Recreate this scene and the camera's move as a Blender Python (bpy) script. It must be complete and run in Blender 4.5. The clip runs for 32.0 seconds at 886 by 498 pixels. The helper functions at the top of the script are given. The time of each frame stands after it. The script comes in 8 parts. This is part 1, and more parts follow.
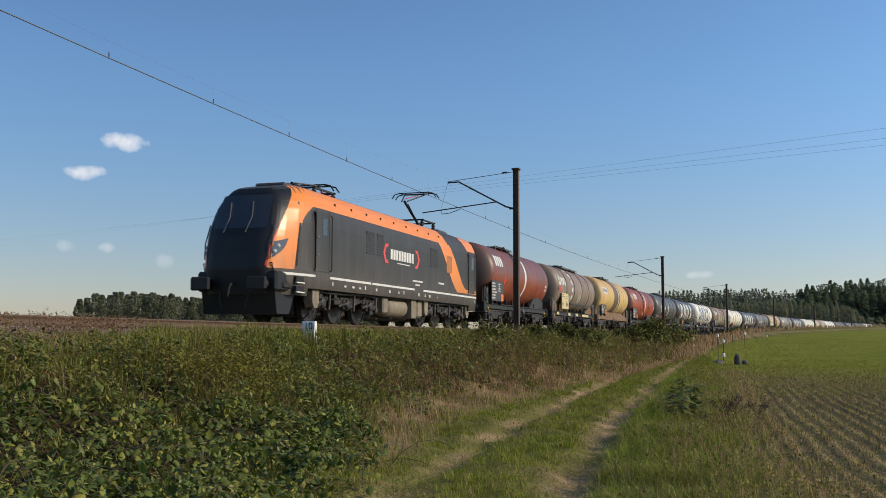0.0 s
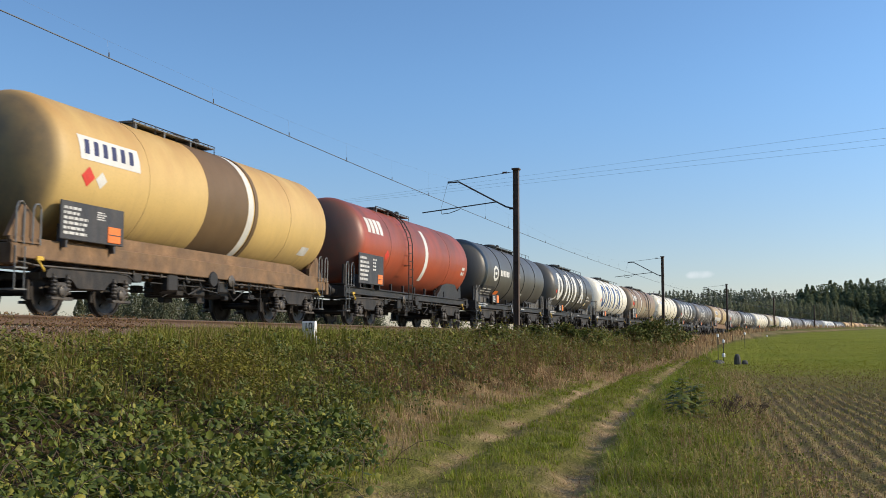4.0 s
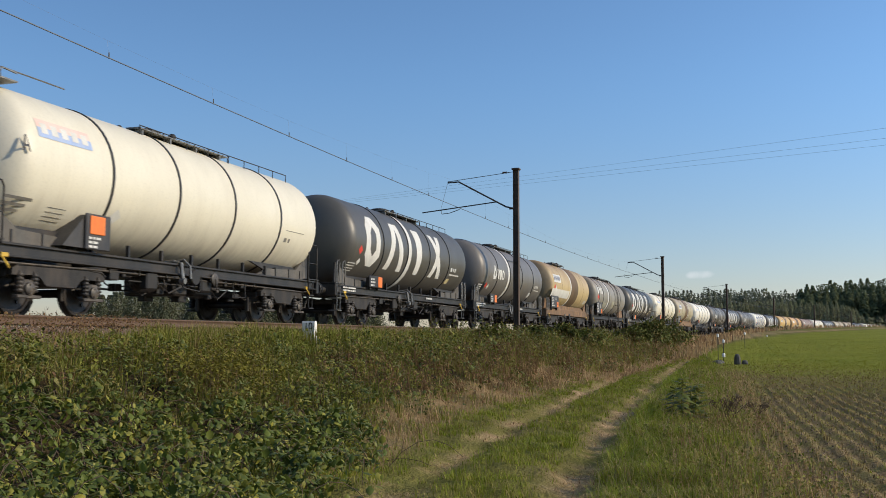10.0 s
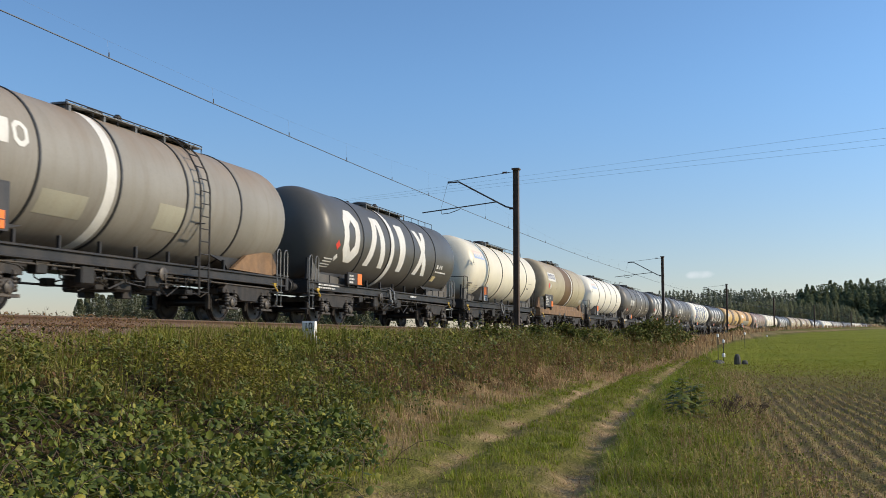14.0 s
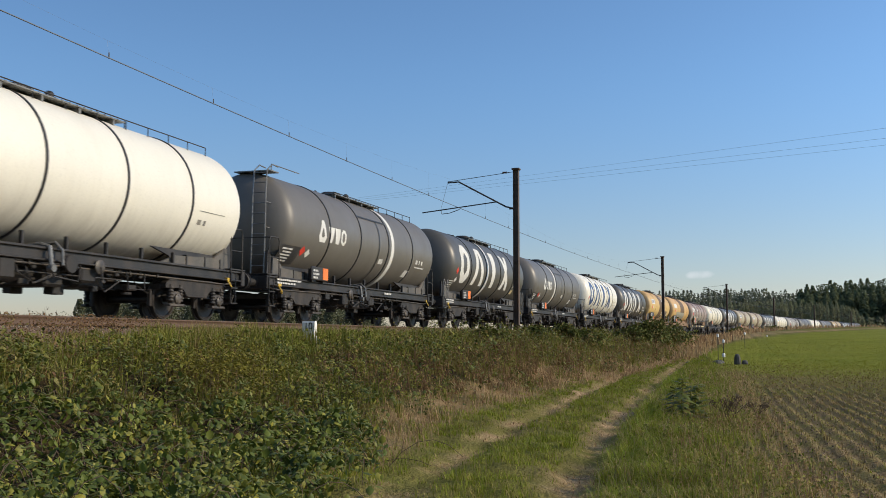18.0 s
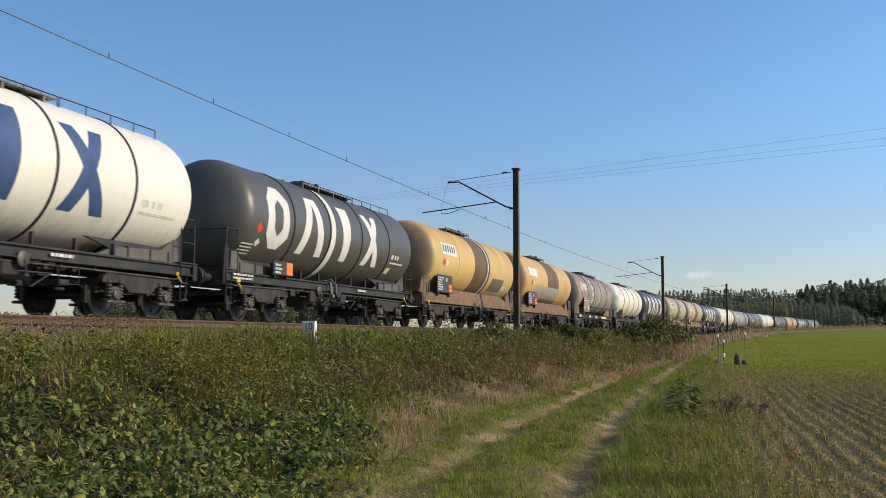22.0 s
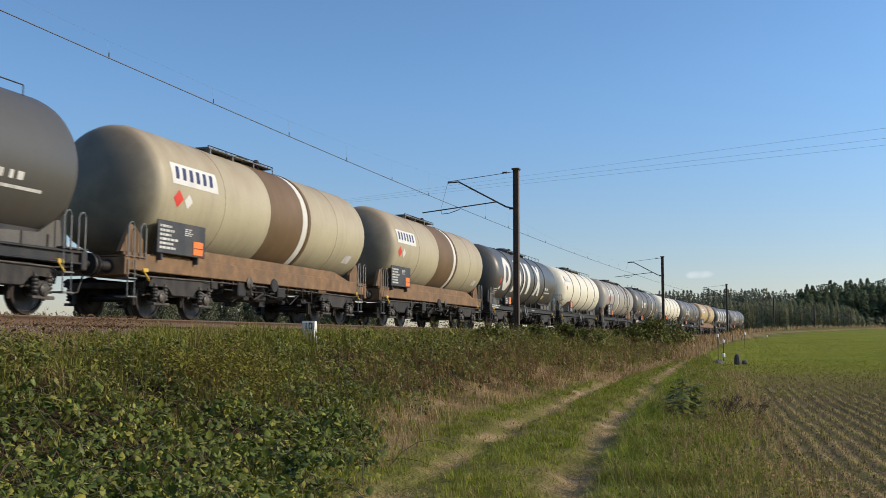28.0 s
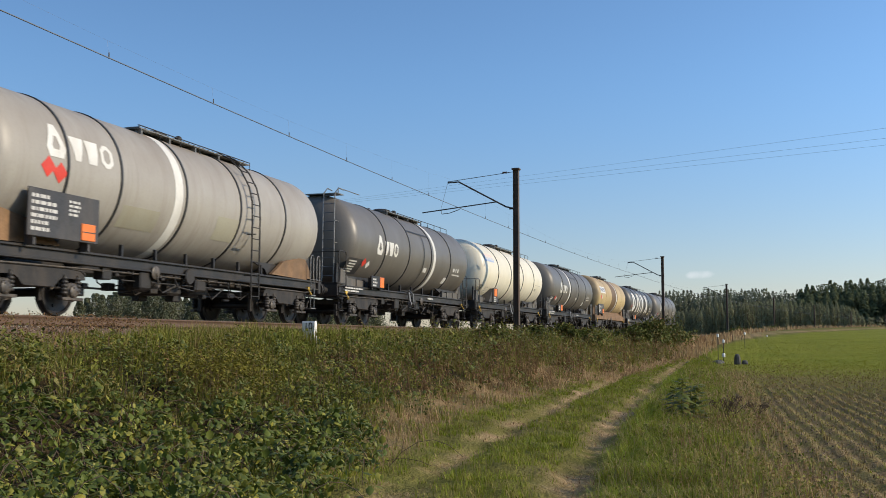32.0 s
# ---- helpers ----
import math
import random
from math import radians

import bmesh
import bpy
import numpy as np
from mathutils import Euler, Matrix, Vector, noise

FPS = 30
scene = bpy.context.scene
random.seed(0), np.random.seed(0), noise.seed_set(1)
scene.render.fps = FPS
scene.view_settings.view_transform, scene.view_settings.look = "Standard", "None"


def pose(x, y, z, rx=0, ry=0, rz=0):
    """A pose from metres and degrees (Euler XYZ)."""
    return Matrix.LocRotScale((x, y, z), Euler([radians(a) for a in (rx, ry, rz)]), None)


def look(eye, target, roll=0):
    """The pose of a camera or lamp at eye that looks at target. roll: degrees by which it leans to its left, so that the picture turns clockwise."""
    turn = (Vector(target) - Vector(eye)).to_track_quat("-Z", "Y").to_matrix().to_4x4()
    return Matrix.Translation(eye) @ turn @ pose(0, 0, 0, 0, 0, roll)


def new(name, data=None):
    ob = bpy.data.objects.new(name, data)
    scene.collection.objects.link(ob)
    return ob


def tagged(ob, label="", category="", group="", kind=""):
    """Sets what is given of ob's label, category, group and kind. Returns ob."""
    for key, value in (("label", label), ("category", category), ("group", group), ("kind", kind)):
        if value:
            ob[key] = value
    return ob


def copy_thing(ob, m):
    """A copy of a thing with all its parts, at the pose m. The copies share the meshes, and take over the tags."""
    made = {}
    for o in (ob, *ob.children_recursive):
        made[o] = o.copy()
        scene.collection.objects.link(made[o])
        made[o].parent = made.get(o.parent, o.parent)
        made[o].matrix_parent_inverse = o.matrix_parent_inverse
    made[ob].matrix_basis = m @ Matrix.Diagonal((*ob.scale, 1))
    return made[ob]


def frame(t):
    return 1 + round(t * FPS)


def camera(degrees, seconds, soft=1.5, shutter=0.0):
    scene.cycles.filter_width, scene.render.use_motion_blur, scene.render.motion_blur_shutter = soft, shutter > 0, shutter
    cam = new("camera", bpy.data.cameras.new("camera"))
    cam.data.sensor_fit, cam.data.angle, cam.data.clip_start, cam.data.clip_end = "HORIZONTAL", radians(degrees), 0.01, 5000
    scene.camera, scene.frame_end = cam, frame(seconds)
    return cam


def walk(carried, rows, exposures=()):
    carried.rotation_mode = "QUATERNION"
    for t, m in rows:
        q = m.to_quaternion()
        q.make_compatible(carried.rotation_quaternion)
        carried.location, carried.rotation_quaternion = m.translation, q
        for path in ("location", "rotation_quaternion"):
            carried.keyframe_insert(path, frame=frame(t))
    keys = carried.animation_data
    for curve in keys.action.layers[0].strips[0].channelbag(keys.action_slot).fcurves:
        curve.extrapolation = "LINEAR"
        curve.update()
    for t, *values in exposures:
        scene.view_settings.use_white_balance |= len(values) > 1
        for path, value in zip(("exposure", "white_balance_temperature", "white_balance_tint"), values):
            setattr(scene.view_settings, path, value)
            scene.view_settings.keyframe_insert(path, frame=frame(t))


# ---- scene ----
# Fixed tripod shot of a long tank train rounding a gentle curve past a farm track.
# World: rail top near the camera is z = 0, +Y runs along the line away from the camera, +X is the camera's side.
EYE = Vector((13.349, 0.0, -0.381))
AZ, UP, ROLL = radians(-16.126), radians(5.157), 0.1515
AIM = EYE + Vector((math.sin(AZ) * math.cos(UP), math.cos(AZ) * math.cos(UP), math.sin(UP)))
cam = camera(49.04, 32.0, soft=0.7, shutter=0.12)
walk(cam, [(0, look(EYE, AIM, ROLL)), (32.0, look(EYE, AIM, ROLL))], exposures=[(0, -0.28, 6450, 10), (1.2, -0.16, 6450, 10), (2.5, -0.02, 6450, 10), (6.0, 0.0, 6450, 10), (7.0, -0.02, 6450, 10), (8.0, -0.13, 6450, 10), (9.0, -0.08, 6450, 10), (10.5, -0.2, 6450, 10), (11.0, -0.1, 6450, 10), (12.0, 0.04, 6450, 10), (13.0, -0.03, 6450, 10), (14.5, -0.05, 6450, 10), (16.8, -0.2, 6450, 10), (18.0, -0.16, 6450, 10), (19.0, -0.02, 6450, 10), (20.0, -0.02, 6450, 10), (22.0, -0.08, 6450, 10), (25.0, -0.1, 6450, 10), (32.0, -0.07, 6450, 10)])

# ---------------------------------------------------------------- light
SUN_EL, SUN_PHI = 27.0, 10.0      # degrees above the horizon; degrees from +X towards +Y
world = bpy.data.worlds.new("sky")
scene.world = world
world.use_nodes = True
wn, wl = world.node_tree.nodes, world.node_tree.links
sky = wn.new("ShaderNodeTexSky")
sky.sky_type, sky.sun_disc = "NISHITA", False
sky.sun_elevation, sky.sun_rotation = radians(SUN_EL), radians(90 - SUN_PHI)
sky.air_density, sky.dust_density, sky.ozone_density, sky.altitude = 1.0, 0.40, 4.6, 100
back = wn["Background"]
back.inputs["Strength"].default_value = 0.15
SKY_OUT = sky.outputs[0]


def sky_direction(x, y):
    """Unit way from the camera through a point of the 1568 x 882 picture plane."""
    m = look(EYE, AIM, ROLL).to_3x3()
    half = math.tan(radians(49.04) / 2)
    return (m @ Vector(((2 * x / 1568 - 1) * half, (882 - 2 * y) / 1568 * half, -1))).normalized()


def add_clouds():
    """A few small fair-weather clouds low in the sky."""
    global SKY_OUT
    co = wn.new("ShaderNodeTexCoord")
    noise_node = wn.new("ShaderNodeTexNoise")
    noise_node.inputs["Scale"].default_value, noise_node.inputs["Detail"].default_value = 55, 5
    wl.new(co.outputs["Generated"], noise_node.inputs["Vector"])
    total = None
    for x, y, wide, high, amount in ((222, 251, 0.030, 0.014, 0.9), (150, 304, 0.026, 0.011, 0.85), (116, 436, 0.016, 0.010, 0.35),
                                     (188, 438, 0.012, 0.008, 0.35), (290, 462, 0.012, 0.010, 0.2), (1240, 487, 0.02, 0.006, 0.35)):
        d = sky_direction(x, y)
        side = Vector((d.y, -d.x, 0)).normalized()
        top = side.cross(d).normalized()
        parts = []
        for axis, size in ((side, wide), (top, high)):
            dot = wn.new("ShaderNodeVectorMath")
            dot.operation = "DOT_PRODUCT"
            dot.inputs[1].default_value = axis
            wl.new(co.outputs["Generated"], dot.inputs[0])
            off = wn.new("ShaderNodeMath")
            off.operation = "MULTIPLY_ADD"
            off.inputs[1].default_value, off.inputs[2].default_value = 1 / size, -axis.dot(d) / size
            wl.new(dot.outputs["Value"], off.inputs[0])
            sq = wn.new("ShaderNodeMath")
            sq.operation = "POWER"
            sq.inputs[1].default_value = 2
            ab = wn.new("ShaderNodeMath")
            ab.operation = "ABSOLUTE"
            wl.new(off.outputs[0], ab.inputs[0])
            wl.new(ab.outputs[0], sq.inputs[0])
            parts.append(sq)
        add = wn.new("ShaderNodeMath")
        add.operation = "ADD"
        wl.new(parts[0].outputs[0], add.inputs[0])
        wl.new(parts[1].outputs[0], add.inputs[1])
        # front of the sky only
        inv = wn.new("ShaderNodeMapRange")
        inv.inputs["From Min"].default_value, inv.inputs["From Max"].default_value = 1.3, 0.0
        inv.inputs["To Min"].default_value, inv.inputs["To Max"].default_value = -1.3, 0.85
        inv.clamp = True
        wl.new(add.outputs[0], inv.inputs["Value"])
        mix = wn.new("ShaderNodeMath")
        mix.operation = "MULTIPLY_ADD"
        mix.inputs[1].default_value, mix.inputs[2].default_value = 2.6, -1.3
        wl.new(noise_node.outputs["Fac"], mix.inputs[0])
        sm = wn.new("ShaderNodeMath")
        sm.operation = "ADD"
        sm.use_clamp = True
        wl.new(inv.outputs[0], sm.inputs[0])
        wl.new(mix.outputs[0], sm.inputs[1])
        gate = wn.new("ShaderNodeMath")
        gate.operation = "GREATER_THAN"
        gate.inputs[1].default_value = 0.8
        fd = wn.new("ShaderNodeVectorMath")
        fd.operation = "DOT_PRODUCT"
        fd.inputs[1].default_value = d
        wl.new(co.outputs["Generated"], fd.inputs[0])
        wl.new(fd.outputs["Value"], gate.inputs[0])
        am = wn.new("ShaderNodeMath")
        am.operation = "MULTIPLY"
        wl.new(sm.outputs[0], am.inputs[0])
        wl.new(gate.outputs[0], am.inputs[1])
        sc = wn.new("ShaderNodeMath")
        sc.operation = "MULTIPLY"
        sc.inputs[1].default_value = amount
        wl.new(am.outputs[0], sc.inputs[0])
        if total is None:
            total = sc.outputs[0]
        else:
            mx = wn.new("ShaderNodeMath")
            mx.operation = "MAXIMUM"
            wl.new(total, mx.inputs[0])
            wl.new(sc.outputs[0], mx.inputs[1])
            total = mx.outputs[0]
    blend = wn.new("ShaderNodeMix")
    blend.data_type = "RGBA"
    blend.inputs["B"].default_value = (7.0, 7.0, 7.3, 1)
    wl.new(total, blend.inputs["Factor"])
    wl.new(SKY_OUT, blend.inputs["A"])
    SKY_OUT = blend.outputs["Result"]


def clear_horizon():
    """Dry autumn air: the lowest sky is less bright than in haze, and paler than the deep blue above."""
    global SKY_OUT
    co, sep = wn.new("ShaderNodeTexCoord"), wn.new("ShaderNodeSeparateXYZ")
    wl.new(co.outputs["Generated"], sep.inputs[0])
    low = wn.new("ShaderNodeMapRange")
    low.interpolation_type = "SMOOTHSTEP"
    low.inputs["From Min"].default_value, low.inputs["From Max"].default_value = 0.0, 0.28
    low.inputs["To Min"].default_value, low.inputs["To Max"].default_value = 1.0, 0.0
    wl.new(sep.outputs["Z"], low.inputs["Value"])
    mix = wn.new("ShaderNodeMix")
    mix.data_type, mix.blend_type = "RGBA", "MULTIPLY"
    mix.inputs["B"].default_value = (0.97, 0.75, 0.69, 1)
    wl.new(low.outputs[0], mix.inputs["Factor"])
    wl.new(SKY_OUT, mix.inputs["A"])
    deep = wn.new("ShaderNodeMix")
    deep.data_type, deep.blend_type = "RGBA", "MULTIPLY"
    deep.inputs["Factor"].default_value = 1.0
    deep.inputs["B"].default_value = (0.915, 1.0, 1.03, 1)
    wl.new(mix.outputs["Result"], deep.inputs["A"])
    SKY_OUT = deep.outputs["Result"]


def sunward_haze():
    """The air scatters more light on the sun's side of the sky than on the other."""
    global SKY_OUT
    co, dot, gain = wn.new("ShaderNodeTexCoord"), wn.new("ShaderNodeVectorMath"), wn.new("ShaderNodeMath")
    dot.operation = "DOT_PRODUCT"
    dot.inputs[1].default_value = (math.cos(radians(SUN_PHI)), math.sin(radians(SUN_PHI)), 0)
    wl.new(co.outputs["Generated"], dot.inputs[0])
    gain.operation = "MULTIPLY_ADD"
    gain.inputs[1].default_value, gain.inputs[2].default_value = 0.32, 1.16
    wl.new(dot.outputs["Value"], gain.inputs[0])
    scale = wn.new("ShaderNodeVectorMath")
    scale.operation = "SCALE"
    wl.new(SKY_OUT, scale.inputs[0])
    wl.new(gain.outputs[0], scale.inputs["Scale"])
    SKY_OUT = scale.outputs["Vector"]


clear_horizon()
sunward_haze()
add_clouds()
wl.new(SKY_OUT, back.inputs["Color"])
sun = new("sun", bpy.data.lights.new("sun", "SUN"))
sun.data.energy, sun.data.angle, sun.data.color = 4.5, radians(0.55), (1.0, 0.845, 0.62)
to_sun = Vector((math.cos(radians(SUN_EL)) * math.cos(radians(SUN_PHI)), math.cos(radians(SUN_EL)) * math.sin(radians(SUN_PHI)), math.sin(radians(SUN_EL))))
sun.matrix_world = look(to_sun * 200, (0, 0, 0))

# ---------------------------------------------------------------- the line: curvature, height and the train's run
KNOT_S = [-2000, -60, 0, 40, 80, 160, 300, 3000]
KNOT_K = [0.0, 0.00158, 0.00158, 0.00064, 0.00087, 0.00108, 0.00083, 0.00083]
S_ALL = np.arange(-700.0, 1100.0, 1.0)
_k = np.interp(S_ALL, KNOT_S, KNOT_K)
_k[S_ALL < -60] = 0
HEAD = np.cumsum(_k)
HEAD -= np.interp(0, S_ALL, HEAD)
LX, LY = np.cumsum(np.sin(HEAD)), np.cumsum(np.cos(HEAD))
LX -= np.interp(0, S_ALL, LX)
LY -= np.interp(0, S_ALL, LY)


def line_z(s):
    return -0.00019 * np.clip(s, -100, 700) - 0.0065 * (np.clip(s, 0, 700) / 100) ** 2


def on_line(s, u=0.0, h=0.0):
    """Place at s metres along the line, u to the camera's side, h above the rail; works on arrays."""
    th = np.interp(s, S_ALL, HEAD)
    x = np.interp(s, S_ALL, LX) + u * np.cos(th)
    y = np.interp(s, S_ALL, LY) - u * np.sin(th)
    return np.stack(np.broadcast_arrays(x, y, h + line_z(s)), -1)


def line_pose(s0, s1, h=0.0):
    """Pose of something that rides on the line at s0 (front) and s1 (rear): +Y towards the rear."""
    a, b = on_line(s0), on_line(s1)
    m = (a + b) / 2
    turn = math.degrees(math.atan2(b[0] - a[0], b[1] - a[1]))
    tilt = math.degrees(math.atan2(b[2] - a[2], math.hypot(b[0] - a[0], b[1] - a[1])))
    return pose(m[0], m[1], m[2] + h, tilt, 0, -turn)


def to_line(x, y):
    """s and u of places in plan."""
    s = np.array(y, float).copy()
    for _ in range(12):
        th = np.interp(s, S_ALL, HEAD)
        dx, dy = x - np.interp(s, S_ALL, LX), y - np.interp(s, S_ALL, LY)
        s = np.clip(s + 0.8 * (dx * np.sin(th) + dy * np.cos(th)), -650, 1050)
    th = np.interp(s, S_ALL, HEAD)
    dx, dy = x - np.interp(s, S_ALL, LX), y - np.interp(s, S_ALL, LY)
    return s, dx * np.cos(th) - dy * np.sin(th)


def run(t):
    """Metres that the train has gone at t seconds."""
    return 15.277 * t + 0.014233 * ((t - 16) ** 2 - 256)


# ---------------------------------------------------------------- mesh helpers
class Build:
    """Collects vertices and faces of one mesh."""

    def __init__(self):
        self.v, self.f = [], []

    def add(self, verts, faces):
        n = len(self.v)
        self.v += [tuple(p) for p in verts]
        self.f += [tuple(i + n for i in q) for q in faces]
        return self

    def box(self, x0, x1, y0, y1, z0, z1, c=0.0, m=None):
        """A box with chamfered edges, c metres wide."""
        c = min(c, (x1 - x0) * 0.45, (y1 - y0) * 0.45, (z1 - z0) * 0.45)
        if c <= 0:
            v = [(x, y, z) for x in (x0, x1) for y in (y0, y1) for z in (z0, z1)]
            f = [(0, 1, 3, 2), (4, 6, 7, 5), (0, 4, 5, 1), (2, 3, 7, 6), (0, 2, 6, 4), (1, 5, 7, 3)]
        else:
            v, idx = [], {}
            for sx in (0, 1):
                for sy in (0, 1):
                    for sz in (0, 1):
                        for k in range(3):
                            p = [(x0, x1)[sx], (y0, y1)[sy], (z0, z1)[sz]]
                            q = [1 - 2 * sx, 1 - 2 * sy, 1 - 2 * sz]
                            for a in range(3):
                                if a != k:
                                    p[a] += q[a] * c
                            idx[sx, sy, sz, k] = len(v)
                            v.append(tuple(p))
            f = []
            for k in range(3):
                a, b = (k + 1) % 3, (k + 2) % 3
                for sk in (0, 1):
                    ring = []
                    for sa, sb in ((0, 0), (1, 0), (1, 1), (0, 1)):
                        s = [0, 0, 0]
                        s[k], s[a], s[b] = sk, sa, sb
                        ring.append(idx[s[0], s[1], s[2], k])
                    f.append(tuple(ring if sk else ring[::-1]))
                for sa in (0, 1):
                    for sb in (0, 1):
                        ring = []
                        for sk, kk in ((0, a), (0, b), (1, b), (1, a)):
                            s = [0, 0, 0]
                            s[k], s[a], s[b] = sk, sa, sb
                            ring.append(idx[s[0], s[1], s[2], kk])
                        f.append(tuple(ring if sa != sb else ring[::-1]))
            for sx in (0, 1):
                for sy in (0, 1):
                    for sz in (0, 1):
                        ring = [idx[sx, sy, sz, k] for k in range(3)]
                        f.append(tuple(ring if (sx + sy + sz) % 2 else ring[::-1]))
        if m is not None:
            v = [m @ Vector(p) for p in v]
        return self.add(v, f)

    def rod(self, a, b, r, n=8, r2=None):
        """A round bar from a to b with flat ends."""
        a, b = Vector(a), Vector(b)
        d = (b - a).normalized()
        e = d.orthogonal().normalized()
        g = d.cross(e)
        r2 = r if r2 is None else r2
        v = [p + (e * math.cos(2 * math.pi * i / n) + g * math.sin(2 * math.pi * i / n)) * q for p, q in ((a, r), (b, r2)) for i in range(n)]
        f = [(i, (i + 1) % n, n + (i + 1) % n, n + i) for i in range(n)] + [tuple(range(n))[::-1], tuple(range(n, 2 * n))]
        return self.add(v, f)

    def pipe(self, pts, r, n=6):
        """A bent bar through the points."""
        pts = [Vector(p) for p in pts]
        rings, f = [], []
        e = None
        for i, p in enumerate(pts):
            d = (pts[min(i + 1, len(pts) - 1)] - pts[max(i - 1, 0)]).normalized()
            e = d.orthogonal().normalized() if e is None else (e - d * e.dot(d)).normalized()
            g = d.cross(e)
            rings += [p + (e * math.cos(2 * math.pi * k / n) + g * math.sin(2 * math.pi * k / n)) * r for k in range(n)]
        for i in range(len(pts) - 1):
            f += [(i * n + k, i * n + (k + 1) % n, (i + 1) * n + (k + 1) % n, (i + 1) * n + k) for k in range(n)]
        f += [tuple(range(n))[::-1], tuple(range((len(pts) - 1) * n, len(pts) * n))]
        return self.add(rings, f)

    def lathe(self, prof, n=24, axis="y", at=(0, 0, 0), closed=False):
        """Turn (along, radius) pairs round an axis through at."""
        v, f = [], []
        for a, r in prof:
            for k in range(n):
                c, s = math.cos(2 * math.pi * k / n) * r, math.sin(2 * math.pi * k / n) * r
                p = {"y": (c, a, s), "x": (a, c, s), "z": (c, s, a)}[axis]
                v.append((p[0] + at[0], p[1] + at[1], p[2] + at[2]))
        m = len(prof)
        for i in range(m if closed else m - 1):
            j = (i + 1) % m
            f += [(i * n + k, i * n + (k + 1) % n, j * n + (k + 1) % n, j * n + k) for k in range(n)]
        if not closed:
            f += [tuple(range(n))[::-1], tuple(range((m - 1) * n, m * n))]
        return self.add(v, f)

    def prism(self, outline, x0, x1):
        """An outline of (y, z) points pulled from x0 to x1."""
        n = len(outline)
        v = [(x, y, z) for x in (x0, x1) for y, z in outline]
        f = [(i, (i + 1) % n, n + (i + 1) % n, n + i) for i in range(n)] + [tuple(range(n))[::-1], tuple(range(n, 2 * n))]
        return self.add(v, f)

    def mesh(self, name, material, smooth=0.0):
        me = bpy.data.meshes.new(name)
        me.from_pydata(self.v, [], self.f)
        bm = bmesh.new()
        bm.from_mesh(me)
        bmesh.ops.recalc_face_normals(bm, faces=bm.faces)
        if smooth:
            lim = radians(smooth)
            for fc in bm.faces:
                fc.smooth = True
            for ed in bm.edges:
                if len(ed.link_faces) == 2 and ed.calc_face_angle(0) > lim:
                    ed.smooth = False
        bm.to_mesh(me)
        bm.free()
        me.materials.append(material)
        return me


def raw_mesh(name, verts, polys, material, smooth=False):
    """A large mesh straight from arrays; polys is a list of index arrays, one row a face."""
    me = bpy.data.meshes.new(name)
    me.vertices.add(len(verts))
    me.vertices.foreach_set("co", np.ascontiguousarray(verts, np.float32).ravel())
    loops = np.concatenate([p.ravel() for p in polys]).astype(np.int32)
    sizes = np.concatenate([np.full(len(p), p.shape[1]) for p in polys])
    me.loops.add(len(loops))
    me.loops.foreach_set("vertex_index", loops)
    me.polygons.add(len(sizes))
    me.polygons.foreach_set("loop_start", np.concatenate([[0], np.cumsum(sizes)[:-1]]).astype(np.int32))
    if smooth:
        me.polygons.foreach_set("use_smooth", np.ones(len(sizes), bool))
    me.update(calc_edges=True)
    me.validate()
    me.materials.append(material)
    return me


def part(name, me, parent, label="", at=None):
    """Link a mesh as one part under a thing or a part."""
    ob = new(name, me)
    ob.parent = parent
    if at is not None:
        ob.matrix_basis = at
    if label:
        ob["label"] = label
    if me.name.startswith("rows_of_marks"):
        ob["kind"] = "stuff"
    return ob


CACHE = {}


def cached(key, make):
    if key not in CACHE:
        CACHE[key] = make()
    return CACHE[key]


# ---------------------------------------------------------------- materials
def shader(name):
    m = bpy.data.materials.new(name)
    m.use_nodes = True
    nt = m.node_tree
    return m, nt.nodes, nt.links, nt.nodes["Principled BSDF"]


def noise_tex(n, l, co, scale, detail=4, stretch=None, rough=0.55, warp=0.0):
    tex = n.new("ShaderNodeTexNoise")
    tex.inputs["Scale"].default_value, tex.inputs["Detail"].default_value, tex.inputs["Roughness"].default_value = scale, detail, rough
    tex.inputs["Distortion"].default_value = warp
    if stretch:
        mp = n.new("ShaderNodeMapping")
        mp.inputs["Scale"].default_value = stretch
        l.new(co, mp.inputs["Vector"])
        co = mp.outputs[0]
    l.new(co, tex.inputs["Vector"])
    return tex.outputs["Fac"]


def ramp(n, l, fac, a, b, lo=0.0, hi=1.0):
    mr = n.new("ShaderNodeMapRange")
    mr.inputs["From Min"].default_value, mr.inputs["From Max"].default_value = a, b
    mr.inputs["To Min"].default_value, mr.inputs["To Max"].default_value = lo, hi
    l.new(fac, mr.inputs["Value"])
    return mr.outputs[0]


def times(n, l, a, b, op="MULTIPLY"):
    mt = n.new("ShaderNodeMath")
    mt.operation = op
    for i, q in enumerate((a, b)):
        if isinstance(q, (int, float)):
            mt.inputs[i].default_value = q
        else:
            l.new(q, mt.inputs[i])
    return mt.outputs[0]


def blend_colour(n, l, fac, a, b, kind="MIX"):
    mx = n.new("ShaderNodeMix")
    mx.data_type, mx.blend_type = "RGBA", kind
    if isinstance(fac, (int, float)):
        mx.inputs["Factor"].default_value = fac
    else:
        l.new(fac, mx.inputs["Factor"])
    for k, q in (("A", a), ("B", b)):
        if isinstance(q, tuple):
            mx.inputs[k].default_value = (*q[:3], 1)
        else:
            l.new(q, mx.inputs[k])
    return mx.outputs["Result"]


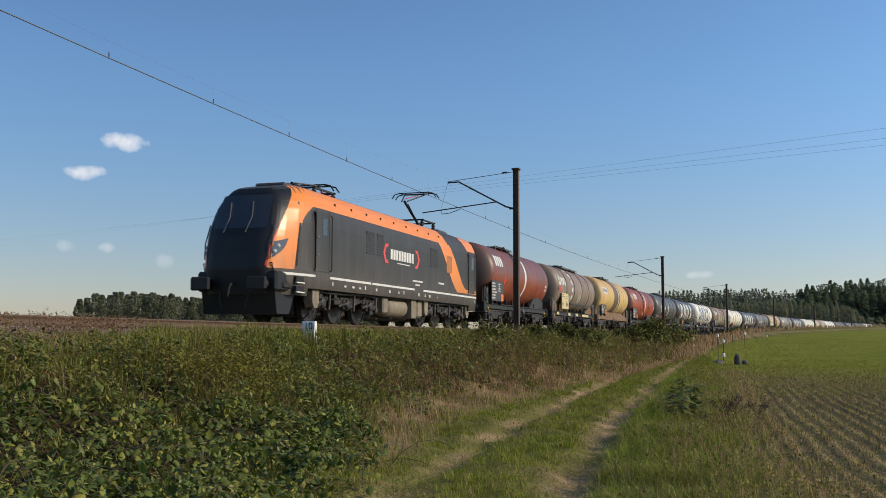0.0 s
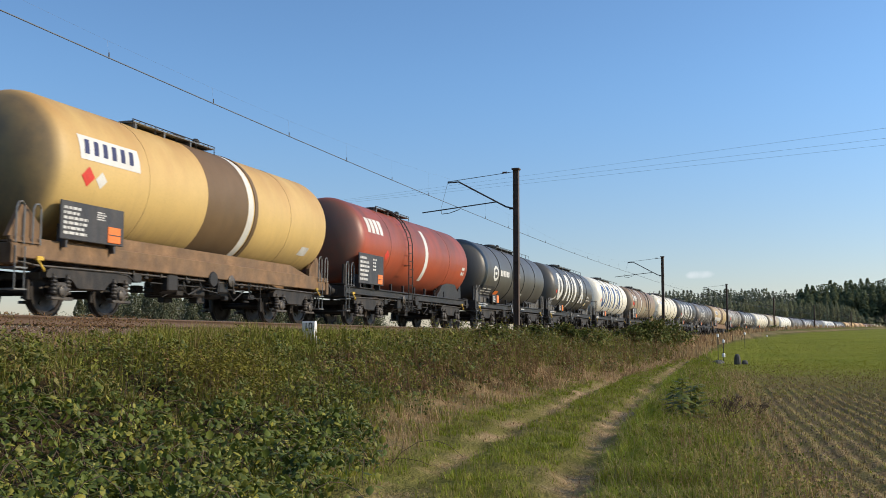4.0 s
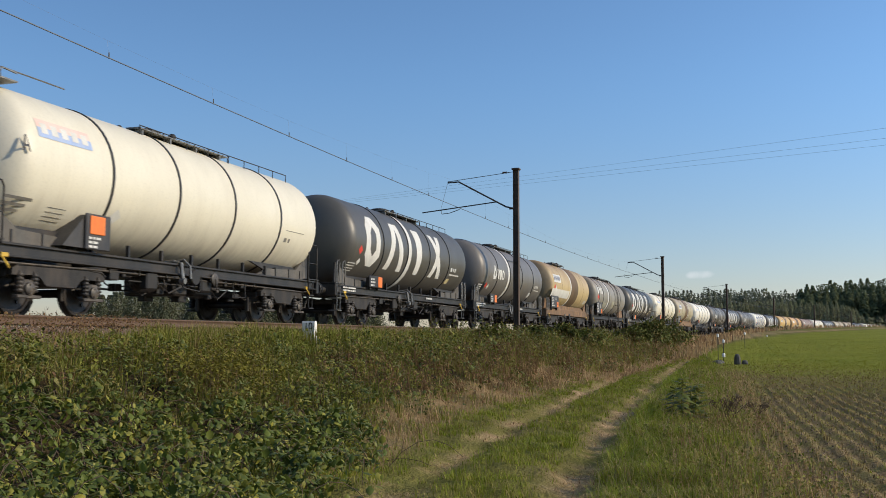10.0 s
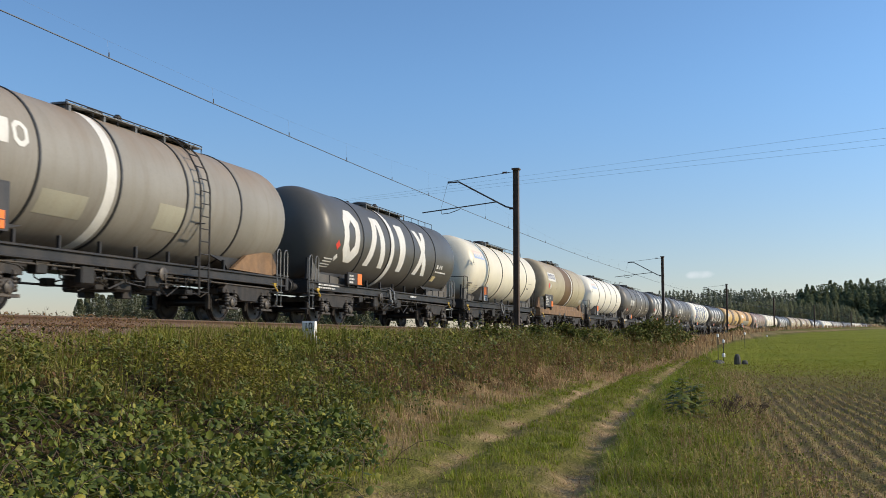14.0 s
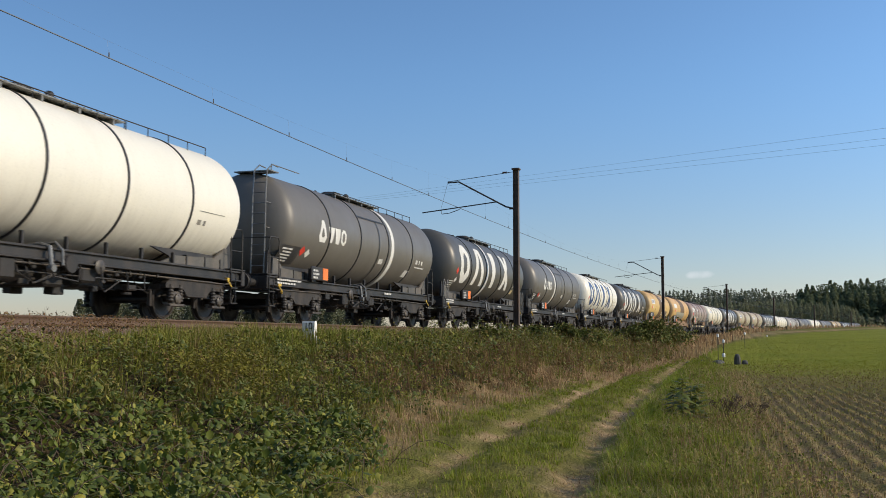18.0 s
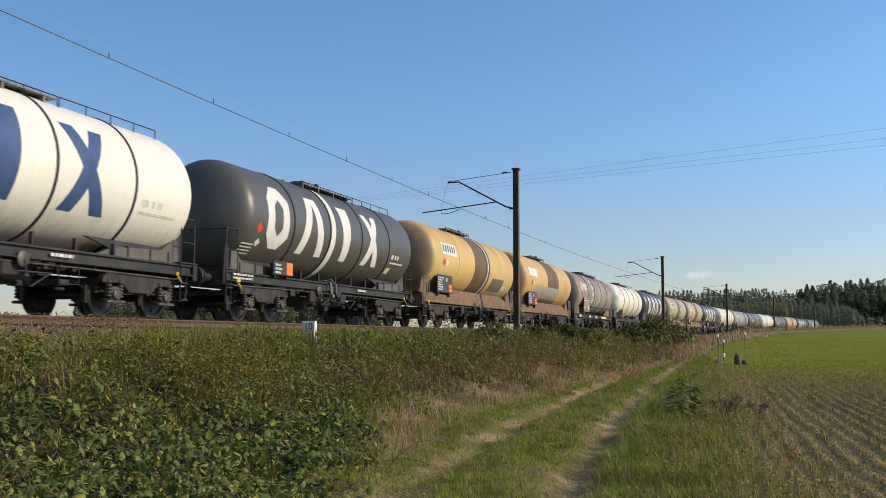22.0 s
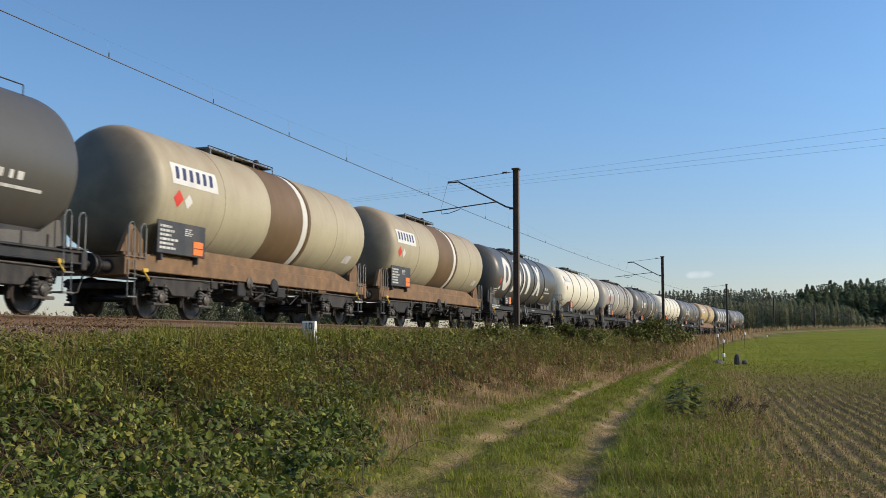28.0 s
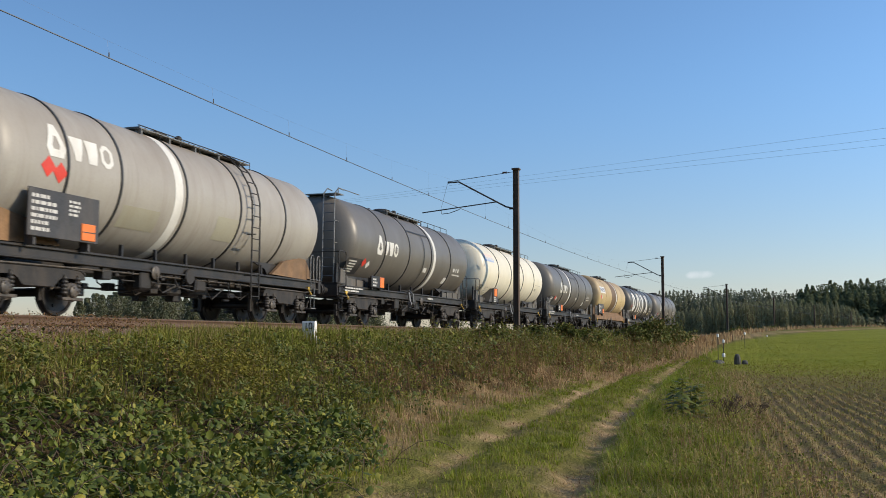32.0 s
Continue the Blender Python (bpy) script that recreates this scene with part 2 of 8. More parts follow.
def object_coords(n, l, vary=True):
    co = n.new("ShaderNodeTexCoord").outputs["Object"]
    if not vary:
        return co
    info = n.new("ShaderNodeObjectInfo")
    add = n.new("ShaderNodeVectorMath")
    add.operation = "MULTIPLY_ADD"
    add.inputs[1].default_value = (1, 1, 1)
    cmb = n.new("ShaderNodeCombineXYZ")
    k = times(n, l, info.outputs["Random"], 37.0)
    l.new(k, cmb.inputs[0])
    l.new(k, cmb.inputs[1])
    l.new(co, add.inputs[0])
    l.new(cmb.outputs[0], add.inputs[2])
    return add.outputs[0]


def bump(n, l, bsdf, height, strength, dist=0.02):
    b = n.new("ShaderNodeBump")
    b.inputs["Strength"].default_value, b.inputs["Distance"].default_value = strength, dist
    l.new(height, b.inputs["Height"])
    l.new(b.outputs[0], bsdf.inputs["Normal"])


def plain(name, colour, rough=0.6, metal=0.0, var=0.25, scale=6.0, dirt=None, dirt_amount=0.5, relief=0.15):
    """Painted or bare stuff with blotches, fine grain and a film of dirt."""
    m, n, l, b = shader(name)
    co = object_coords(n, l)
    big, fine = noise_tex(n, l, co, scale, 5), noise_tex(n, l, co, scale * 9, 3)
    dark = tuple(c * (1 - var) for c in colour)
    lite = tuple(min(1, c * (1 + var)) for c in colour)
    c = blend_colour(n, l, ramp(n, l, big, 0.3, 0.7), dark, lite)
    c = blend_colour(n, l, ramp(n, l, fine, 0.35, 0.7, 0, 0.35), c, tuple(q * 0.7 for q in colour))
    if dirt:
        d = noise_tex(n, l, co, scale * 0.6, 6, (1, 1, 0.4))
        c = blend_colour(n, l, ramp(n, l, d, 0.42, 0.68, 0, dirt_amount), c, dirt)
    l.new(c, b.inputs["Base Color"])
    b.inputs["Metallic"].default_value = metal
    l.new(ramp(n, l, fine, 0.3, 0.7, max(0.05, rough - 0.1), min(1, rough + 0.12)), b.inputs["Roughness"])
    if relief:
        bump(n, l, b, fine, relief, 0.01)
    return m


def tank_paint(name, colour, rough=0.42, grime=None, grime_top=0.0, streaks=0.0, streak_colour=(0.10, 0.055, 0.03), low=0.0, var=0.12, coat=0.0, crown=(2.5, 4.1), end_grime_shade=0.0):
    """Tank wagon paint: sun-bleached coat, dust on the crown, runs down the flanks, road dirt low down."""
    m, n, l, b = shader(name)
    raw = n.new("ShaderNodeTexCoord").outputs["Object"]
    co = object_coords(n, l)
    sep = n.new("ShaderNodeSeparateXYZ")
    l.new(raw, sep.inputs[0])
    big, fine = noise_tex(n, l, co, 0.55, 5), noise_tex(n, l, co, 22, 4)
    c = blend_colour(n, l, ramp(n, l, big, 0.3, 0.7), tuple(q * (1 - var) for q in colour), tuple(min(1, q * (1 + var)) for q in colour))
    run_tex = noise_tex(n, l, co, 2.6, 6, (0.5, 1.5, 0.10), 0.65, 0.3)
    if grime:
        up = ramp(n, l, sep.outputs["Z"], crown[0], crown[1], 0, 1)
        soft = noise_tex(n, l, co, 1.3, 6, (0.6, 1, 0.35))
        g = times(n, l, times(n, l, up, ramp(n, l, soft, 0.25, 0.62)), grime_top)
        c = blend_colour(n, l, g, c, grime)
    if streaks:
        c = blend_colour(n, l, times(n, l, ramp(n, l, run_tex, 0.5, 0.78), streaks), c, streak_colour)
    if low:
        dn = ramp(n, l, sep.outputs["Z"], 2.3, 1.35, 0, 1)
        c = blend_colour(n, l, times(n, l, times(n, l, dn, ramp(n, l, run_tex, 0.2, 0.7)), low), c, (0.13, 0.10, 0.075))
    if end_grime_shade:
        # grime on the dished ends, deepened to paint in their shade
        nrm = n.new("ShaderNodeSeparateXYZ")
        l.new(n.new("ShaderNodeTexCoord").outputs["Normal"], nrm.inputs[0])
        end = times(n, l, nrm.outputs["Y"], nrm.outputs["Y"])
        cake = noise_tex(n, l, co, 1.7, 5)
        c = blend_colour(n, l, times(n, l, times(n, l, ramp(n, l, end, 0.12, 0.6), ramp(n, l, cake, 0.2, 0.6, 0.6, 1.0)), end_grime_shade), c, (0.085, 0.072, 0.055))
    c = blend_colour(n, l, ramp(n, l, fine, 0.5, 0.75, 0, 0.22), c, tuple(q * 0.55 for q in colour))
    l.new(c, b.inputs["Base Color"])
    l.new(ramp(n, l, big, 0.2, 0.8, rough + 0.12, rough - 0.06), b.inputs["Roughness"])
    b.inputs["Coat Weight"].default_value, b.inputs["Coat Roughness"].default_value = coat, 0.25
    dent = noise_tex(n, l, co, 1.1, 2)
    bump(n, l, b, times(n, l, dent, times(n, l, fine, 0.06), "ADD"), 0.12, 0.05)
    return m


def island_leaf(name, a, b_, c_=None, rough=0.55, gloss=0.2, through_light=0.25, patch=0.9):
    """Leaves or blades: tints run in patches, each piece varies a little, and some light passes through."""
    m, n, l, b = shader(name)
    geo = n.new("ShaderNodeNewGeometry")
    rnd = geo.outputs["Random Per Island"]
    co = n.new("ShaderNodeTexCoord").outputs["Object"]
    patch_tex, wide_tex = noise_tex(n, l, co, patch, 4), noise_tex(n, l, co, patch * 0.27, 3)
    k = times(n, l, times(n, l, rnd, 0.45), ramp(n, l, patch_tex, 0.3, 0.7, 0, 0.55), "ADD")
    c = blend_colour(n, l, k, a, b_)
    if c_:
        odd = times(n, l, times(n, l, rnd, 7.31), 1.0, "MODULO")
        odd = times(n, l, times(n, l, odd, 0.55), wide_tex, "ADD")
        c = blend_colour(n, l, ramp(n, l, odd, 0.84, 1.0, 0, 0.85), c, c_)
    c = blend_colour(n, l, ramp(n, l, times(n, l, times(n, l, rnd, 13.7), 1.0, "MODULO"), 0.0, 0.4, 0.6, 0.0), c, tuple(q * 0.4 for q in a))
    l.new(c, b.inputs["Base Color"])
    b.inputs["Roughness"].default_value = rough
    b.inputs["Specular IOR Level"].default_value = gloss
    tr = n.new("ShaderNodeBsdfTranslucent")
    l.new(c, tr.inputs["Color"])
    mix = n.new("ShaderNodeMixShader")
    mix.inputs[0].default_value = through_light
    l.new(b.outputs[0], mix.inputs[1])
    l.new(tr.outputs[0], mix.inputs[2])
    l.new(mix.outputs[0], n["Material Output"].inputs[0])
    return m


M_STEEL = plain("dark_steel", (0.014, 0.013, 0.012), 0.6, 0.0, 0.3, 5, (0.035, 0.025, 0.017), 0.5)
M_FRAME = plain("frame_paint", (0.016, 0.015, 0.015), 0.5, 0.0, 0.3, 3, (0.055, 0.043, 0.032), 0.55)
M_SADDLE = plain("dusty_grey_saddle_paint", (0.085, 0.08, 0.07), 0.6, 0.0, 0.25, 3, (0.15, 0.12, 0.09), 0.5)
M_RUSTFRAME = plain("rusty_frame_paint", (0.20, 0.115, 0.055), 0.75, 0.0, 0.35, 3, (0.10, 0.07, 0.045), 0.6)
M_WHEEL = plain("wheel_steel", (0.012, 0.010, 0.009), 0.5, 0.2, 0.2, 5, (0.05, 0.037, 0.028), 0.6)
M_TREAD = plain("polished_rail_steel", (0.42, 0.40, 0.38), 0.3, 0.9, 0.1, 8)
M_BOGIE = plain("bogie_grime", (0.013, 0.011, 0.0095), 0.6, 0.0, 0.4, 6, (0.075, 0.056, 0.04), 0.55)
M_AXLE = plain("dusty_axlebox_steel", (0.05, 0.044, 0.038), 0.5, 0.1, 0.3, 8, (0.15, 0.12, 0.09), 0.6)
M_YELLOW = plain("yellow_handle_paint", (0.62, 0.42, 0.05), 0.5, 0, 0.15, 8, (0.2, 0.14, 0.06), 0.4)
M_GALV = plain("galvanised_grating", (0.22, 0.22, 0.21), 0.5, 0.6, 0.2, 10, (0.1, 0.08, 0.06), 0.4)
M_HOOP = plain("hoop_paint", (0.03, 0.03, 0.03), 0.5, 0.1, 0.2, 8)
M_WHITE = plain("white_lettering", (0.68, 0.67, 0.62), 0.5, 0, 0.06, 4, (0.45, 0.42, 0.36), 0.35, 0.05)
M_BLUE = plain("blue_lettering", (0.035, 0.075, 0.19), 0.5, 0, 0.12, 4, (0.08, 0.1, 0.15), 0.3, 0.05)
M_ORANGE = plain("orange_hazard_plate", (0.85, 0.20, 0.03), 0.5, 0, 0.1, 6, (0.4, 0.12, 0.04), 0.3, 0.05)
M_RED = plain("red_sticker", (0.62, 0.05, 0.03), 0.5, 0, 0.1, 6, None, 0, 0.05)
M_BOARD = plain("black_data_board", (0.035, 0.035, 0.037), 0.5, 0, 0.25, 4, (0.12, 0.1, 0.08), 0.35, 0.08)
M_MARK = plain("chalk_white_marking", (0.62, 0.61, 0.57), 0.6, 0, 0.1, 9, (0.2, 0.18, 0.16), 0.4, 0.0)
M_YELLOW = plain("yellow_fitting", (0.62, 0.40, 0.05), 0.5, 0, 0.15, 6, (0.2, 0.13, 0.05), 0.4)
M_TANBOARD = plain("dirty_tan_board", (0.20, 0.165, 0.11), 0.65, 0, 0.2, 3, (0.07, 0.06, 0.05), 0.6)
M_WOODBOARD = plain("cream_board", (0.62, 0.52, 0.27), 0.6, 0, 0.12, 3, (0.35, 0.24, 0.12), 0.5)

# ---------------------------------------------------------------- the ground
FIELD_S = [-600, 20, 38, 72, 95, 130, 200, 300, 500, 1100]
FIELD_Z = [-2.0, -2.0, -2.0, -1.92, -1.0, 0.15, 1.3, 2.7, 3.8, 4.5]
PATH_Y = [-300, 0, 11.6, 19.5, 43, 70, 97, 112, 140, 260, 1000]
PATH_X = [15.7, 11.4, 10.75, 10.37, 10.02, 10.05, 12.2, 15.2, 22.5, 60.0, 600.0]
EDGE_Y = [-300, 0, 8, 14, 24, 40, 55, 80, 97, 112, 140, 260, 1000]      # where the ploughed field begins
EDGE_X = [20.0, 14.5, 13.95, 13.6, 13.35, 13.3, 12.6, 11.8, 14.0, 17.2, 25.0, 63.0, 620.0]
ROW = 0.31
RUT = 0.88      # half the distance between the wheel ruts


def ripple(x, y, size, seed):
    """Smooth bumps from a few crossed waves, -1 to 1."""
    out = 0
    for k in range(5):
        a = seed * 1.7 + k * 2.39
        out = out + np.sin((x * math.cos(a) + y * math.sin(a)) * 2 * math.pi / (size * (0.6 + 0.23 * k)) + seed * 3 + k)
    return out / 3.2


def ground_z(x, y):
    s, u = to_line(x, y)
    rail = line_z(s)
    b = np.interp(s, FIELD_S, FIELD_Z)
    shelf = rail - 0.80
    far = np.clip((u - 12) / 200, 0, 1)
    b = b + far * 0.0
    z = np.where(u < 1.75, rail - 0.26, 0)
    z = np.where((u >= 1.75) & (u < 2.55), rail - 0.26 - (u - 1.75) / 0.8 * 0.48, z)
    z = np.where((u >= 2.55) & (u < 3.4), rail - 0.74 - (u - 2.55) / 0.85 * 0.06, z)
    k = np.clip((u - 3.4) / 4.6, 0, 1)
    k = k * k * (3 - 2 * k)
    z = np.where(u >= 3.4, shelf + (b - shelf) * k, z)
    left = np.where(u > -2.6, rail - 0.26 - np.clip(-u - 1.75, 0, 0.85) / 0.85 * 0.48, rail - 0.74 - np.clip((-u - 2.6) / 6, 0, 1) * 0.5)
    z = np.where(u < 0, left, z)
    # the two ruts of the farm track, and the grassy hump between them
    px = np.interp(y, PATH_Y, PATH_X)
    for off in (-RUT, RUT):
        z = z - 0.10 * np.exp(-((x - px - off) / 0.28) ** 2) * (u > 5)
    e = x - np.interp(y, EDGE_Y, EDGE_X)
    rough = np.clip((u - 3) / 3, 0, 1) * (1 - 0.8 * np.clip(e / 0.5, 0, 1) * (y > -30) * (y < 70))
    z = z + rough * (0.05 * ripple(x, y, 2.6, 1) + 0.03 * ripple(x, y, 0.9, 2)) * np.clip(1 - (np.hypot(x - 13, y) - 60) / 200, 0, 1)
    # drill rows of the stubble field
    rows = np.clip(e / 0.5, 0, 1) * np.clip((50 - y) / 20, 0, 1) * (y > -30)
    z = z + rows * (0.024 * np.sin((e + 0.03 * ripple(x, y, 5.0, 15)) * 2 * math.pi / ROW) + 0.005 * ripple(x, y, 0.8, 5) + 0.006 * ripple(x, y, 0.33, 6))
    return z


def rut_wear(x, y):
    """1 in the worn wheel ruts of the farm track, 0 away from them."""
    px = np.interp(y, PATH_Y, PATH_X)
    wob = 0.10 * ripple(x, y, 1.7, 7)
    g = np.zeros_like(x)
    for off in (-RUT, RUT):
        g = np.maximum(g, np.exp(-((x - px - off - wob) / 0.32) ** 2))
    return g * np.clip(0.62 + 0.75 * ripple(x, y, 3.7, 31) + 0.5 * ripple(x, y, 1.2, 32) + 0.3 * ripple(x, y, 0.5, 34), 0.05, 1.0) * np.clip((90 - y) / 40, 0, 1)


def axis_steps(fine0, fine1, step, end0, end1, grow=1.13):
    a = list(np.arange(fine0, fine1, step))
    d, p = step, fine1
    while p < end1:
        a.append(p)
        d *= grow
        p += d
    a.append(end1)
    d, p = step, fine0
    while p > end0:
        d *= grow
        p -= d
        a.insert(0, p)
    return np.array(a)


def green_share(x, y):
    """How far the catch crop has taken over the stubble, 0 near to 1 far."""
    k = y + 5.0 * ripple(x, y, 9, 5) + 3.0 * ripple(x, y, 3.1, 25) + 1.5 * ripple(x, y, 1.1, 26)
    k = np.clip((k - 21) / 42, 0, 1)
    return k * k * (3 - 2 * k)


def tan_share(x, y):
    """Dry bleached grass between the bank and the farm track, wide in the distance."""
    px = np.interp(y, PATH_Y, PATH_X)
    w = np.interp(y, [0, 7, 12, 22, 32, 70, 110, 400], [0.2, 0.6, 0.7, 0.9, 1.0, 1.0, 1.0, 1.0])
    s, u = to_line(x, y)
    band = np.clip((x - px + np.interp(y, [0, 13, 17, 24, 36, 60, 100], [2.7, 2.7, 3.9, 4.1, 4.2, 4.6, 5.0])) / 0.8, 0, 1) * np.clip((px - np.interp(y, [0, 13, 18, 32, 45, 60, 90], [1.3, 1.3, 1.9, 1.3, -0.1, -0.5, -1.0]) - x) / 0.7, 0, 1)
    return np.clip(band * w * (0.75 + 0.5 * ripple(x, y, 2.7, 33)), 0, 1)


def ground_material():
    m, n, l, b = shader("ground_soil_and_turf")
    raw = n.new("ShaderNodeTexCoord").outputs["Object"]

    def share(name):
        at = n.new("ShaderNodeAttribute")
        at.attribute_name = name
        return at.outputs["Fac"]
    big, mid, fine = noise_tex(n, l, raw, 0.25, 5), noise_tex(n, l, raw, 2.2, 5), noise_tex(n, l, raw, 16, 6)
    grit = noise_tex(n, l, raw, 60, 4)
    turf = blend_colour(n, l, ramp(n, l, mid, 0.3, 0.7), (0.11, 0.115, 0.028), (0.20, 0.185, 0.045))
    turf = blend_colour(n, l, ramp(n, l, big, 0.45, 0.7, 0, 0.6), turf, (0.17, 0.13, 0.055))
    straw = blend_colour(n, l, ramp(n, l, fine, 0.35, 0.65), (0.145, 0.10, 0.05), (0.30, 0.22, 0.11))
    straw = blend_colour(n, l, ramp(n, l, mid, 0.42, 0.66, 0, 0.6), straw, (0.20, 0.195, 0.045))
    straw = blend_colour(n, l, ramp(n, l, grit, 0.56, 0.7, 0, 0.5), straw, (0.36, 0.27, 0.15))
    crop = blend_colour(n, l, ramp(n, l, big, 0.3, 0.7), (0.15, 0.175, 0.018), (0.215, 0.225, 0.030))
    crop = blend_colour(n, l, ramp(n, l, mid, 0.45, 0.75, 0, 0.5), crop, (0.27, 0.23, 0.06))
    fld = blend_colour(n, l, share("green"), straw, crop)
    c = blend_colour(n, l, share("field"), turf, fld)
    dry = blend_colour(n, l, ramp(n, l, fine, 0.3, 0.7), (0.22, 0.14, 0.065), (0.42, 0.30, 0.16))
    c = blend_colour(n, l, share("bleached"), c, dry)
    # dark bank soil, deepened to paint the shade in gaps between plants
    soil_gap_shade = blend_colour(n, l, ramp(n, l, fine, 0.35, 0.65), (0.022, 0.017, 0.009), (0.065, 0.047, 0.025))
    c = blend_colour(n, l, share("soil_gap_shade"), c, soil_gap_shade)
    bare = blend_colour(n, l, ramp(n, l, fine, 0.35, 0.65), (0.24, 0.15, 0.08), (0.50, 0.35, 0.20))
    bare = blend_colour(n, l, ramp(n, l, grit, 0.52, 0.68, 0, 0.6), bare, (0.62, 0.47, 0.29))
    c = blend_colour(n, l, times(n, l, share("wear"), ramp(n, l, mid, 0.25, 0.6, 0.35, 1.0)), c, bare)
    l.new(c, b.inputs["Base Color"])
    b.inputs["Roughness"].default_value = 1.0
    b.inputs["Specular IOR Level"].default_value = 0.05
    bump(n, l, b, times(n, l, fine, mid, "ADD"), 1.0, 0.08)
    return m


def build_ground():
    xs = axis_steps(1.6, 26, 0.22, -2600, 2600)
    xs = np.unique(np.round(np.concatenate([xs, np.arange(8.5, 13, 0.085), np.arange(13, 20, 0.055)]), 3))
    ys = axis_steps(4, 60, 0.22, -1800, 3600, 1.12)
    X, Y = np.meshgrid(xs, ys)
    Z = ground_z(X.ravel(), Y.ravel())
    v = np.stack([X.ravel(), Y.ravel(), Z], -1)
    nx, ny = len(xs), len(ys)
    i = (np.arange(ny - 1)[:, None] * nx + np.arange(nx - 1)[None]).ravel()
    me = raw_mesh("ground", v, [np.stack([i, i + 1, i + nx + 1, i + nx], -1)], ground_material(), True)
    x, y = v[:, 0], v[:, 1]
    s, u = to_line(x, y)
    inside = np.clip((x - np.interp(y, EDGE_Y, EDGE_X) + 0.35 * ripple(x, y, 1.3, 16)) / 0.7 + 0.3, 0, 1) * (u > 6)
    for name, val in (("wear", rut_wear(x, y)), ("field", inside), ("green", green_share(x, y)), ("bleached", tan_share(x, y)), ("soil_gap_shade", np.clip((u - 2.4) / 0.5, 0, 1) * np.clip((8.0 - u) / 1.2, 0, 1) * np.clip((80 - s) / 15, 0, 1) * (1 - tan_share(x, y)))):
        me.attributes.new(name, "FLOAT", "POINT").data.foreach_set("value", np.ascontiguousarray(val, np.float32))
    ob = new("ground", me)
    return tagged(ob, "rough turf bank, farm track and stubble field beside the line", "ground", kind="structure")


build_ground()

M_BALLAST = plain("ballast_stone", (0.15, 0.10, 0.07), 0.9, 0, 0.35, 14, (0.13, 0.08, 0.05), 0.6, 0.6)
M_RUSTRAIL = plain("rusty_rail", (0.10, 0.06, 0.038), 0.75, 0.2, 0.2, 8)
M_CONCRETE = plain("weathered_concrete", (0.34, 0.32, 0.28), 0.85, 0, 0.2, 5, (0.16, 0.14, 0.11), 0.5, 0.3)
M_MAST = plain("brown_mast_steel", (0.085, 0.06, 0.045), 0.65, 0.2, 0.25, 3, (0.14, 0.08, 0.045), 0.5)
M_WIRE = plain("weathered_copper_wire", (0.13, 0.14, 0.15), 0.6, 0.4, 0.1, 3)
M_PORCELAIN = plain("brown_porcelain", (0.07, 0.04, 0.03), 0.25, 0, 0.1, 5)


def sweep(section, s0, s1, step):
    """A section of (u, z) points swept along the line."""
    ss = np.arange(s0, s1 + step * 0.5, step)
    sec = np.array(section)
    v = np.concatenate([on_line(np.full(len(sec), s), sec[:, 0], sec[:, 1]) for s in ss])
    n, m = len(sec), len(ss)
    i = (np.arange(m - 1)[:, None] * n + np.arange(n)[None]).ravel()
    j = (np.arange(m - 1)[:, None] * n + (np.arange(n)[None] + 1) % n).ravel()
    return v, np.stack([i, j, j + n, i + n], -1)


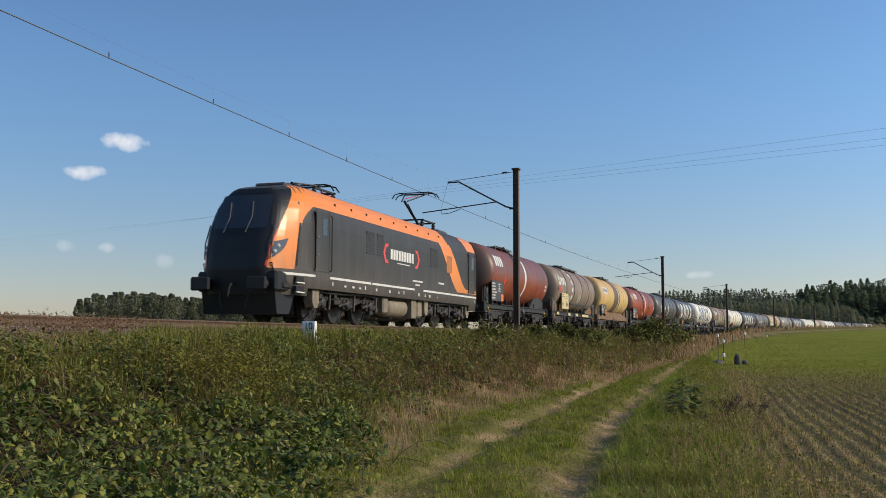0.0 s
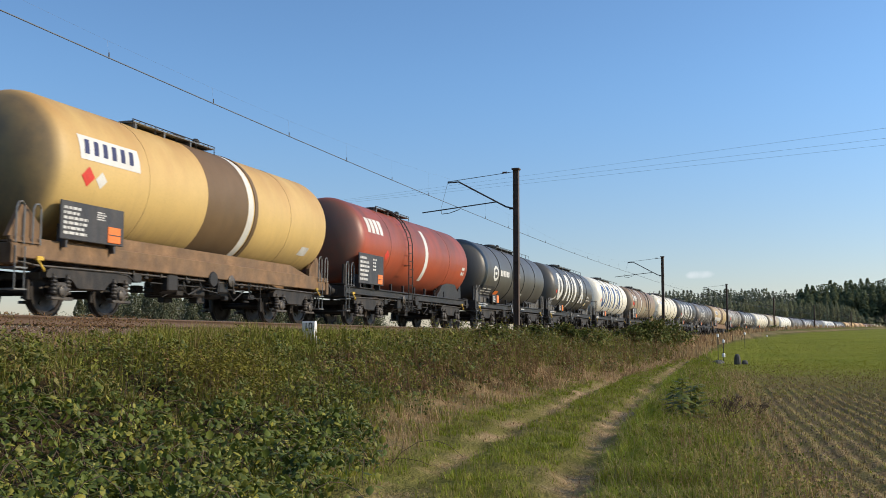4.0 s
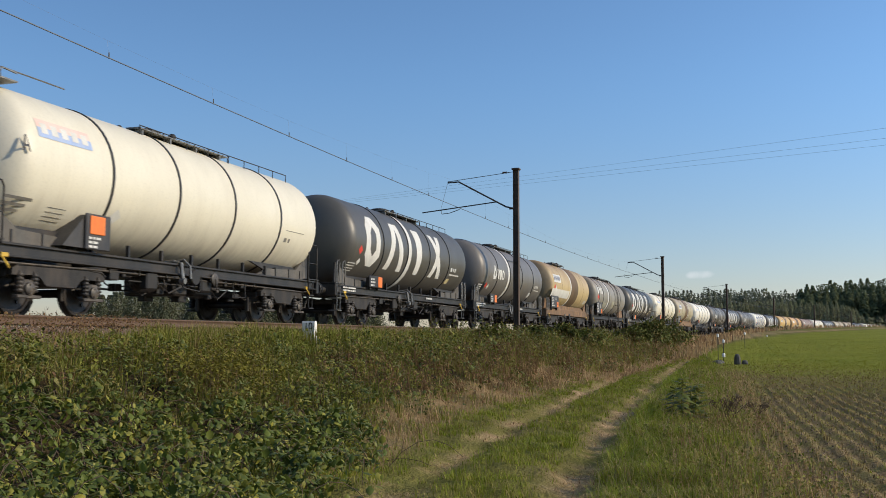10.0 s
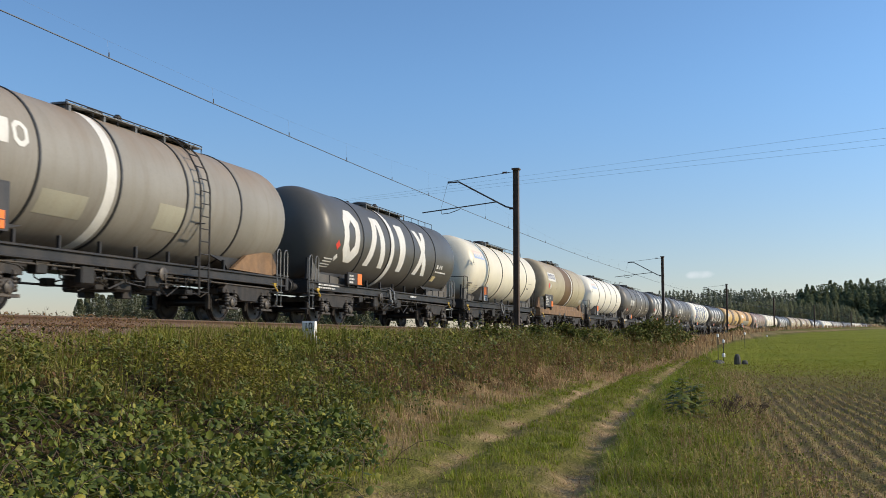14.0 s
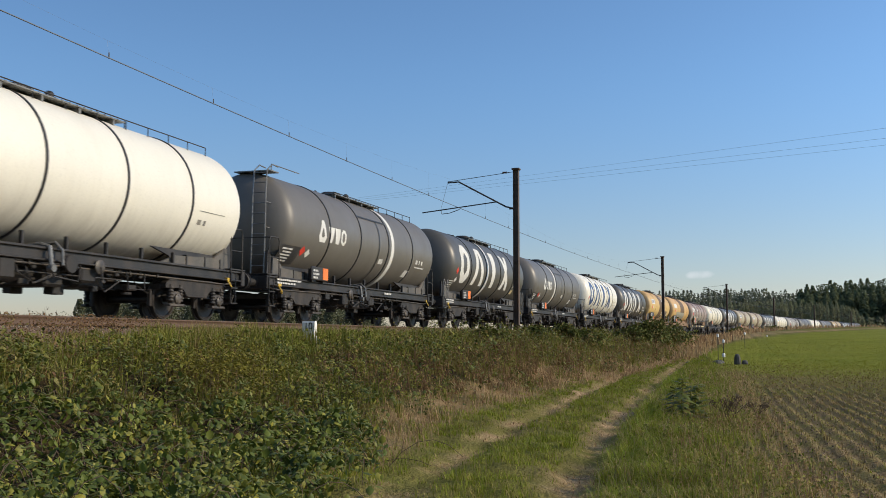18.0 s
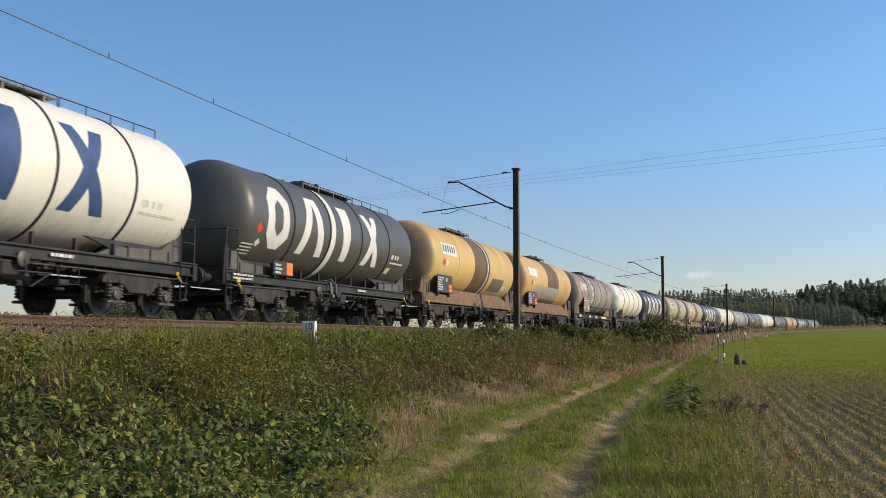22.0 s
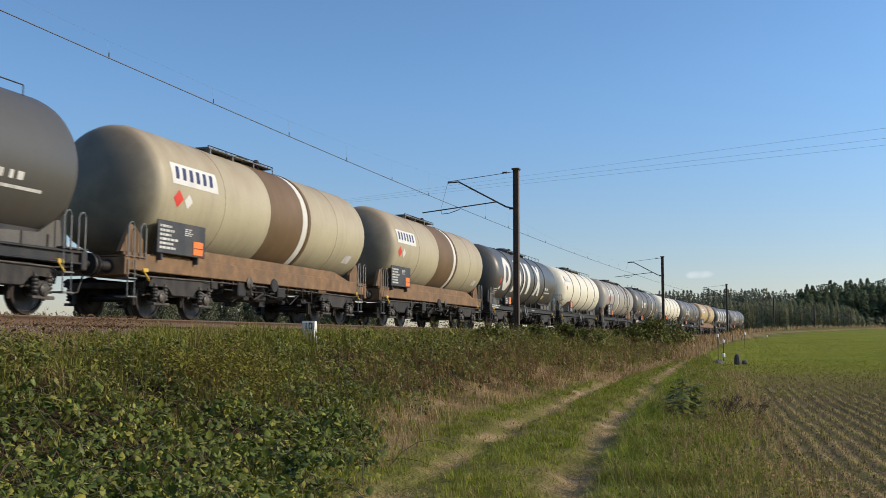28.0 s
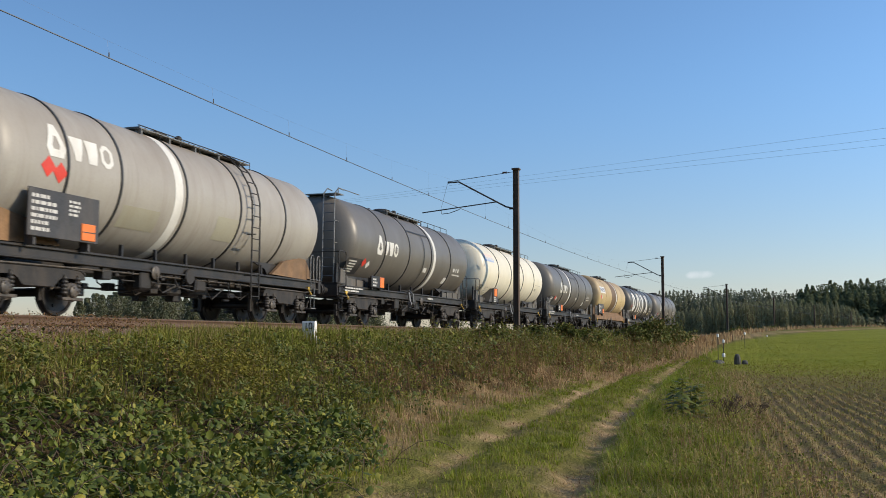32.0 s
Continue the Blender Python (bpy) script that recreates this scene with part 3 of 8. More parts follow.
def build_track():
    rail = [(-0.035, 0), (0.035, 0), (0.037, -0.035), (0.010, -0.05), (0.010, -0.135), (0.07, -0.155), (0.07, -0.172), (-0.07, -0.172), (-0.07, -0.155), (-0.010, -0.135), (-0.010, -0.05), (-0.037, -0.035)]
    for side in (-1, 1):
        v, f = sweep([(side * 0.753 + a, b) for a, b in rail], -600, 1000, 4.0)
        ob = new("rail", raw_mesh("rail", v, [f], M_RUSTRAIL))
        tagged(ob, "rusty running rail on a ballast bed", "rail", "rails of the line", "structure")
        v, f = sweep([(side * 0.753 - 0.028, 0.002), (side * 0.753 + 0.028, 0.002), (side * 0.753 + 0.028, -0.004), (side * 0.753 - 0.028, -0.004)], -600, 1000, 4.0)
        part("rail_head", raw_mesh("rail_head", v, [f], M_TREAD), ob, "polished running surface")
    b = Build()
    for k in range(420):
        s = -60 + k * 0.6
        m = line_pose(s - 0.1, s + 0.1)
        b.box(-1.3, 1.3, -0.12, 0.12, -0.40, -0.235, 0.02, m)
    tagged(new("sleepers", b.mesh("sleepers", M_CONCRETE)), "concrete sleepers bedded in ballast", "sleeper", kind="stuff")
    # loose stones of the ballast shoulder
    rng = np.random.default_rng(3)
    n = 15000
    s = 8 + 60 * rng.random(n) ** 1.5
    u = rng.uniform(-1.6, 2.75, n)
    p = on_line(s, u)
    p[:, 2] = ground_z(p[:, 0], p[:, 1]) + 0.01
    r = rng.uniform(0.022, 0.05, n) * (1 + 0.3 * (s > 35))
    dirs = np.array([(1, 0, 0), (-1, 0, 0), (0, 1, 0), (0, -1, 0), (0, 0, 1), (0, 0, -1)], float)
    a = rng.uniform(0, 6.28, n)
    v = p[:, None, :] + dirs[None] * r[:, None, None] * rng.uniform(0.6, 1.3, (n, 6, 1))
    c, sn = np.cos(a)[:, None], np.sin(a)[:, None]
    d = v - p[:, None, :]
    v = p[:, None, :] + np.stack([d[..., 0] * c - d[..., 1] * sn, d[..., 0] * sn + d[..., 1] * c, d[..., 2]], -1)
    tri = np.array([(0, 2, 4), (2, 1, 4), (1, 3, 4), (3, 0, 4), (2, 0, 5), (1, 2, 5), (3, 1, 5), (0, 3, 5)])
    f = (np.arange(n)[:, None, None] * 6 + tri[None]).reshape(-1, 3)
    m, nn, l, bs = shader("ballast_chips")
    geo = nn.new("ShaderNodeNewGeometry")
    col = blend_colour(nn, l, geo.outputs["Random Per Island"], (0.09, 0.055, 0.038), (0.26, 0.18, 0.13))
    l.new(col, bs.inputs["Base Color"])
    bs.inputs["Roughness"].default_value = 0.9
    tagged(new("ballast", raw_mesh("ballast", v.reshape(-1, 3), [f], m)), "reddish brown crushed stone ballast on the track bed", "ballast", kind="stuff")
    # the bed itself, under the loose stones
    v, f = sweep([(-2.6, -0.73), (-1.75, -0.245), (1.75, -0.245), (2.6, -0.73), (2.6, -0.9), (-2.6, -0.9)], -600, 1000, 4.0)
    tagged(new("track_bed", raw_mesh("track_bed", v, [f], M_BALLAST)), "raised bed of brown ballast under the rails", "track bed", kind="structure")


build_track()

# ---------------------------------------------------------------- overhead line
SPAN, FIRST = 53.04, 44.68
WIRE_H, CABLE_H = 5.79, 6.95
M_TUBE = plain("dark_bracket_tube", (0.06, 0.055, 0.05), 0.6, 0.3, 0.2, 6)


def build_mast(name):
    """Steel mast with a raking bracket arm; origin on the rail level at the foot, -X over the track."""
    root = new(name)
    b = Build()
    b.box(-0.13, -0.10, -0.12, 0.12, -1.6, 7.47, 0.008).box(0.10, 0.13, -0.12, 0.12, -1.6, 7.47, 0.008).box(-0.10, 0.10, -0.015, 0.015, -1.6, 7.47)
    for k in range(11):
        b.box(-0.11, 0.11, -0.10, 0.10, -0.6 + k * 0.74, -0.57 + k * 0.74)
    part("post", b.mesh("mast_post", M_MAST), root)
    part("cap", Build().box(-0.19, 0.19, -0.17, 0.17, 7.47, 7.56, 0.02).mesh("mast_cap", M_MAST), root)
    part("footing", Build().box(-0.4, 0.4, -0.4, 0.4, -2.2, -0.75, 0.06).mesh("mast_footing", M_CONCRETE), root, "concrete footing")
    part("raking_arm", Build().pipe([(-0.1, 0, 5.65), (-0.5, 0, 5.75), (-2.85, 0, 7.05), (-3.4, 0, 7.03)], 0.038, 8).mesh("raking_arm", M_TUBE), root)
    part("tie_rod", Build().rod((-0.1, 0, 7.40), (-3.4, 0, 7.08), 0.014, 6).mesh("tie_rod", M_TUBE), root)
    part("steady_arm", Build().pipe([(-0.95, 0, 6.0), (-4.7, 0, 5.62)], 0.028, 8).mesh("steady_arm", M_TUBE), root)
    part("registration_arm", Build().pipe([(-3.75, 0, 5.72), (-3.7, 0, 5.52), (-3.3, 0.02, 5.56), (-2.82, 0.05, 5.72)], 0.018, 6).mesh("registration_arm", M_TUBE), root)
    part("stay_wire", Build().rod((-3.4, 0, 7.03), (-3.75, 0, 5.75), 0.007, 5).mesh("stay_wire", M_WIRE), root)
    ins = [(0, 0.03), (0.02, 0.06), (0.05, 0.03), (0.08, 0.06), (0.11, 0.03), (0.14, 0.06), (0.17, 0.03), (0.2, 0.05), (0.22, 0.02)]
    for z, x in ((5.65, -0.12), (7.385, -0.45)):
        part("insulator", Build().lathe([(-a + x, r) for a, r in ins], 12, "x", (0, 0, z)).mesh("insulator", M_PORCELAIN), root, "brown ribbed porcelain insulator")
    return tagged(root, "dark brown steel catenary mast with a raking bracket arm", "mast", "masts along the line")


def build_overhead():
    proto = None
    for k in range(-2, 12):
        s = FIRST + k * SPAN
        m = line_pose(s - 0.5, s + 0.5) @ pose(2.82, 0, 0)
        if proto is None:
            proto = build_mast("catenary_mast")
            proto.matrix_basis = m
        else:
            copy_thing(proto, m)
    zig = lambda k: 0.28 if k % 2 else 0.0
    drops, spans = [], []
    for k in range(-2, 11):
        s0 = FIRST + k * SPAN
        pts, top = [], []
        for i in range(13):
            f = i / 12
            s, u = s0 + SPAN * f, zig(k) + (zig(k + 1) - zig(k)) * f
            sag = 4 * f * (1 - f)
            pts.append(on_line(s, u, WIRE_H - 0.04 * sag))
            top.append(on_line(s, u * 0.6, CABLE_H + 0.1 - 0.9 * sag))
        spans.append((Build().pipe(pts, 0.014, 5), Build().pipe(top, 0.0016, 4)))
        for i in range(1, 12):
            one = Build().rod(pts[i], top[i], 0.0018, 3).rod(pts[i] - np.array((0, 0, 0.02)), pts[i] + np.array((0, 0, 0.12)), 0.016, 5)
            drops.append(one)
    root = new("overhead_line")
    tagged(root, "copper contact wire hung on droppers from a thin cable", "overhead wire")
    for wire, cable in spans:
        part("contact_wire", wire.mesh("contact_wire", M_WIRE), root)
        part("catenary_cable", cable.mesh("catenary_cable", M_WIRE), root)
    for one in drops:
        part("dropper", one.mesh("dropper", M_WIRE), root)


build_overhead()


M_POLE = plain("grey_weathered_pole", (0.16, 0.13, 0.10), 0.85, 0, 0.2, 3)


def build_power_line():
    """Three wires of a country power line crossing the fields beyond, on poles outside the view."""
    ends = []
    for (xa, ya), (xb, yb) in (((1568, 227), (690, 343)), ((1568, 245), (690, 347)), ((1568, 257), (690, 351))):
        a, b = EYE + sky_direction(xa, ya) * 62, EYE + sky_direction(xb, yb) * 90
        way = (a - b).normalized()
        ends.append((a + way * 26, b - way * 125))
    for k, tip in enumerate((0, 1)):
        foot = sum((e[tip] for e in ends), Vector()) / 3
        gz = float(ground_z(np.array([foot.x]), np.array([foot.y]))[0])
        root = new("power_pole")
        part("pole", Build().rod((foot.x, foot.y, gz - 0.5), (foot.x, foot.y, max(e[tip].z for e in ends) + 0.3), 0.16, 10, 0.11).mesh("pole", M_POLE), root)
        arm = Build()
        for e in ends:
            arm.rod((foot.x, foot.y, e[tip].z), e[tip], 0.04, 6)
        part("crossarm", arm.mesh("crossarm", M_STEEL), root)
        tagged(root, "weathered grey pole carrying three power cables", "power pole", "poles of the power line")
    for a, b in ends:
        pts = [a.lerp(b, i / 40) for i in range(41)]
        tagged(new("power_cable", Build().pipe(pts[:24], 0.006, 4).pipe(pts[23:], 0.0028, 4).mesh("power_cable", M_WIRE)), "thin grey country power cable against the sky", "power cable", "power cables over the field")


build_power_line()

# ---------------------------------------------------------------- tank wagons
TANK_R, TANK_C = 1.48, 2.78
# rear ends of the tanks along the line at the start; the first is the engine's
REARS = [42.80, 57.20, 71.88, 86.40, 100.89, 115.74, 130.58, 145.37, 161.11, 175.83, 190.77, 205.38, 219.42, 234.53, 249.80, 264.49, 278.59, 293.19, 308.14, 322.86,
         338.08, 352.53, 367.24, 382.40, 396.74, 412.13, 426.76, 441.78, 456.02, 469.93, 485.51, 499.72, 515.19, 530.20, 544.66, 559.96, 573.88, 588.66, 604.14]

P = {
    "graphite": tank_paint("graphite_tank", (0.080, 0.076, 0.066), 0.40, None, 0, 0.25, (0.10, 0.09, 0.075), 0.4, 0.10),
    "slate": tank_paint("slate_tank", (0.125, 0.116, 0.10), 0.42, (0.13, 0.115, 0.10), 0.4, 0.3, (0.07, 0.065, 0.055), 0.4),
    "dustslate": tank_paint("dusty_slate_tank", (0.135, 0.125, 0.112), 0.42, (0.19, 0.17, 0.15), 0.5, 0.3, (0.10, 0.09, 0.075), 0.4),
    "cream": tank_paint("cream_white_tank", (0.70, 0.655, 0.52), 0.40, (0.50, 0.46, 0.36), 0.35, 0.18, (0.42, 0.36, 0.26), 0.5, 0.06),
    "white": tank_paint("white_tank", (0.74, 0.71, 0.61), 0.38, (0.60, 0.57, 0.48), 0.25, 0.15, (0.45, 0.40, 0.30), 0.5, 0.05),
    "rustgrey": tank_paint("rusty_grey_tank", (0.27, 0.235, 0.19), 0.5, (0.17, 0.088, 0.045), 1.0, 0.9, (0.20, 0.09, 0.042), 0.5, 0.25, 0, (1.6, 3.2), end_grime_shade=0.75),
    "browngrey": tank_paint("brown_grey_tank", (0.34, 0.285, 0.20), 0.5, (0.185, 0.105, 0.055), 1.0, 0.8, (0.15, 0.08, 0.042), 0.6, 0.3, 0, (1.9, 3.3), end_grime_shade=0.75),
    "dustgrey": tank_paint("dusty_grey_tank", (0.235, 0.22, 0.185), 0.5, (0.26, 0.165, 0.09), 0.8, 0.45, (0.15, 0.11, 0.07), 0.5, 0.15, 0, (3.2, 4.2), end_grime_shade=0.75),
    "rustred": tank_paint("rust_streaked_tank", (0.30, 0.265, 0.23), 0.5, (0.21, 0.10, 0.058), 1.0, 0.7, (0.17, 0.08, 0.048), 0.5, 0.3, 0, (2.0, 3.6), end_grime_shade=0.75),
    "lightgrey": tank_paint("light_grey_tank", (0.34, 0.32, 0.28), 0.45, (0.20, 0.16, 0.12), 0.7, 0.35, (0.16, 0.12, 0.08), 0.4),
    "yellow": tank_paint("yellow_cream_tank", (0.58, 0.40, 0.145), 0.5, (0.40, 0.21, 0.06), 0.85, 0.25, (0.40, 0.26, 0.12), 0.5, 0.12, end_grime_shade=0.75),
    "amber": tank_paint("amber_tank", (0.55, 0.345, 0.125), 0.5, (0.50, 0.27, 0.10), 0.6, 0.2, (0.42, 0.25, 0.11), 0.4, 0.1, end_grime_shade=0.75),
    "tan": tank_paint("tan_tank", (0.48, 0.365, 0.18), 0.5, (0.24, 0.145, 0.07), 0.85, 0.4, (0.27, 0.17, 0.085), 0.5, 0.15, end_grime_shade=0.75),
    "sage": tank_paint("sage_cream_tank", (0.40, 0.355, 0.235), 0.5, (0.29, 0.20, 0.125), 0.75, 0.35, (0.26, 0.20, 0.13), 0.5, 0.12, end_grime_shade=0.75),
    "redbrown": tank_paint("red_brown_tank", (0.28, 0.062, 0.030), 0.45, (0.115, 0.055, 0.040), 1.0, 0.45, (0.13, 0.05, 0.035), 0.4, 0.2, 0, (2.0, 3.1), end_grime_shade=0.75),
    "vermilion": tank_paint("vermilion_tank", (0.36, 0.07, 0.028), 0.45, (0.16, 0.055, 0.035), 0.95, 0.3, (0.18, 0.06, 0.035), 0.4, 0.15, 0, (2.2, 3.4), end_grime_shade=0.75),
}
M_SPILL = tank_paint("brown_spill_stain", (0.13, 0.080, 0.036), 0.6, (0.16, 0.085, 0.035), 0.7, 0.55, (0.09, 0.07, 0.04), 0.3, 0.3)
M_GREYPATCH = tank_paint("grey_touch_up_paint", (0.33, 0.315, 0.24), 0.5, None, 0, 0.3, (0.25, 0.2, 0.13), 0.3, 0.1)
M_DARKPATCH = tank_paint("dark_touch_up_paint", (0.15, 0.125, 0.085), 0.55, None, 0, 0.3, (0.1, 0.08, 0.05), 0.3, 0.15)


# depth and share of the radius across a dished tank end
DISH = [(0, 0), (0.03, 0.25), (0.095, 0.5), (0.175, 0.68), (0.26, 0.80), (0.36, 0.89), (0.46, 0.95), (0.57, 0.985), (0.70, 1.0)]


def tank_mesh(length, material):
    def make():
        prof = [(-length / 2 + a, max(q, 0.001) * TANK_R) for a, q in DISH]
        prof += [(-length / 2 + length * f, TANK_R) for f in (0.12, 0.3, 0.5, 0.7, 0.88)]
        prof += [(-a, r) for a, r in prof[len(DISH) - 1::-1]]
        return Build().lathe(prof, 56, "y", (0, 0, TANK_C)).mesh("tank", material, 35)
    return cached(("tank", round(length, 2), material.name), make)


def hoop_mesh(width, rise, material, name="hoop"):
    def make():
        w, r = width / 2, TANK_R
        return Build().lathe([(-w, r - 0.01), (-w, r + rise), (w, r + rise), (w, r - 0.01)], 56, "y", (0, 0, TANK_C), True).mesh(name, material, 30)
    return cached((name, width, rise, material.name), make)


def on_tank(y, a, lift=0.005):
    """Point of the flank: y along, a metres of arc above the middle."""
    f = a / TANK_R
    return ((TANK_R + lift) * math.cos(f), y, TANK_C + (TANK_R + lift) * math.sin(f))


def flank_patch(quads, material, name, lift=0.006):
    """Thin painted areas on the flank, each given by four corners (y, arc)."""
    b = Build()
    for q in quads:
        (y0, a0), (y1, a1), (y2, a2), (y3, a3) = q
        n = max(1, math.ceil(max(abs(a3 - a0), abs(a2 - a1)) / 0.09))
        m = max(1, math.ceil(max(abs(a1 - a0), abs(a2 - a3)) / 0.09))
        v = []
        for i in range(n + 1):
            for j in range(m + 1):
                f, g = i / n, j / m
                yy = (y0 + (y1 - y0) * g) * (1 - f) + (y3 + (y2 - y3) * g) * f
                aa = (a0 + (a1 - a0) * g) * (1 - f) + (a3 + (a2 - a3) * g) * f
                v.append(on_tank(yy, aa, lift))
        k = m + 1
        b.add(v, [(i * k + j, i * k + j + 1, (i + 1) * k + j + 1, (i + 1) * k + j) for i in range(n) for j in range(m)])
    me = b.mesh(name, material, 60)
    return me


def part_each(name, key, quads, material, parent, label="", lift=0.006):
    """One part for each painted piece of the flank; quads gives their corners."""
    for me in cached(("each", key), lambda: [flank_patch([q], material, name, lift) for q in quads()]):
        part(name, me, parent, label)


def rect(y0, y1, a0, a1):
    return ((y0, a0), (y1, a0), (y1, a1), (y0, a1))


def octagon_ring(y0, y1, a0, a1, t):
    """A ring with clipped corners made of eight strokes."""
    cy, ca = (y1 - y0) * 0.32, (a1 - a0) * 0.22
    out = [(y0 + cy, a0), (y1 - cy, a0), (y1, a0 + ca), (y1, a1 - ca), (y1 - cy, a1), (y0 + cy, a1), (y0, a1 - ca), (y0, a0 + ca)]
    cy2, ca2 = cy * 0.6, ca * 0.6
    inn = [(y0 + t + cy2, a0 + t), (y1 - t - cy2, a0 + t), (y1 - t, a0 + t + ca2), (y1 - t, a1 - t - ca2), (y1 - t - cy2, a1 - t), (y0 + t + cy2, a1 - t), (y0 + t, a1 - t - ca2), (y0 + t, a0 + t + ca2)]
    return [(out[i], out[(i + 1) % 8], inn[(i + 1) % 8], inn[i]) for i in range(8)]


def bar(y0, b0, y1, b1, w):
    """A straight stroke of width w along the tank from (y0, b0) to (y1, b1)."""
    return ((y0 - w / 2, b0), (y0 + w / 2, b0), (y1 + w / 2, b1), (y1 - w / 2, b1))


def big_emblem(material):
    """Four tall plain signs of a fleet owner: ring, chevron, slab and crossed bars."""
    a0, a1 = -0.86, 0.90
    q = octagon_ring(-4.34, -3.12, a0, a1, 0.37)
    s1 = flank_patch(q, material, "emblem_ring")
    w = flank_patch([bar(-2.22, a0, -1.66, a1, 0.40), bar(-0.96, a0, -1.36, a1, 0.40), rect(-1.72, -1.30, a1 - 0.25, a1)], material, "emblem_chevron")
    t = flank_patch([((0.60, a0), (1.02, a0), (1.12, a1), (0.38, a1))], material, "emblem_slab")
    x = flank_patch([bar(2.48, a0, 3.36, a1, 0.40), bar(3.44, a0, 2.48, a1, 0.40)], material, "emblem_cross")
    return (("emblem_ring", s1), ("emblem_chevron", w), ("emblem_slab", t), ("emblem_cross", x))


def small_emblem(y0, a0, h, material, word=1.15):
    """A blunt triangular ring and a row of three blocks beside it."""
    w = h * 0.8
    out = [(0.16, 0.0), (0.84, 0.0), (1.0, 0.26), (0.64, 1.0), (0.36, 1.0), (0.0, 0.26)]
    mid = (0.5, 0.38)
    inn = [(mid[0] + (p - mid[0]) * 0.40, mid[1] + (q - mid[1]) * 0.40) for p, q in out]
    put_at = lambda p: (y0 + w * p[0], a0 + h * p[1])
    badge = [tuple(put_at(p) for p in (out[k], out[(k + 1) % 6], inn[(k + 1) % 6], inn[k])) for k in range(6)]
    b0, a1, hh = y0 + w * 1.25, a0 + h * 0.05, h * 0.72
    k = word / 3
    blocks = [((b0 + k * 0.3, a1), (b0 + k * 0.65, a1), (b0 + k * 0.95, a1 + hh), (b0, a1 + hh)),
              ((b0 + k * 1.2, a1), (b0 + k * 1.75, a1), (b0 + k * 1.95, a1 + hh), (b0 + k * 1.05, a1 + hh))] + octagon_ring(b0 + k * 2.08, b0 + k * 2.95, a1, a1 + hh, 0.09)
    return flank_patch(badge, material, "badge"), [flank_patch(q, material, "emblem_word") for q in (blocks[:1], blocks[1:2], blocks[2:])]


def diamond(y, a, r):
    return ((y, a - r), (y + r, a), (y, a + r), (y - r, a))


def text_bars(seed, x, y0, y1, z0, z1, rows, fill=0.8, box=0.0):
    """Rows of unreadable marks as plain raised bars on a board facing +X."""
    rng = random.Random(seed)
    b = Build()
    h = (z1 - z0) / rows
    for r in range(rows):
        y, z = y0, z1 - (r + 0.8) * h
        end = y0 + (y1 - y0) * rng.uniform(fill * 0.6, fill)
        while y < end:
            w = rng.uniform(0.05, 0.16)
            b.box(x, x + 0.004, y, min(y + w, end), z, z + h * 0.55)
            y += w + 0.03
    if box:
        b.box(x, x + 0.004, y1 - box, y1 - 0.02, z0 + 0.03, z0 + box * 0.7)
    return b.mesh("rows_of_marks", M_MARK)


# ---- running gear
def bogie_mesh():
    b = Build()
    for sx in (-1, 1):
        x0, x1 = (1.0, 1.12) if sx > 0 else (-1.12, -1.0)
        b.prism([(-1.30, 0.70), (-1.29, 0.82), (-1.16, 0.89), (-0.60, 0.93), (0.60, 0.93), (1.16, 0.89), (1.29, 0.82), (1.30, 0.70),
                 (1.22, 0.70), (0.66, 0.72), (0.54, 0.66), (0.42, 0.54), (-0.42, 0.54), (-0.54, 0.66), (-0.66, 0.72), (-1.22, 0.70)], x0, x1)
        b.box(min(x0, x1) - 0.02, max(x0, x1) + 0.02, -0.42, 0.42, 0.525, 0.555, 0.008)
        b.prism([(-1.31, 0.815), (-1.17, 0.895), (-0.60, 0.935), (0.60, 0.935), (1.17, 0.895), (1.31, 0.815), (1.30, 0.79), (1.16, 0.87), (0.60, 0.91), (-0.60, 0.91), (-1.16, 0.87), (-1.30, 0.79)], min(x0, x1) - 0.02, max(x0, x1) + 0.02)
        for y in (-0.9, 0.9):
            for dy in (-0.19, 0.19):
                xm = sx * 1.10
                for k in range(5):
                    b.lathe([(0.40 + k * 0.07, 0.075), (0.425 + k * 0.07, 0.085), (0.45 + k * 0.07, 0.075)], 10, "z", (xm, y + dy, 0))
                b.lathe([(0.40, 0.06), (0.78, 0.06)], 8, "z", (xm, y + dy, 0))
    b.box(-0.98, 0.98, -0.28, 0.28, 0.52, 0.86, 0.03)
    for y in (-1.25, 1.25):
        b.box(-0.98, 0.98, y - 0.05, y + 0.05, 0.66, 0.80, 0.015)
    for sx in (-1, 1):
        for y in (-0.45, 0.45, -1.36, 1.36):
            b.box(sx * 0.753 - 0.05, sx * 0.753 + 0.05, y - 0.05, y + 0.05, 0.28, 0.66, 0.015)
    return b.mesh("bogie", M_BOGIE)


def axlebox_mesh(sx):
    b = Build()
    x = sx * 1.10
    b.box(min(x - sx * 0.1, x + sx * 0.06), max(x - sx * 0.1, x + sx * 0.06), -0.14, 0.14, -0.15, 0.17, 0.03)
    b.lathe([(x + sx * 0.05, 0.125), (x + sx * 0.10, 0.12), (x + sx * 0.12, 0.09)], 14, "x")
    b.box(min(x, x + sx * 0.02) - 0.06, max(x, x + sx * 0.02) + 0.06, -0.30, 0.30, -0.17, -0.11, 0.01)
    for k in range(3):
        b.lathe([(x + sx * 0.115, 0.018), (x + sx * 0.135, 0.018)], 6, "x", (0, math.cos(k * 2.1) * 0.085, math.sin(k * 2.1) * 0.085))
    return b.mesh("axlebox", M_AXLE, 40)


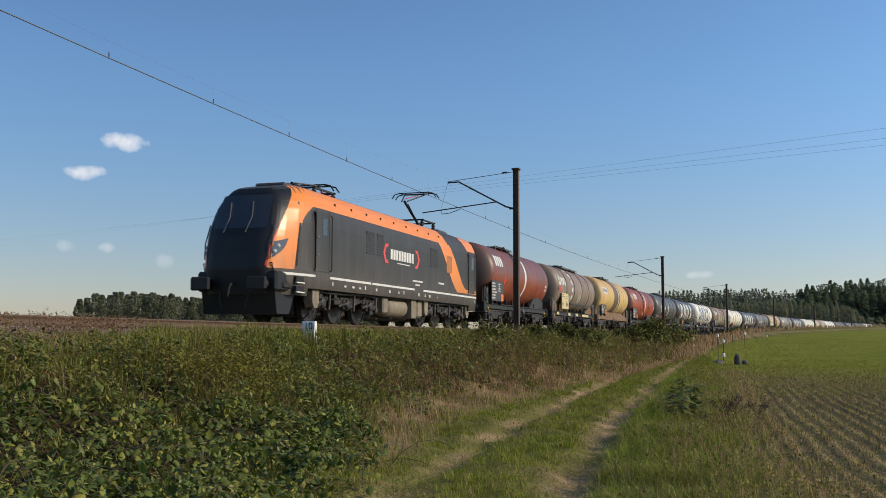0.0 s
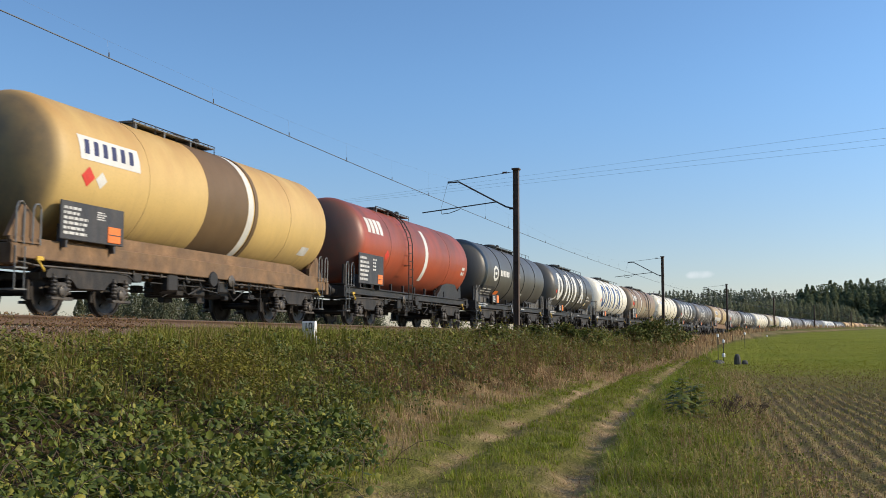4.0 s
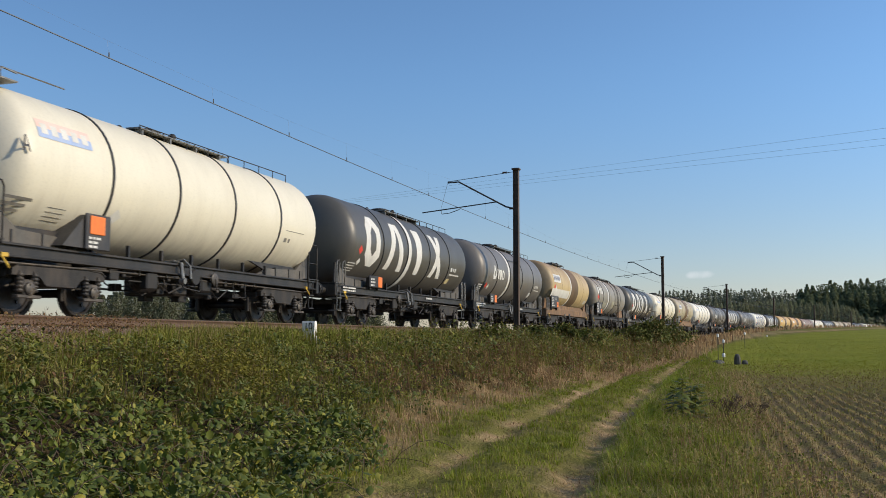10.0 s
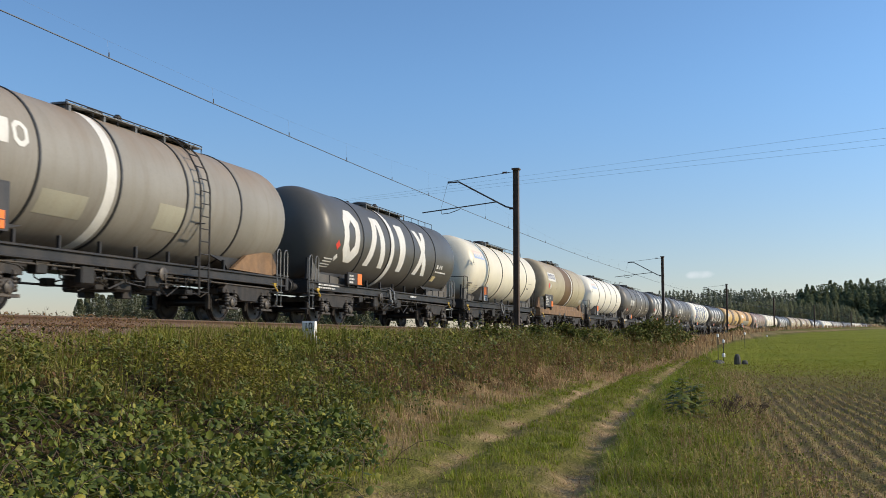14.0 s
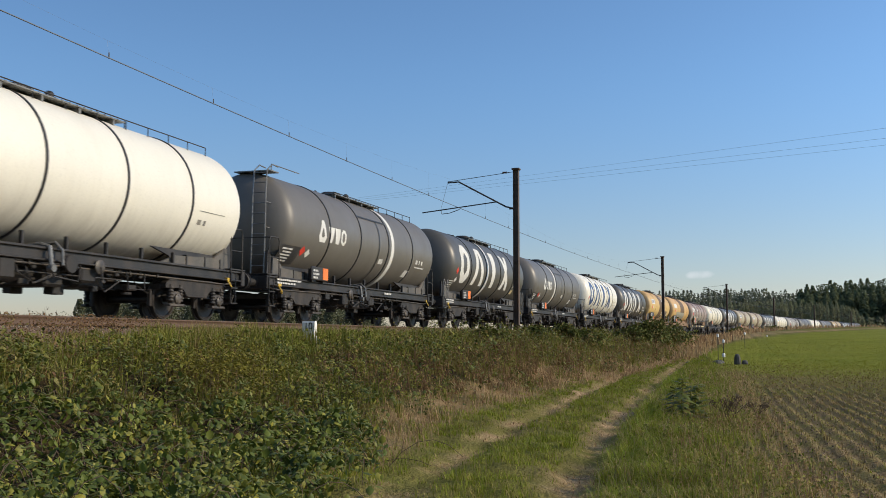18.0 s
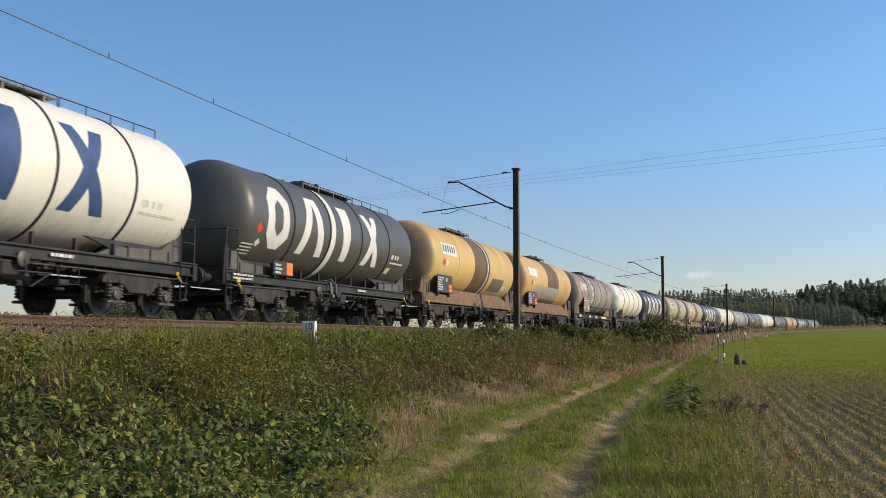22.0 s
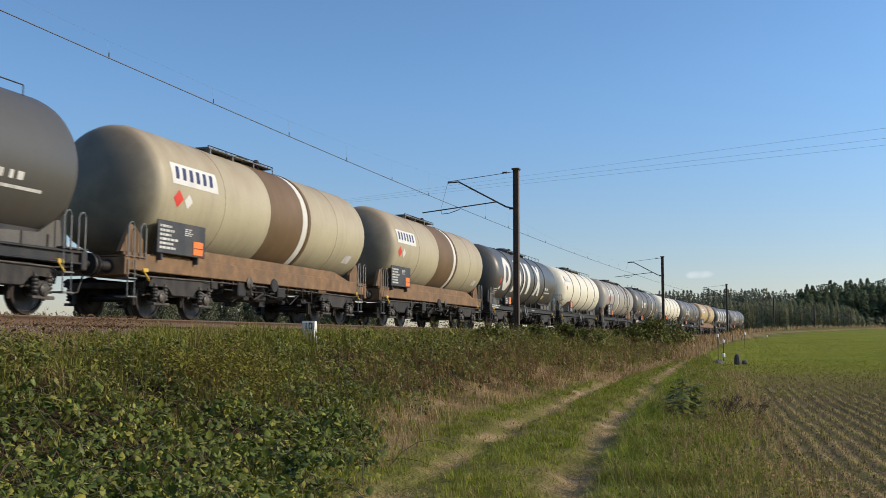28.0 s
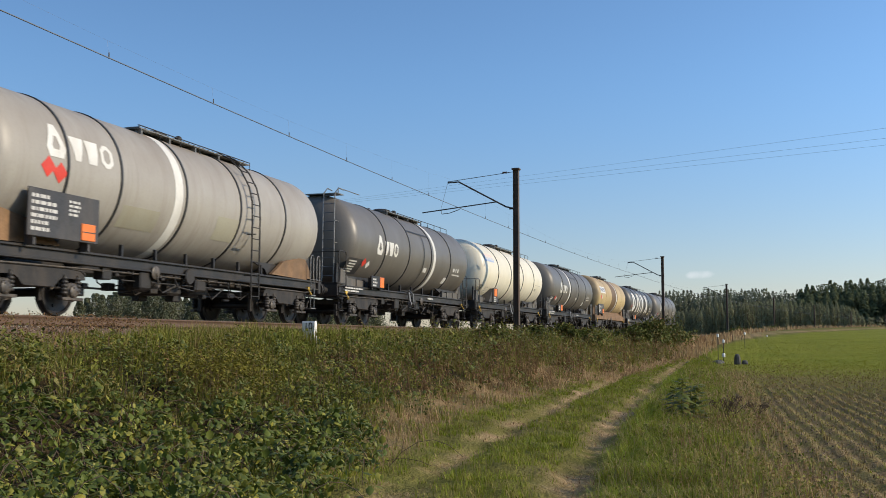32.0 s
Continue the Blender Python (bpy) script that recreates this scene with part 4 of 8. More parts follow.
def wheelset_mesh(r=0.46):
    b = Build()
    for sx in (-1, 1):
        prof = [(0.685, r + 0.028), (0.71, r + 0.03), (0.722, r + 0.002), (0.815, r - 0.008), (0.82, r - 0.06), (0.79, r - 0.075), (0.77, r * 0.5), (0.80, 0.13), (0.83, 0.12), (0.83, 0.07), (0.66, 0.07), (0.66, 0.12), (0.70, 0.14), (0.72, r * 0.5), (0.70, r - 0.075), (0.685, r - 0.06)]
        b.lathe([(sx * a, q) for a, q in prof], 32, "x", closed=True)
        for k in range(2):
            a = k * math.pi + 0.4
            b.lathe([(sx * 0.765, 0.035), (sx * 0.80, 0.035)], 8, "x", (0, math.cos(a) * r * 0.58, math.sin(a) * r * 0.58))
    b.lathe([(-1.12, 0.06), (-0.83, 0.065), (-0.6, 0.085), (0.6, 0.085), (0.83, 0.065), (1.12, 0.06)], 14, "x")
    return b.mesh("wheelset", M_WHEEL, 40)


ROLLERS = []      # wheelsets with their place on the bogie and radius, for motions()


def add_bogie(parent, y):
    bo = part("bogie", cached("bogie", bogie_mesh), parent, "grimy two-axle freight bogie", pose(0, y, 0))
    for wy in (-0.9, 0.9):
        w = part("wheelset", cached("wheelset", wheelset_mesh), bo, "", pose(0, wy, 0.46))
        ROLLERS.append((w, (0, wy, 0.46), 0.46))
        for sx in (-1, 1):
            part("axlebox", cached(("axlebox", sx), lambda: axlebox_mesh(sx)), bo, "", pose(0, wy, 0.46))
    return bo


def buffer_mesh():
    b = Build()
    b.lathe([(0.0, 0.13), (-0.05, 0.15), (-0.06, 0.10), (-0.30, 0.10), (-0.31, 0.085), (-0.50, 0.08), (-0.52, 0.225), (-0.56, 0.235), (-0.585, 0.20), (-0.59, 0.05)], 18)
    return b.mesh("buffer", M_STEEL, 35)


def coupling_mesh():
    b = Build()
    b.box(-0.03, 0.03, -0.34, 0.02, -0.06, 0.06, 0.02).pipe([(0, -0.2, 0.02), (0, -0.42, 0.0), (0, -0.52, -0.12), (0, -0.58, -0.38)], 0.028, 6)
    return b.mesh("coupling", M_STEEL)


def hose_mesh():
    return Build().pipe([(0.42, 0, -0.1), (0.42, -0.22, -0.2), (0.40, -0.36, -0.55), (0.38, -0.55, -0.6)], 0.024, 6).mesh("brake_hose", M_STEEL)


def hook_mesh():
    """Tie-down hook bent out of flat bar."""
    return Build().pipe([(1.24, -0.05, 1.0), (1.30, -0.05, 0.92), (1.33, 0.0, 0.84), (1.30, 0.06, 0.80), (1.25, 0.08, 0.84)], 0.02, 6).box(1.19, 1.27, -0.09, 0.09, 0.98, 1.06, 0.01).mesh("tie_hook", M_YELLOW)


def lever_mesh():
    """Brake changeover lever on a round plate."""
    b = Build().lathe([(1.25, 0.02), (1.25, 0.14), (1.27, 0.15), (1.285, 0.13)], 16, "x", (0, 0, 0.98))
    return b.rod((1.29, 0, 0.98), (1.31, 0.05, 0.70), 0.016, 6).box(1.29, 1.325, 0.0, 0.1, 0.66, 0.72, 0.01).mesh("brake_lever", M_AXLE, 40)


def sill_pipe_mesh(half):
    b = Build().pipe([(1.10, -half + 0.2, 0.96), (1.14, -half + 0.8, 0.90), (1.14, -2.5, 0.93), (1.14, 2.5, 0.93), (1.14, half - 0.8, 0.90), (1.10, half - 0.2, 0.96)], 0.022, 6)
    for k in range(7):
        y = -3.0 + k
        b.box(1.10, 1.18, y, y + 0.04, 0.90, 1.04)
    return b.mesh("brake_pipe", M_AXLE)


def end_rail_mesh(style, material):
    """Bent grab rails beside the end platform."""
    b = Build()
    if style == "loop":
        for y in (0.0, 0.42):
            b.pipe([(1.28, y, 1.25), (1.28, y, 1.88), (1.28, y + 0.05, 1.98), (1.28, y + 0.14, 2.0), (1.28, y + 0.2, 1.92), (1.28, y + 0.2, 1.25)], 0.018, 6)
    else:
        b.pipe([(1.28, 0, 0.45), (1.28, 0, 2.2), (1.28, 0.06, 2.3), (1.28, 0.5, 2.3), (1.28, 0.56, 2.2), (1.28, 0.56, 1.2)], 0.018, 6)
        b.rod((1.28, 0, 1.75), (1.28, 0.56, 1.75), 0.014, 6)
        b.rod((-1.2, 0.02, 2.28), (1.28, 0.02, 2.28), 0.016, 6).rod((-1.2, 0.02, 2.28), (-1.2, 0.02, 1.25), 0.016, 6)
    b.box(1.02, 1.34, -0.05, 0.25, 0.42, 0.45).box(1.02, 1.34, -0.05, 0.25, 0.80, 0.83)
    b.rod((1.3, -0.02, 0.42), (1.3, -0.02, 1.2), 0.014, 5).rod((1.3, 0.22, 0.42), (1.3, 0.22, 1.2), 0.014, 5)
    return b.mesh("end_rail", material)


def walkway_mesh(y0, y1):
    b = Build()
    z = TANK_C + TANK_R
    for sx in (-1, 1):
        b.box(min(sx * 0.34, sx * 0.72), max(sx * 0.34, sx * 0.72), y0, y1, z - 0.045, z - 0.02)
        for k in range(int((y1 - y0) / 0.22)):
            b.box(min(sx * 0.34, sx * 0.73), max(sx * 0.34, sx * 0.73), y0 + k * 0.22, y0 + k * 0.22 + 0.03, z - 0.05, z - 0.008)
    k = y0 + 0.1
    while k < y1:
        b.box(-0.7, 0.7, k, k + 0.05, z - 0.2, z - 0.045)
        k += 1.1
    return b.mesh("walkway", M_GALV)


def top_rail_mesh(y0, y1):
    b = Build()
    z = TANK_C + TANK_R
    for x in (0.70,):
        b.rod((x, y0, z + 0.025), (x, y1, z + 0.025), 0.014, 6)
        n = max(2, int((y1 - y0) / 0.8))
        for i in range(n + 1):
            y = y0 + (y1 - y0) * i / n
            b.rod((x, y, z - 0.2), (x, y, z + 0.025), 0.012, 5)
    return b.mesh("top_rail", M_STEEL)


def hatch_mesh():
    b = Build()
    z = TANK_C + TANK_R
    b.lathe([(z - 0.06, 0.30), (z + 0.10, 0.30), (z + 0.11, 0.36), (z + 0.15, 0.36), (z + 0.20, 0.25), (z + 0.22, 0.05)], 18, "z")
    b.lathe([(z - 0.05, 0.09), (z + 0.2, 0.09), (z + 0.24, 0.05)], 10, "z", (0.25, 0.75, 0))
    b.lathe([(z - 0.05, 0.07), (z + 0.14, 0.07), (z + 0.18, 0.04)], 10, "z", (-0.2, -0.7, 0))
    return b.mesh("hatch", M_STEEL, 40)


def ladder_mesh(curved=True):
    b = Build()
    for dy in (-0.2, 0.2):
        pts = [(1.62, dy, 0.55), (1.62, dy, 2.6)] + [(0.14 + (TANK_R) * math.cos(f), dy, TANK_C + (TANK_R + 0.12) * math.sin(f)) for f in (0.15, 0.4, 0.7, 1.0, 1.25)]
        b.pipe(pts, 0.022, 6)
    for k in range(12):
        z = 0.62 + k * 0.29
        if z < 2.7:
            x = 1.62
        else:
            f = math.asin(min(1, (z - TANK_C) / (TANK_R + 0.12)))
            x = 0.14 + TANK_R * math.cos(f)
        b.rod((x, -0.2, z), (x, 0.2, z), 0.015, 6)
    for z in (1.15, 2.2):
        b.rod((1.62, 0, z), (1.3, 0, z), 0.015, 5)
    return b.mesh("ladder", M_STEEL)


def end_ladder_mesh():
    """Ladder up the front end of the tank to the crown, with a small landing."""
    b = Build()
    for x in (0.55, 0.95):
        b.pipe([(x, -0.02, 1.0), (x, 0.02, 2.4), (x - 0.04, 0.10, 3.6), (x - 0.1, 0.26, 4.22), (x - 0.1, 0.55, 4.42), (x - 0.1, 0.9, 4.40)], 0.02, 6)
    for k in range(11):
        z = 1.25 + k * 0.29
        y = float(np.interp(z, [1.0, 2.4, 3.6, 4.22], [-0.02, 0.02, 0.10, 0.26]))
        o = float(np.interp(z, [1.0, 2.4, 3.6, 4.22], [0, 0, 0.04, 0.1]))
        b.rod((0.55 - o, y, z), (0.95 - o, y, z), 0.014, 5)
    for k in range(3):
        b.rod((0.95, 0.02, 1.9 + 0.7 * k), (0.95, 0.5, 1.9 + 0.7 * k), 0.012, 5)
    b.box(-0.3, 0.85, 0.45, 0.95, 4.23, 4.26)
    b.pipe([(0.85, 0.5, 4.25), (0.85, 0.5, 4.42), (0.85, 2.2, 4.42)], 0.016, 5)
    return b.mesh("end_ladder", M_GALV)


def frame_mesh(half, style, material):
    """Underframe: sole bars, headstocks, centre sill and saddles; half is half the frame's length."""
    b = Build()
    if style == "deep":
        for sx in (-1, 1):
            b.box(min(sx * 1.16, sx * 1.24), max(sx * 1.16, sx * 1.24), -half, half, 1.00, 1.38, 0.015)
            b.prism([(-half + 1.2, 1.38), (-half + 2.4, 1.62), (half - 2.4, 1.62), (half - 1.2, 1.38)], min(sx * 1.05, sx * 1.17), max(sx * 1.05, sx * 1.17))
            for e in (-1, 1):
                pts = [(e * (half - 0.1), 1.38), (e * (half - 0.95), 1.38), (e * (half - 0.95), 1.62), (e * (half - 0.55), 1.98), (e * (half - 0.42), 1.98)]
                b.prism(pts if e > 0 else pts[::-1], min(sx * 0.98, sx * 1.08), max(sx * 0.98, sx * 1.08))
    else:
        for sx in (-1, 1):
            x0, x1 = min(sx * 1.12, sx * 1.20), max(sx * 1.12, sx * 1.20)
            b.box(x0, x1, -half, half, 1.02, 1.22, 0.012)
            b.box(min(sx * 1.04, sx * 1.26), max(sx * 1.04, sx * 1.26), -half, half, 1.20, 1.25, 0.01)
            b.box(min(sx * 1.04, sx * 1.26), max(sx * 1.04, sx * 1.26), -half, half, 0.99, 1.03, 0.01)
            for e in (-1, 1):
                c = e * (half - 1.75)
                wing = [(c - e * 2.0, 1.60), (c - e * 1.3, 1.44), (c - e * 1.1, 1.25), (c + e * 1.2, 1.25), (c + e * 1.15, 1.58)]
                b.prism(wing if e > 0 else wing[::-1], min(sx * 0.96, sx * 1.02), max(sx * 0.96, sx * 1.02))
                for k in (-0.7, 0.1, 0.8):
                    b.box(min(sx * 0.9, sx * 1.12), max(sx * 0.9, sx * 1.12), c + k - 0.02, c + k + 0.02, 1.24, 1.5)
                f = e * (half - 0.35)
                pts = [(f, 1.25), (f - e * 0.5, 1.25), (f - e * 0.42, 1.55), (f - e * 0.12, 1.95), (f - e * 0.05, 1.95)]
                b.prism(pts if e > 0 else pts[::-1], min(sx * 1.0, sx * 1.06), max(sx * 1.0, sx * 1.06))
            for k in range(-3, 4):
                b.box(x0, x1, k * 1.2 - 0.03, k * 1.2 + 0.03, 1.25, 1.5, 0.01)
    for e in (-1, 1):
        b.box(-1.28, 1.28, min(e * half, e * (half - 0.16)), max(e * half, e * (half - 0.16)), 0.88, 1.26, 0.02)
        b.box(-1.28, 1.28, min(e * half, e * (half - 0.7)), max(e * half, e * (half - 0.7)), 1.27, 1.30)
    b.box(-0.32, 0.32, -half, half, 0.92, 1.22, 0.02)
    for k in (-3, -1.5, 0, 1.5, 3):
        b.box(-1.14, 1.14, k - 0.06, k + 0.06, 1.02, 1.18)
    return b.mesh("underframe", material)


def saddle_mesh(half, e, sx):
    """Flared plate that carries the tank's end on the frame."""
    pts = [(e * (half - 0.55), 1.25), (e * (half - 3.5), 1.25), (e * (half - 2.9), 1.45), (e * (half - 1.2), 1.52), (e * (half - 0.75), 1.80), (e * (half - 0.62), 1.80)]
    return Build().prism(pts if e < 0 else pts[::-1], min(sx * 1.03, sx * 1.10), max(sx * 1.03, sx * 1.10)).mesh("saddle", M_SADDLE)


def brake_mesh():
    b = Build()
    b.rod((0.9, -2.6, 0.92), (0.9, 2.4, 0.92), 0.028, 6).rod((1.05, -2.2, 0.78), (1.05, 1.9, 0.78), 0.018, 6).rod((0.3, -2.7, 0.62), (0.3, 2.7, 0.62), 0.024, 6)
    b.box(1.0, 1.2, -1.75, -1.35, 0.62, 1.0, 0.03).box(0.95, 1.15, 0.5, 0.95, 0.66, 0.98, 0.04)
    b.pipe([(1.12, -0.4, 1.0), (1.2, -0.35, 0.72), (1.22, 0.3, 0.66), (1.2, 0.4, 1.0)], 0.018, 6)
    b.pipe([(1.16, 1.9, 1.0), (1.2, 1.95, 0.6), (1.2, 2.5, 0.6), (1.16, 2.55, 1.0)], 0.016, 6)
    for k in range(7):
        y = -2.5 + k * 0.82
        b.box(1.05, 1.13, y, y + 0.12, 0.84, 1.0, 0.015)
    b.lathe([(1.22, 0.02), (1.22, 0.17), (1.25, 0.19), (1.28, 0.17)], 16, "x", (0, 0.05, 0.98))
    rng = random.Random(12)
    for k in range(34):
        y, z, x = rng.uniform(-3.0, 3.0), rng.uniform(0.5, 0.98), rng.uniform(-0.6, 1.1)
        a, c = rng.uniform(0.03, 0.12), rng.uniform(0.04, 0.2)
        b.box(x - a, x + a, y - c, y + c, z - a * 0.8, z + a * 0.8, 0.015)
    for k in range(12):
        y, x = rng.uniform(-2.9, 2.9), rng.uniform(0.2, 1.12)
        b.pipe([(x, y, 1.05), (x + 0.04, y + 0.05, 0.75), (x + 0.03, y + rng.uniform(0.2, 0.7), rng.uniform(0.5, 0.7)), (x, y + rng.uniform(0.7, 1.3), 0.8)], 0.016, 5)
    b.box(-0.5, 0.9, -0.25, 0.3, 0.55, 0.95, 0.05).box(-0.4, 0.5, 1.2, 2.1, 0.6, 1.0, 0.06)
    return b.mesh("brake_rigging", M_STEEL)


def reservoir_mesh():
    return Build().lathe([(-0.5, 0.03), (-0.49, 0.13), (-0.44, 0.19), (0.44, 0.19), (0.49, 0.13), (0.5, 0.03)], 18, "y", (0.72, -1.0, 0.78)).mesh("air_reservoir", M_FRAME, 40)


def valve_pipe_mesh():
    """Discharge pipes that bend out from under the middle of the tank."""
    b = Build()
    b.pipe([(0.6, -0.12, 1.25), (1.1, -0.12, 1.3), (1.3, -0.12, 1.25), (1.36, -0.12, 0.85)], 0.045, 8).pipe([(0.7, 0.16, 1.3), (1.2, 0.16, 1.35), (1.36, 0.16, 1.2), (1.38, 0.16, 0.92)], 0.03, 8)
    b.lathe([(1.3, 0.07), (1.42, 0.07)], 10, "x", (0, -0.12, 0.85))
    return b.mesh("discharge_pipe", M_GALV, 40)


def add_board(root, seed, y0, y1, z0, z1, material=None, x=1.40, orange=True):
    """Steel data board hung on the frame, with markings and a hazard plate."""
    material = material or M_BOARD
    bd = part("data_board", Build().box(x, x + 0.04, y0, y1, z0, z1, 0.012).box(x - 0.2, x, y0 + 0.2, y0 + 0.26, z0 - 0.15, z0 + 0.3).box(x - 0.2, x, y1 - 0.26, y1 - 0.2, z0 - 0.15, z0 + 0.3).mesh("data_board", material), root, "steel board with rows of markings")
    xf = x + 0.041
    if material is M_BOARD:
        part("marking", text_bars(seed, xf, y0 + 0.08, y0 + (y1 - y0) * 0.5, z0 + 0.08, z1 - 0.08, 6), bd)
        part("marking", text_bars(seed + 5, xf, y0 + (y1 - y0) * 0.55, y1 - 0.45, z0 + 0.45, z1 - 0.1, 4), bd)
    if orange:
        part("hazard_plate", Build().box(xf - 0.01, xf + 0.02, y1 - 0.52, y1 - 0.12, z0 + 0.04, z0 + 0.36, 0.01).mesh("hazard_plate", M_ORANGE), bd, "orange hazard plate")
        part("plate_rule", Build().box(xf + 0.02, xf + 0.024, y1 - 0.50, y1 - 0.14, z0 + 0.19, z0 + 0.21).mesh("plate_rule", M_BOARD), bd)
    return bd


GEAR = ("underframe", "buffer", "coupling", "brake_hose", "tie_hook", "brake_lever", "brake_pipe", "brake_rigging", "air_reservoir", "end_rail", "saddle", "sill_plate", "discharge_pipe")
MARK_SHIFT = {8: -0.45, 24: 0.75, 30: -0.45, 31: 0.04, 32: 0.5}      # metres by which a wagon's hoops and marks lie farther back


def build_wagon(i, kind, paint, label, opts=()):
    front, rear = REARS[i - 1] + 0.62, REARS[i] + 0.62
    length = rear - front
    half = length / 2 - 0.6
    root = new("tank_wagon")
    tagged(root, label, "tank wagon", "tank wagons of the train")
    deep = kind in ("plain_old",)
    tl = round(length - 1.80, 2)
    part("tank", tank_mesh(tl, P[paint]), root, "", pose(0, 0.79, 0))
    frame_paint = M_RUSTFRAME if kind == "plain_old" else M_FRAME
    part("underframe", cached(("frame", round(half, 2), deep, frame_paint.name), lambda: frame_mesh(half, "deep" if deep else "open", frame_paint)), root, "rusty brown underframe" if deep else "")
    for e in (-1, 1):
        add_bogie(root, 1.02 - (half - 1.95) if e < 0 else half - 1.95 + 0.55)
        turn = pose(0, e * half, 1.06, 0, 0, 0 if e < 0 else 180)
        for sx in (-0.875, 0.875):
            part("buffer", cached("buffer", buffer_mesh), root, "", turn @ pose(sx, 0, 0))
        part("coupling", cached("coupling", coupling_mesh), root, "", turn)
        part("brake_hose", cached("hose", hose_mesh), root, "", turn)
        part("tie_hook", cached("hook", hook_mesh), root, "yellow painted tie-down hook", pose(0, e * (half - 0.75), 0))
    part("brake_lever", cached("lever", lever_mesh), root, "brake lever on a round plate", pose(0, 0.9 if i % 2 else -1.3, 0))
    part("brake_pipe", cached(("bpipe", round(half, 2)), lambda: sill_pipe_mesh(half)), root)
    part("brake_rigging", cached("brake", brake_mesh), root)
    part("air_reservoir", cached("reservoir", reservoir_mesh), root)
    modern = kind in ("emblem", "panel", "badge_dark", "ring")
    rail_style = "gate" if kind in ("panel",) or "gate" in opts else "loop"
    if "endladder" in opts:
        part("end_ladder", cached("end_ladder", end_ladder_mesh), root, "steel rung ladder up the tank end", pose(0, 0.98 - half, 0))
    rails = cached(("rails", rail_style), lambda: end_rail_mesh(rail_style, M_STEEL if rail_style == "gate" else M_GALV))
    part("end_rail", rails, root, "", pose(0, -half + 0.08, 0))
    if kind != "red":
        part("end_rail", rails, root, "", pose(0, half - 0.1, 0) @ pose(0, 0, 0, 0, 0, 180) if False else pose(0, half - 0.72, 0))
    # hoops round the tank
    if modern or kind == "badge_old":
        for y in (-2.8, -0.42, 2.02, 4.45):
            part("hoop", hoop_mesh(0.06, 0.022, M_HOOP), root, "", pose(0, y, 0))
        if kind == "badge_old" and "creamboard" not in opts:
            part("hoop", hoop_mesh(0.06, 0.022, M_HOOP), root, "", pose(0, -4.42, 0))
        if modern:
            part("discharge_pipe", cached("valve", valve_pipe_mesh), root, "", pose(0, -0.5, 0))
    else:
        for y in (-2.6, 4.0):
            part("weld_seam", hoop_mesh(0.03, 0.006, P[paint], "weld_seam"), root, "", pose(0, y, 0))
    w0, w1 = (-0.9, 2.9) if modern else (-1.2, 3.8) if kind == "badge_old" else (-2.2, 1.2)
    part("walkway", cached(("walk", w0, w1), lambda: walkway_mesh(w0, w1)), root, "galvanised grating walkway")
    part("top_rail", cached(("toprail", w0, w1), lambda: top_rail_mesh(w0, w1)), root)
    part("hatch", cached("hatch", hatch_mesh), root, "", pose(0, 0.3, 0))
    if modern:
        part("crown_rail", cached("crownrail", lambda: top_rail_mesh(w1 + 0.05, 6.2)), root)
        for e in (-1, 1):
            for sx in (-1, 1):
                part("saddle", cached(("greysaddle", round(half, 2), e, sx), lambda: saddle_mesh(half, e, sx)), root, "dusty grey saddle plate")
    white_band = lambda y, w=0.30: part("painted_band", hoop_mesh(w, 0.004, M_WHITE, "painted_band"), root, "white painted band", pose(0, y, 0))
    if kind == "emblem":
        blue = "blue" in opts
        mt = M_BLUE if blue else M_WHITE
        for nm, me in cached(("emblem", blue), lambda: big_emblem(mt)):
            part(nm, me, root, "plain blue emblem shape" if blue else "plain white emblem shape")
        if not blue:
            white_band(-0.62 + 0.42)
        part_each("hazard_sticker", "st1", lambda: [diamond(-4.72, -0.35, 0.16)], M_RED, root, "red diamond sticker", 0.006)
        part_each("hazard_sticker", "st2", lambda: [diamond(-4.62, -0.75, 0.13)], M_WHITE, root, "white diamond sticker", 0.006)
        part_each("marking", "mk1", lambda: [rect(4.75, 4.95, -0.45, -0.3), rect(5.1, 5.2, -0.45, -0.3), rect(5.3, 5.45, -0.45, -0.3), rect(4.72, 6.0, -0.62, -0.56)], M_MARK, root, "", 0.006)
        if blue is False:
            part_each("paper_label", "pl", lambda: [((4.62, -1.02), (4.98, -1.02), (5.02, -0.78), (4.66, -0.78))], M_WOODBOARD, root, "pale pasted label", 0.006)
        part_each("marking", "mk2", lambda: [rect(-5.35, -4.75, -0.85 - 0.1 * k, -0.81 - 0.1 * k) for k in range(4)], M_MARK, root, "", 0.006)
        add_sill_plates(root, i)
    if kind == "panel":
        part("emblem_panel", cached("pan1", lambda: flank_patch([rect(-4.9, -3.4, 0.42, 0.62)], M_BLUE2, "emblem_panel")), root, "pale blue emblem bar")
        part("emblem_panel", cached("pan2", lambda: flank_patch([rect(-4.9, -3.4, 0.62, 0.80)], M_PINK, "emblem_panel")), root, "faded red emblem bar")
        part_each("emblem_word", "pan3", lambda: [((-4.8 + k * 0.28, 0.50), (-4.62 + k * 0.28, 0.50), (-4.62 + k * 0.28, 0.72), (-4.8 + k * 0.28, 0.72)) for k in range(5)], M_WHITE, root, "", 0.009)
        part_each("marking", "mk3", lambda: [rect(-5.55, -4.85 - 0.1 * k, -0.80 - 0.13 * k, -0.74 - 0.13 * k) for k in range(3)] + [rect(-4.4, -3.9, -0.85 - 0.10 * k, -0.835 - 0.10 * k) for k in range(4)], M_FAINT, root, "", 0.006)
        part_each("marking", "mk4", lambda: [rect(4.8, 4.95, -0.6, -0.48), rect(5.05, 5.15, -0.6, -0.48), rect(4.8, 5.9, -0.28, -0.265)], M_FAINT, root, "", 0.006)
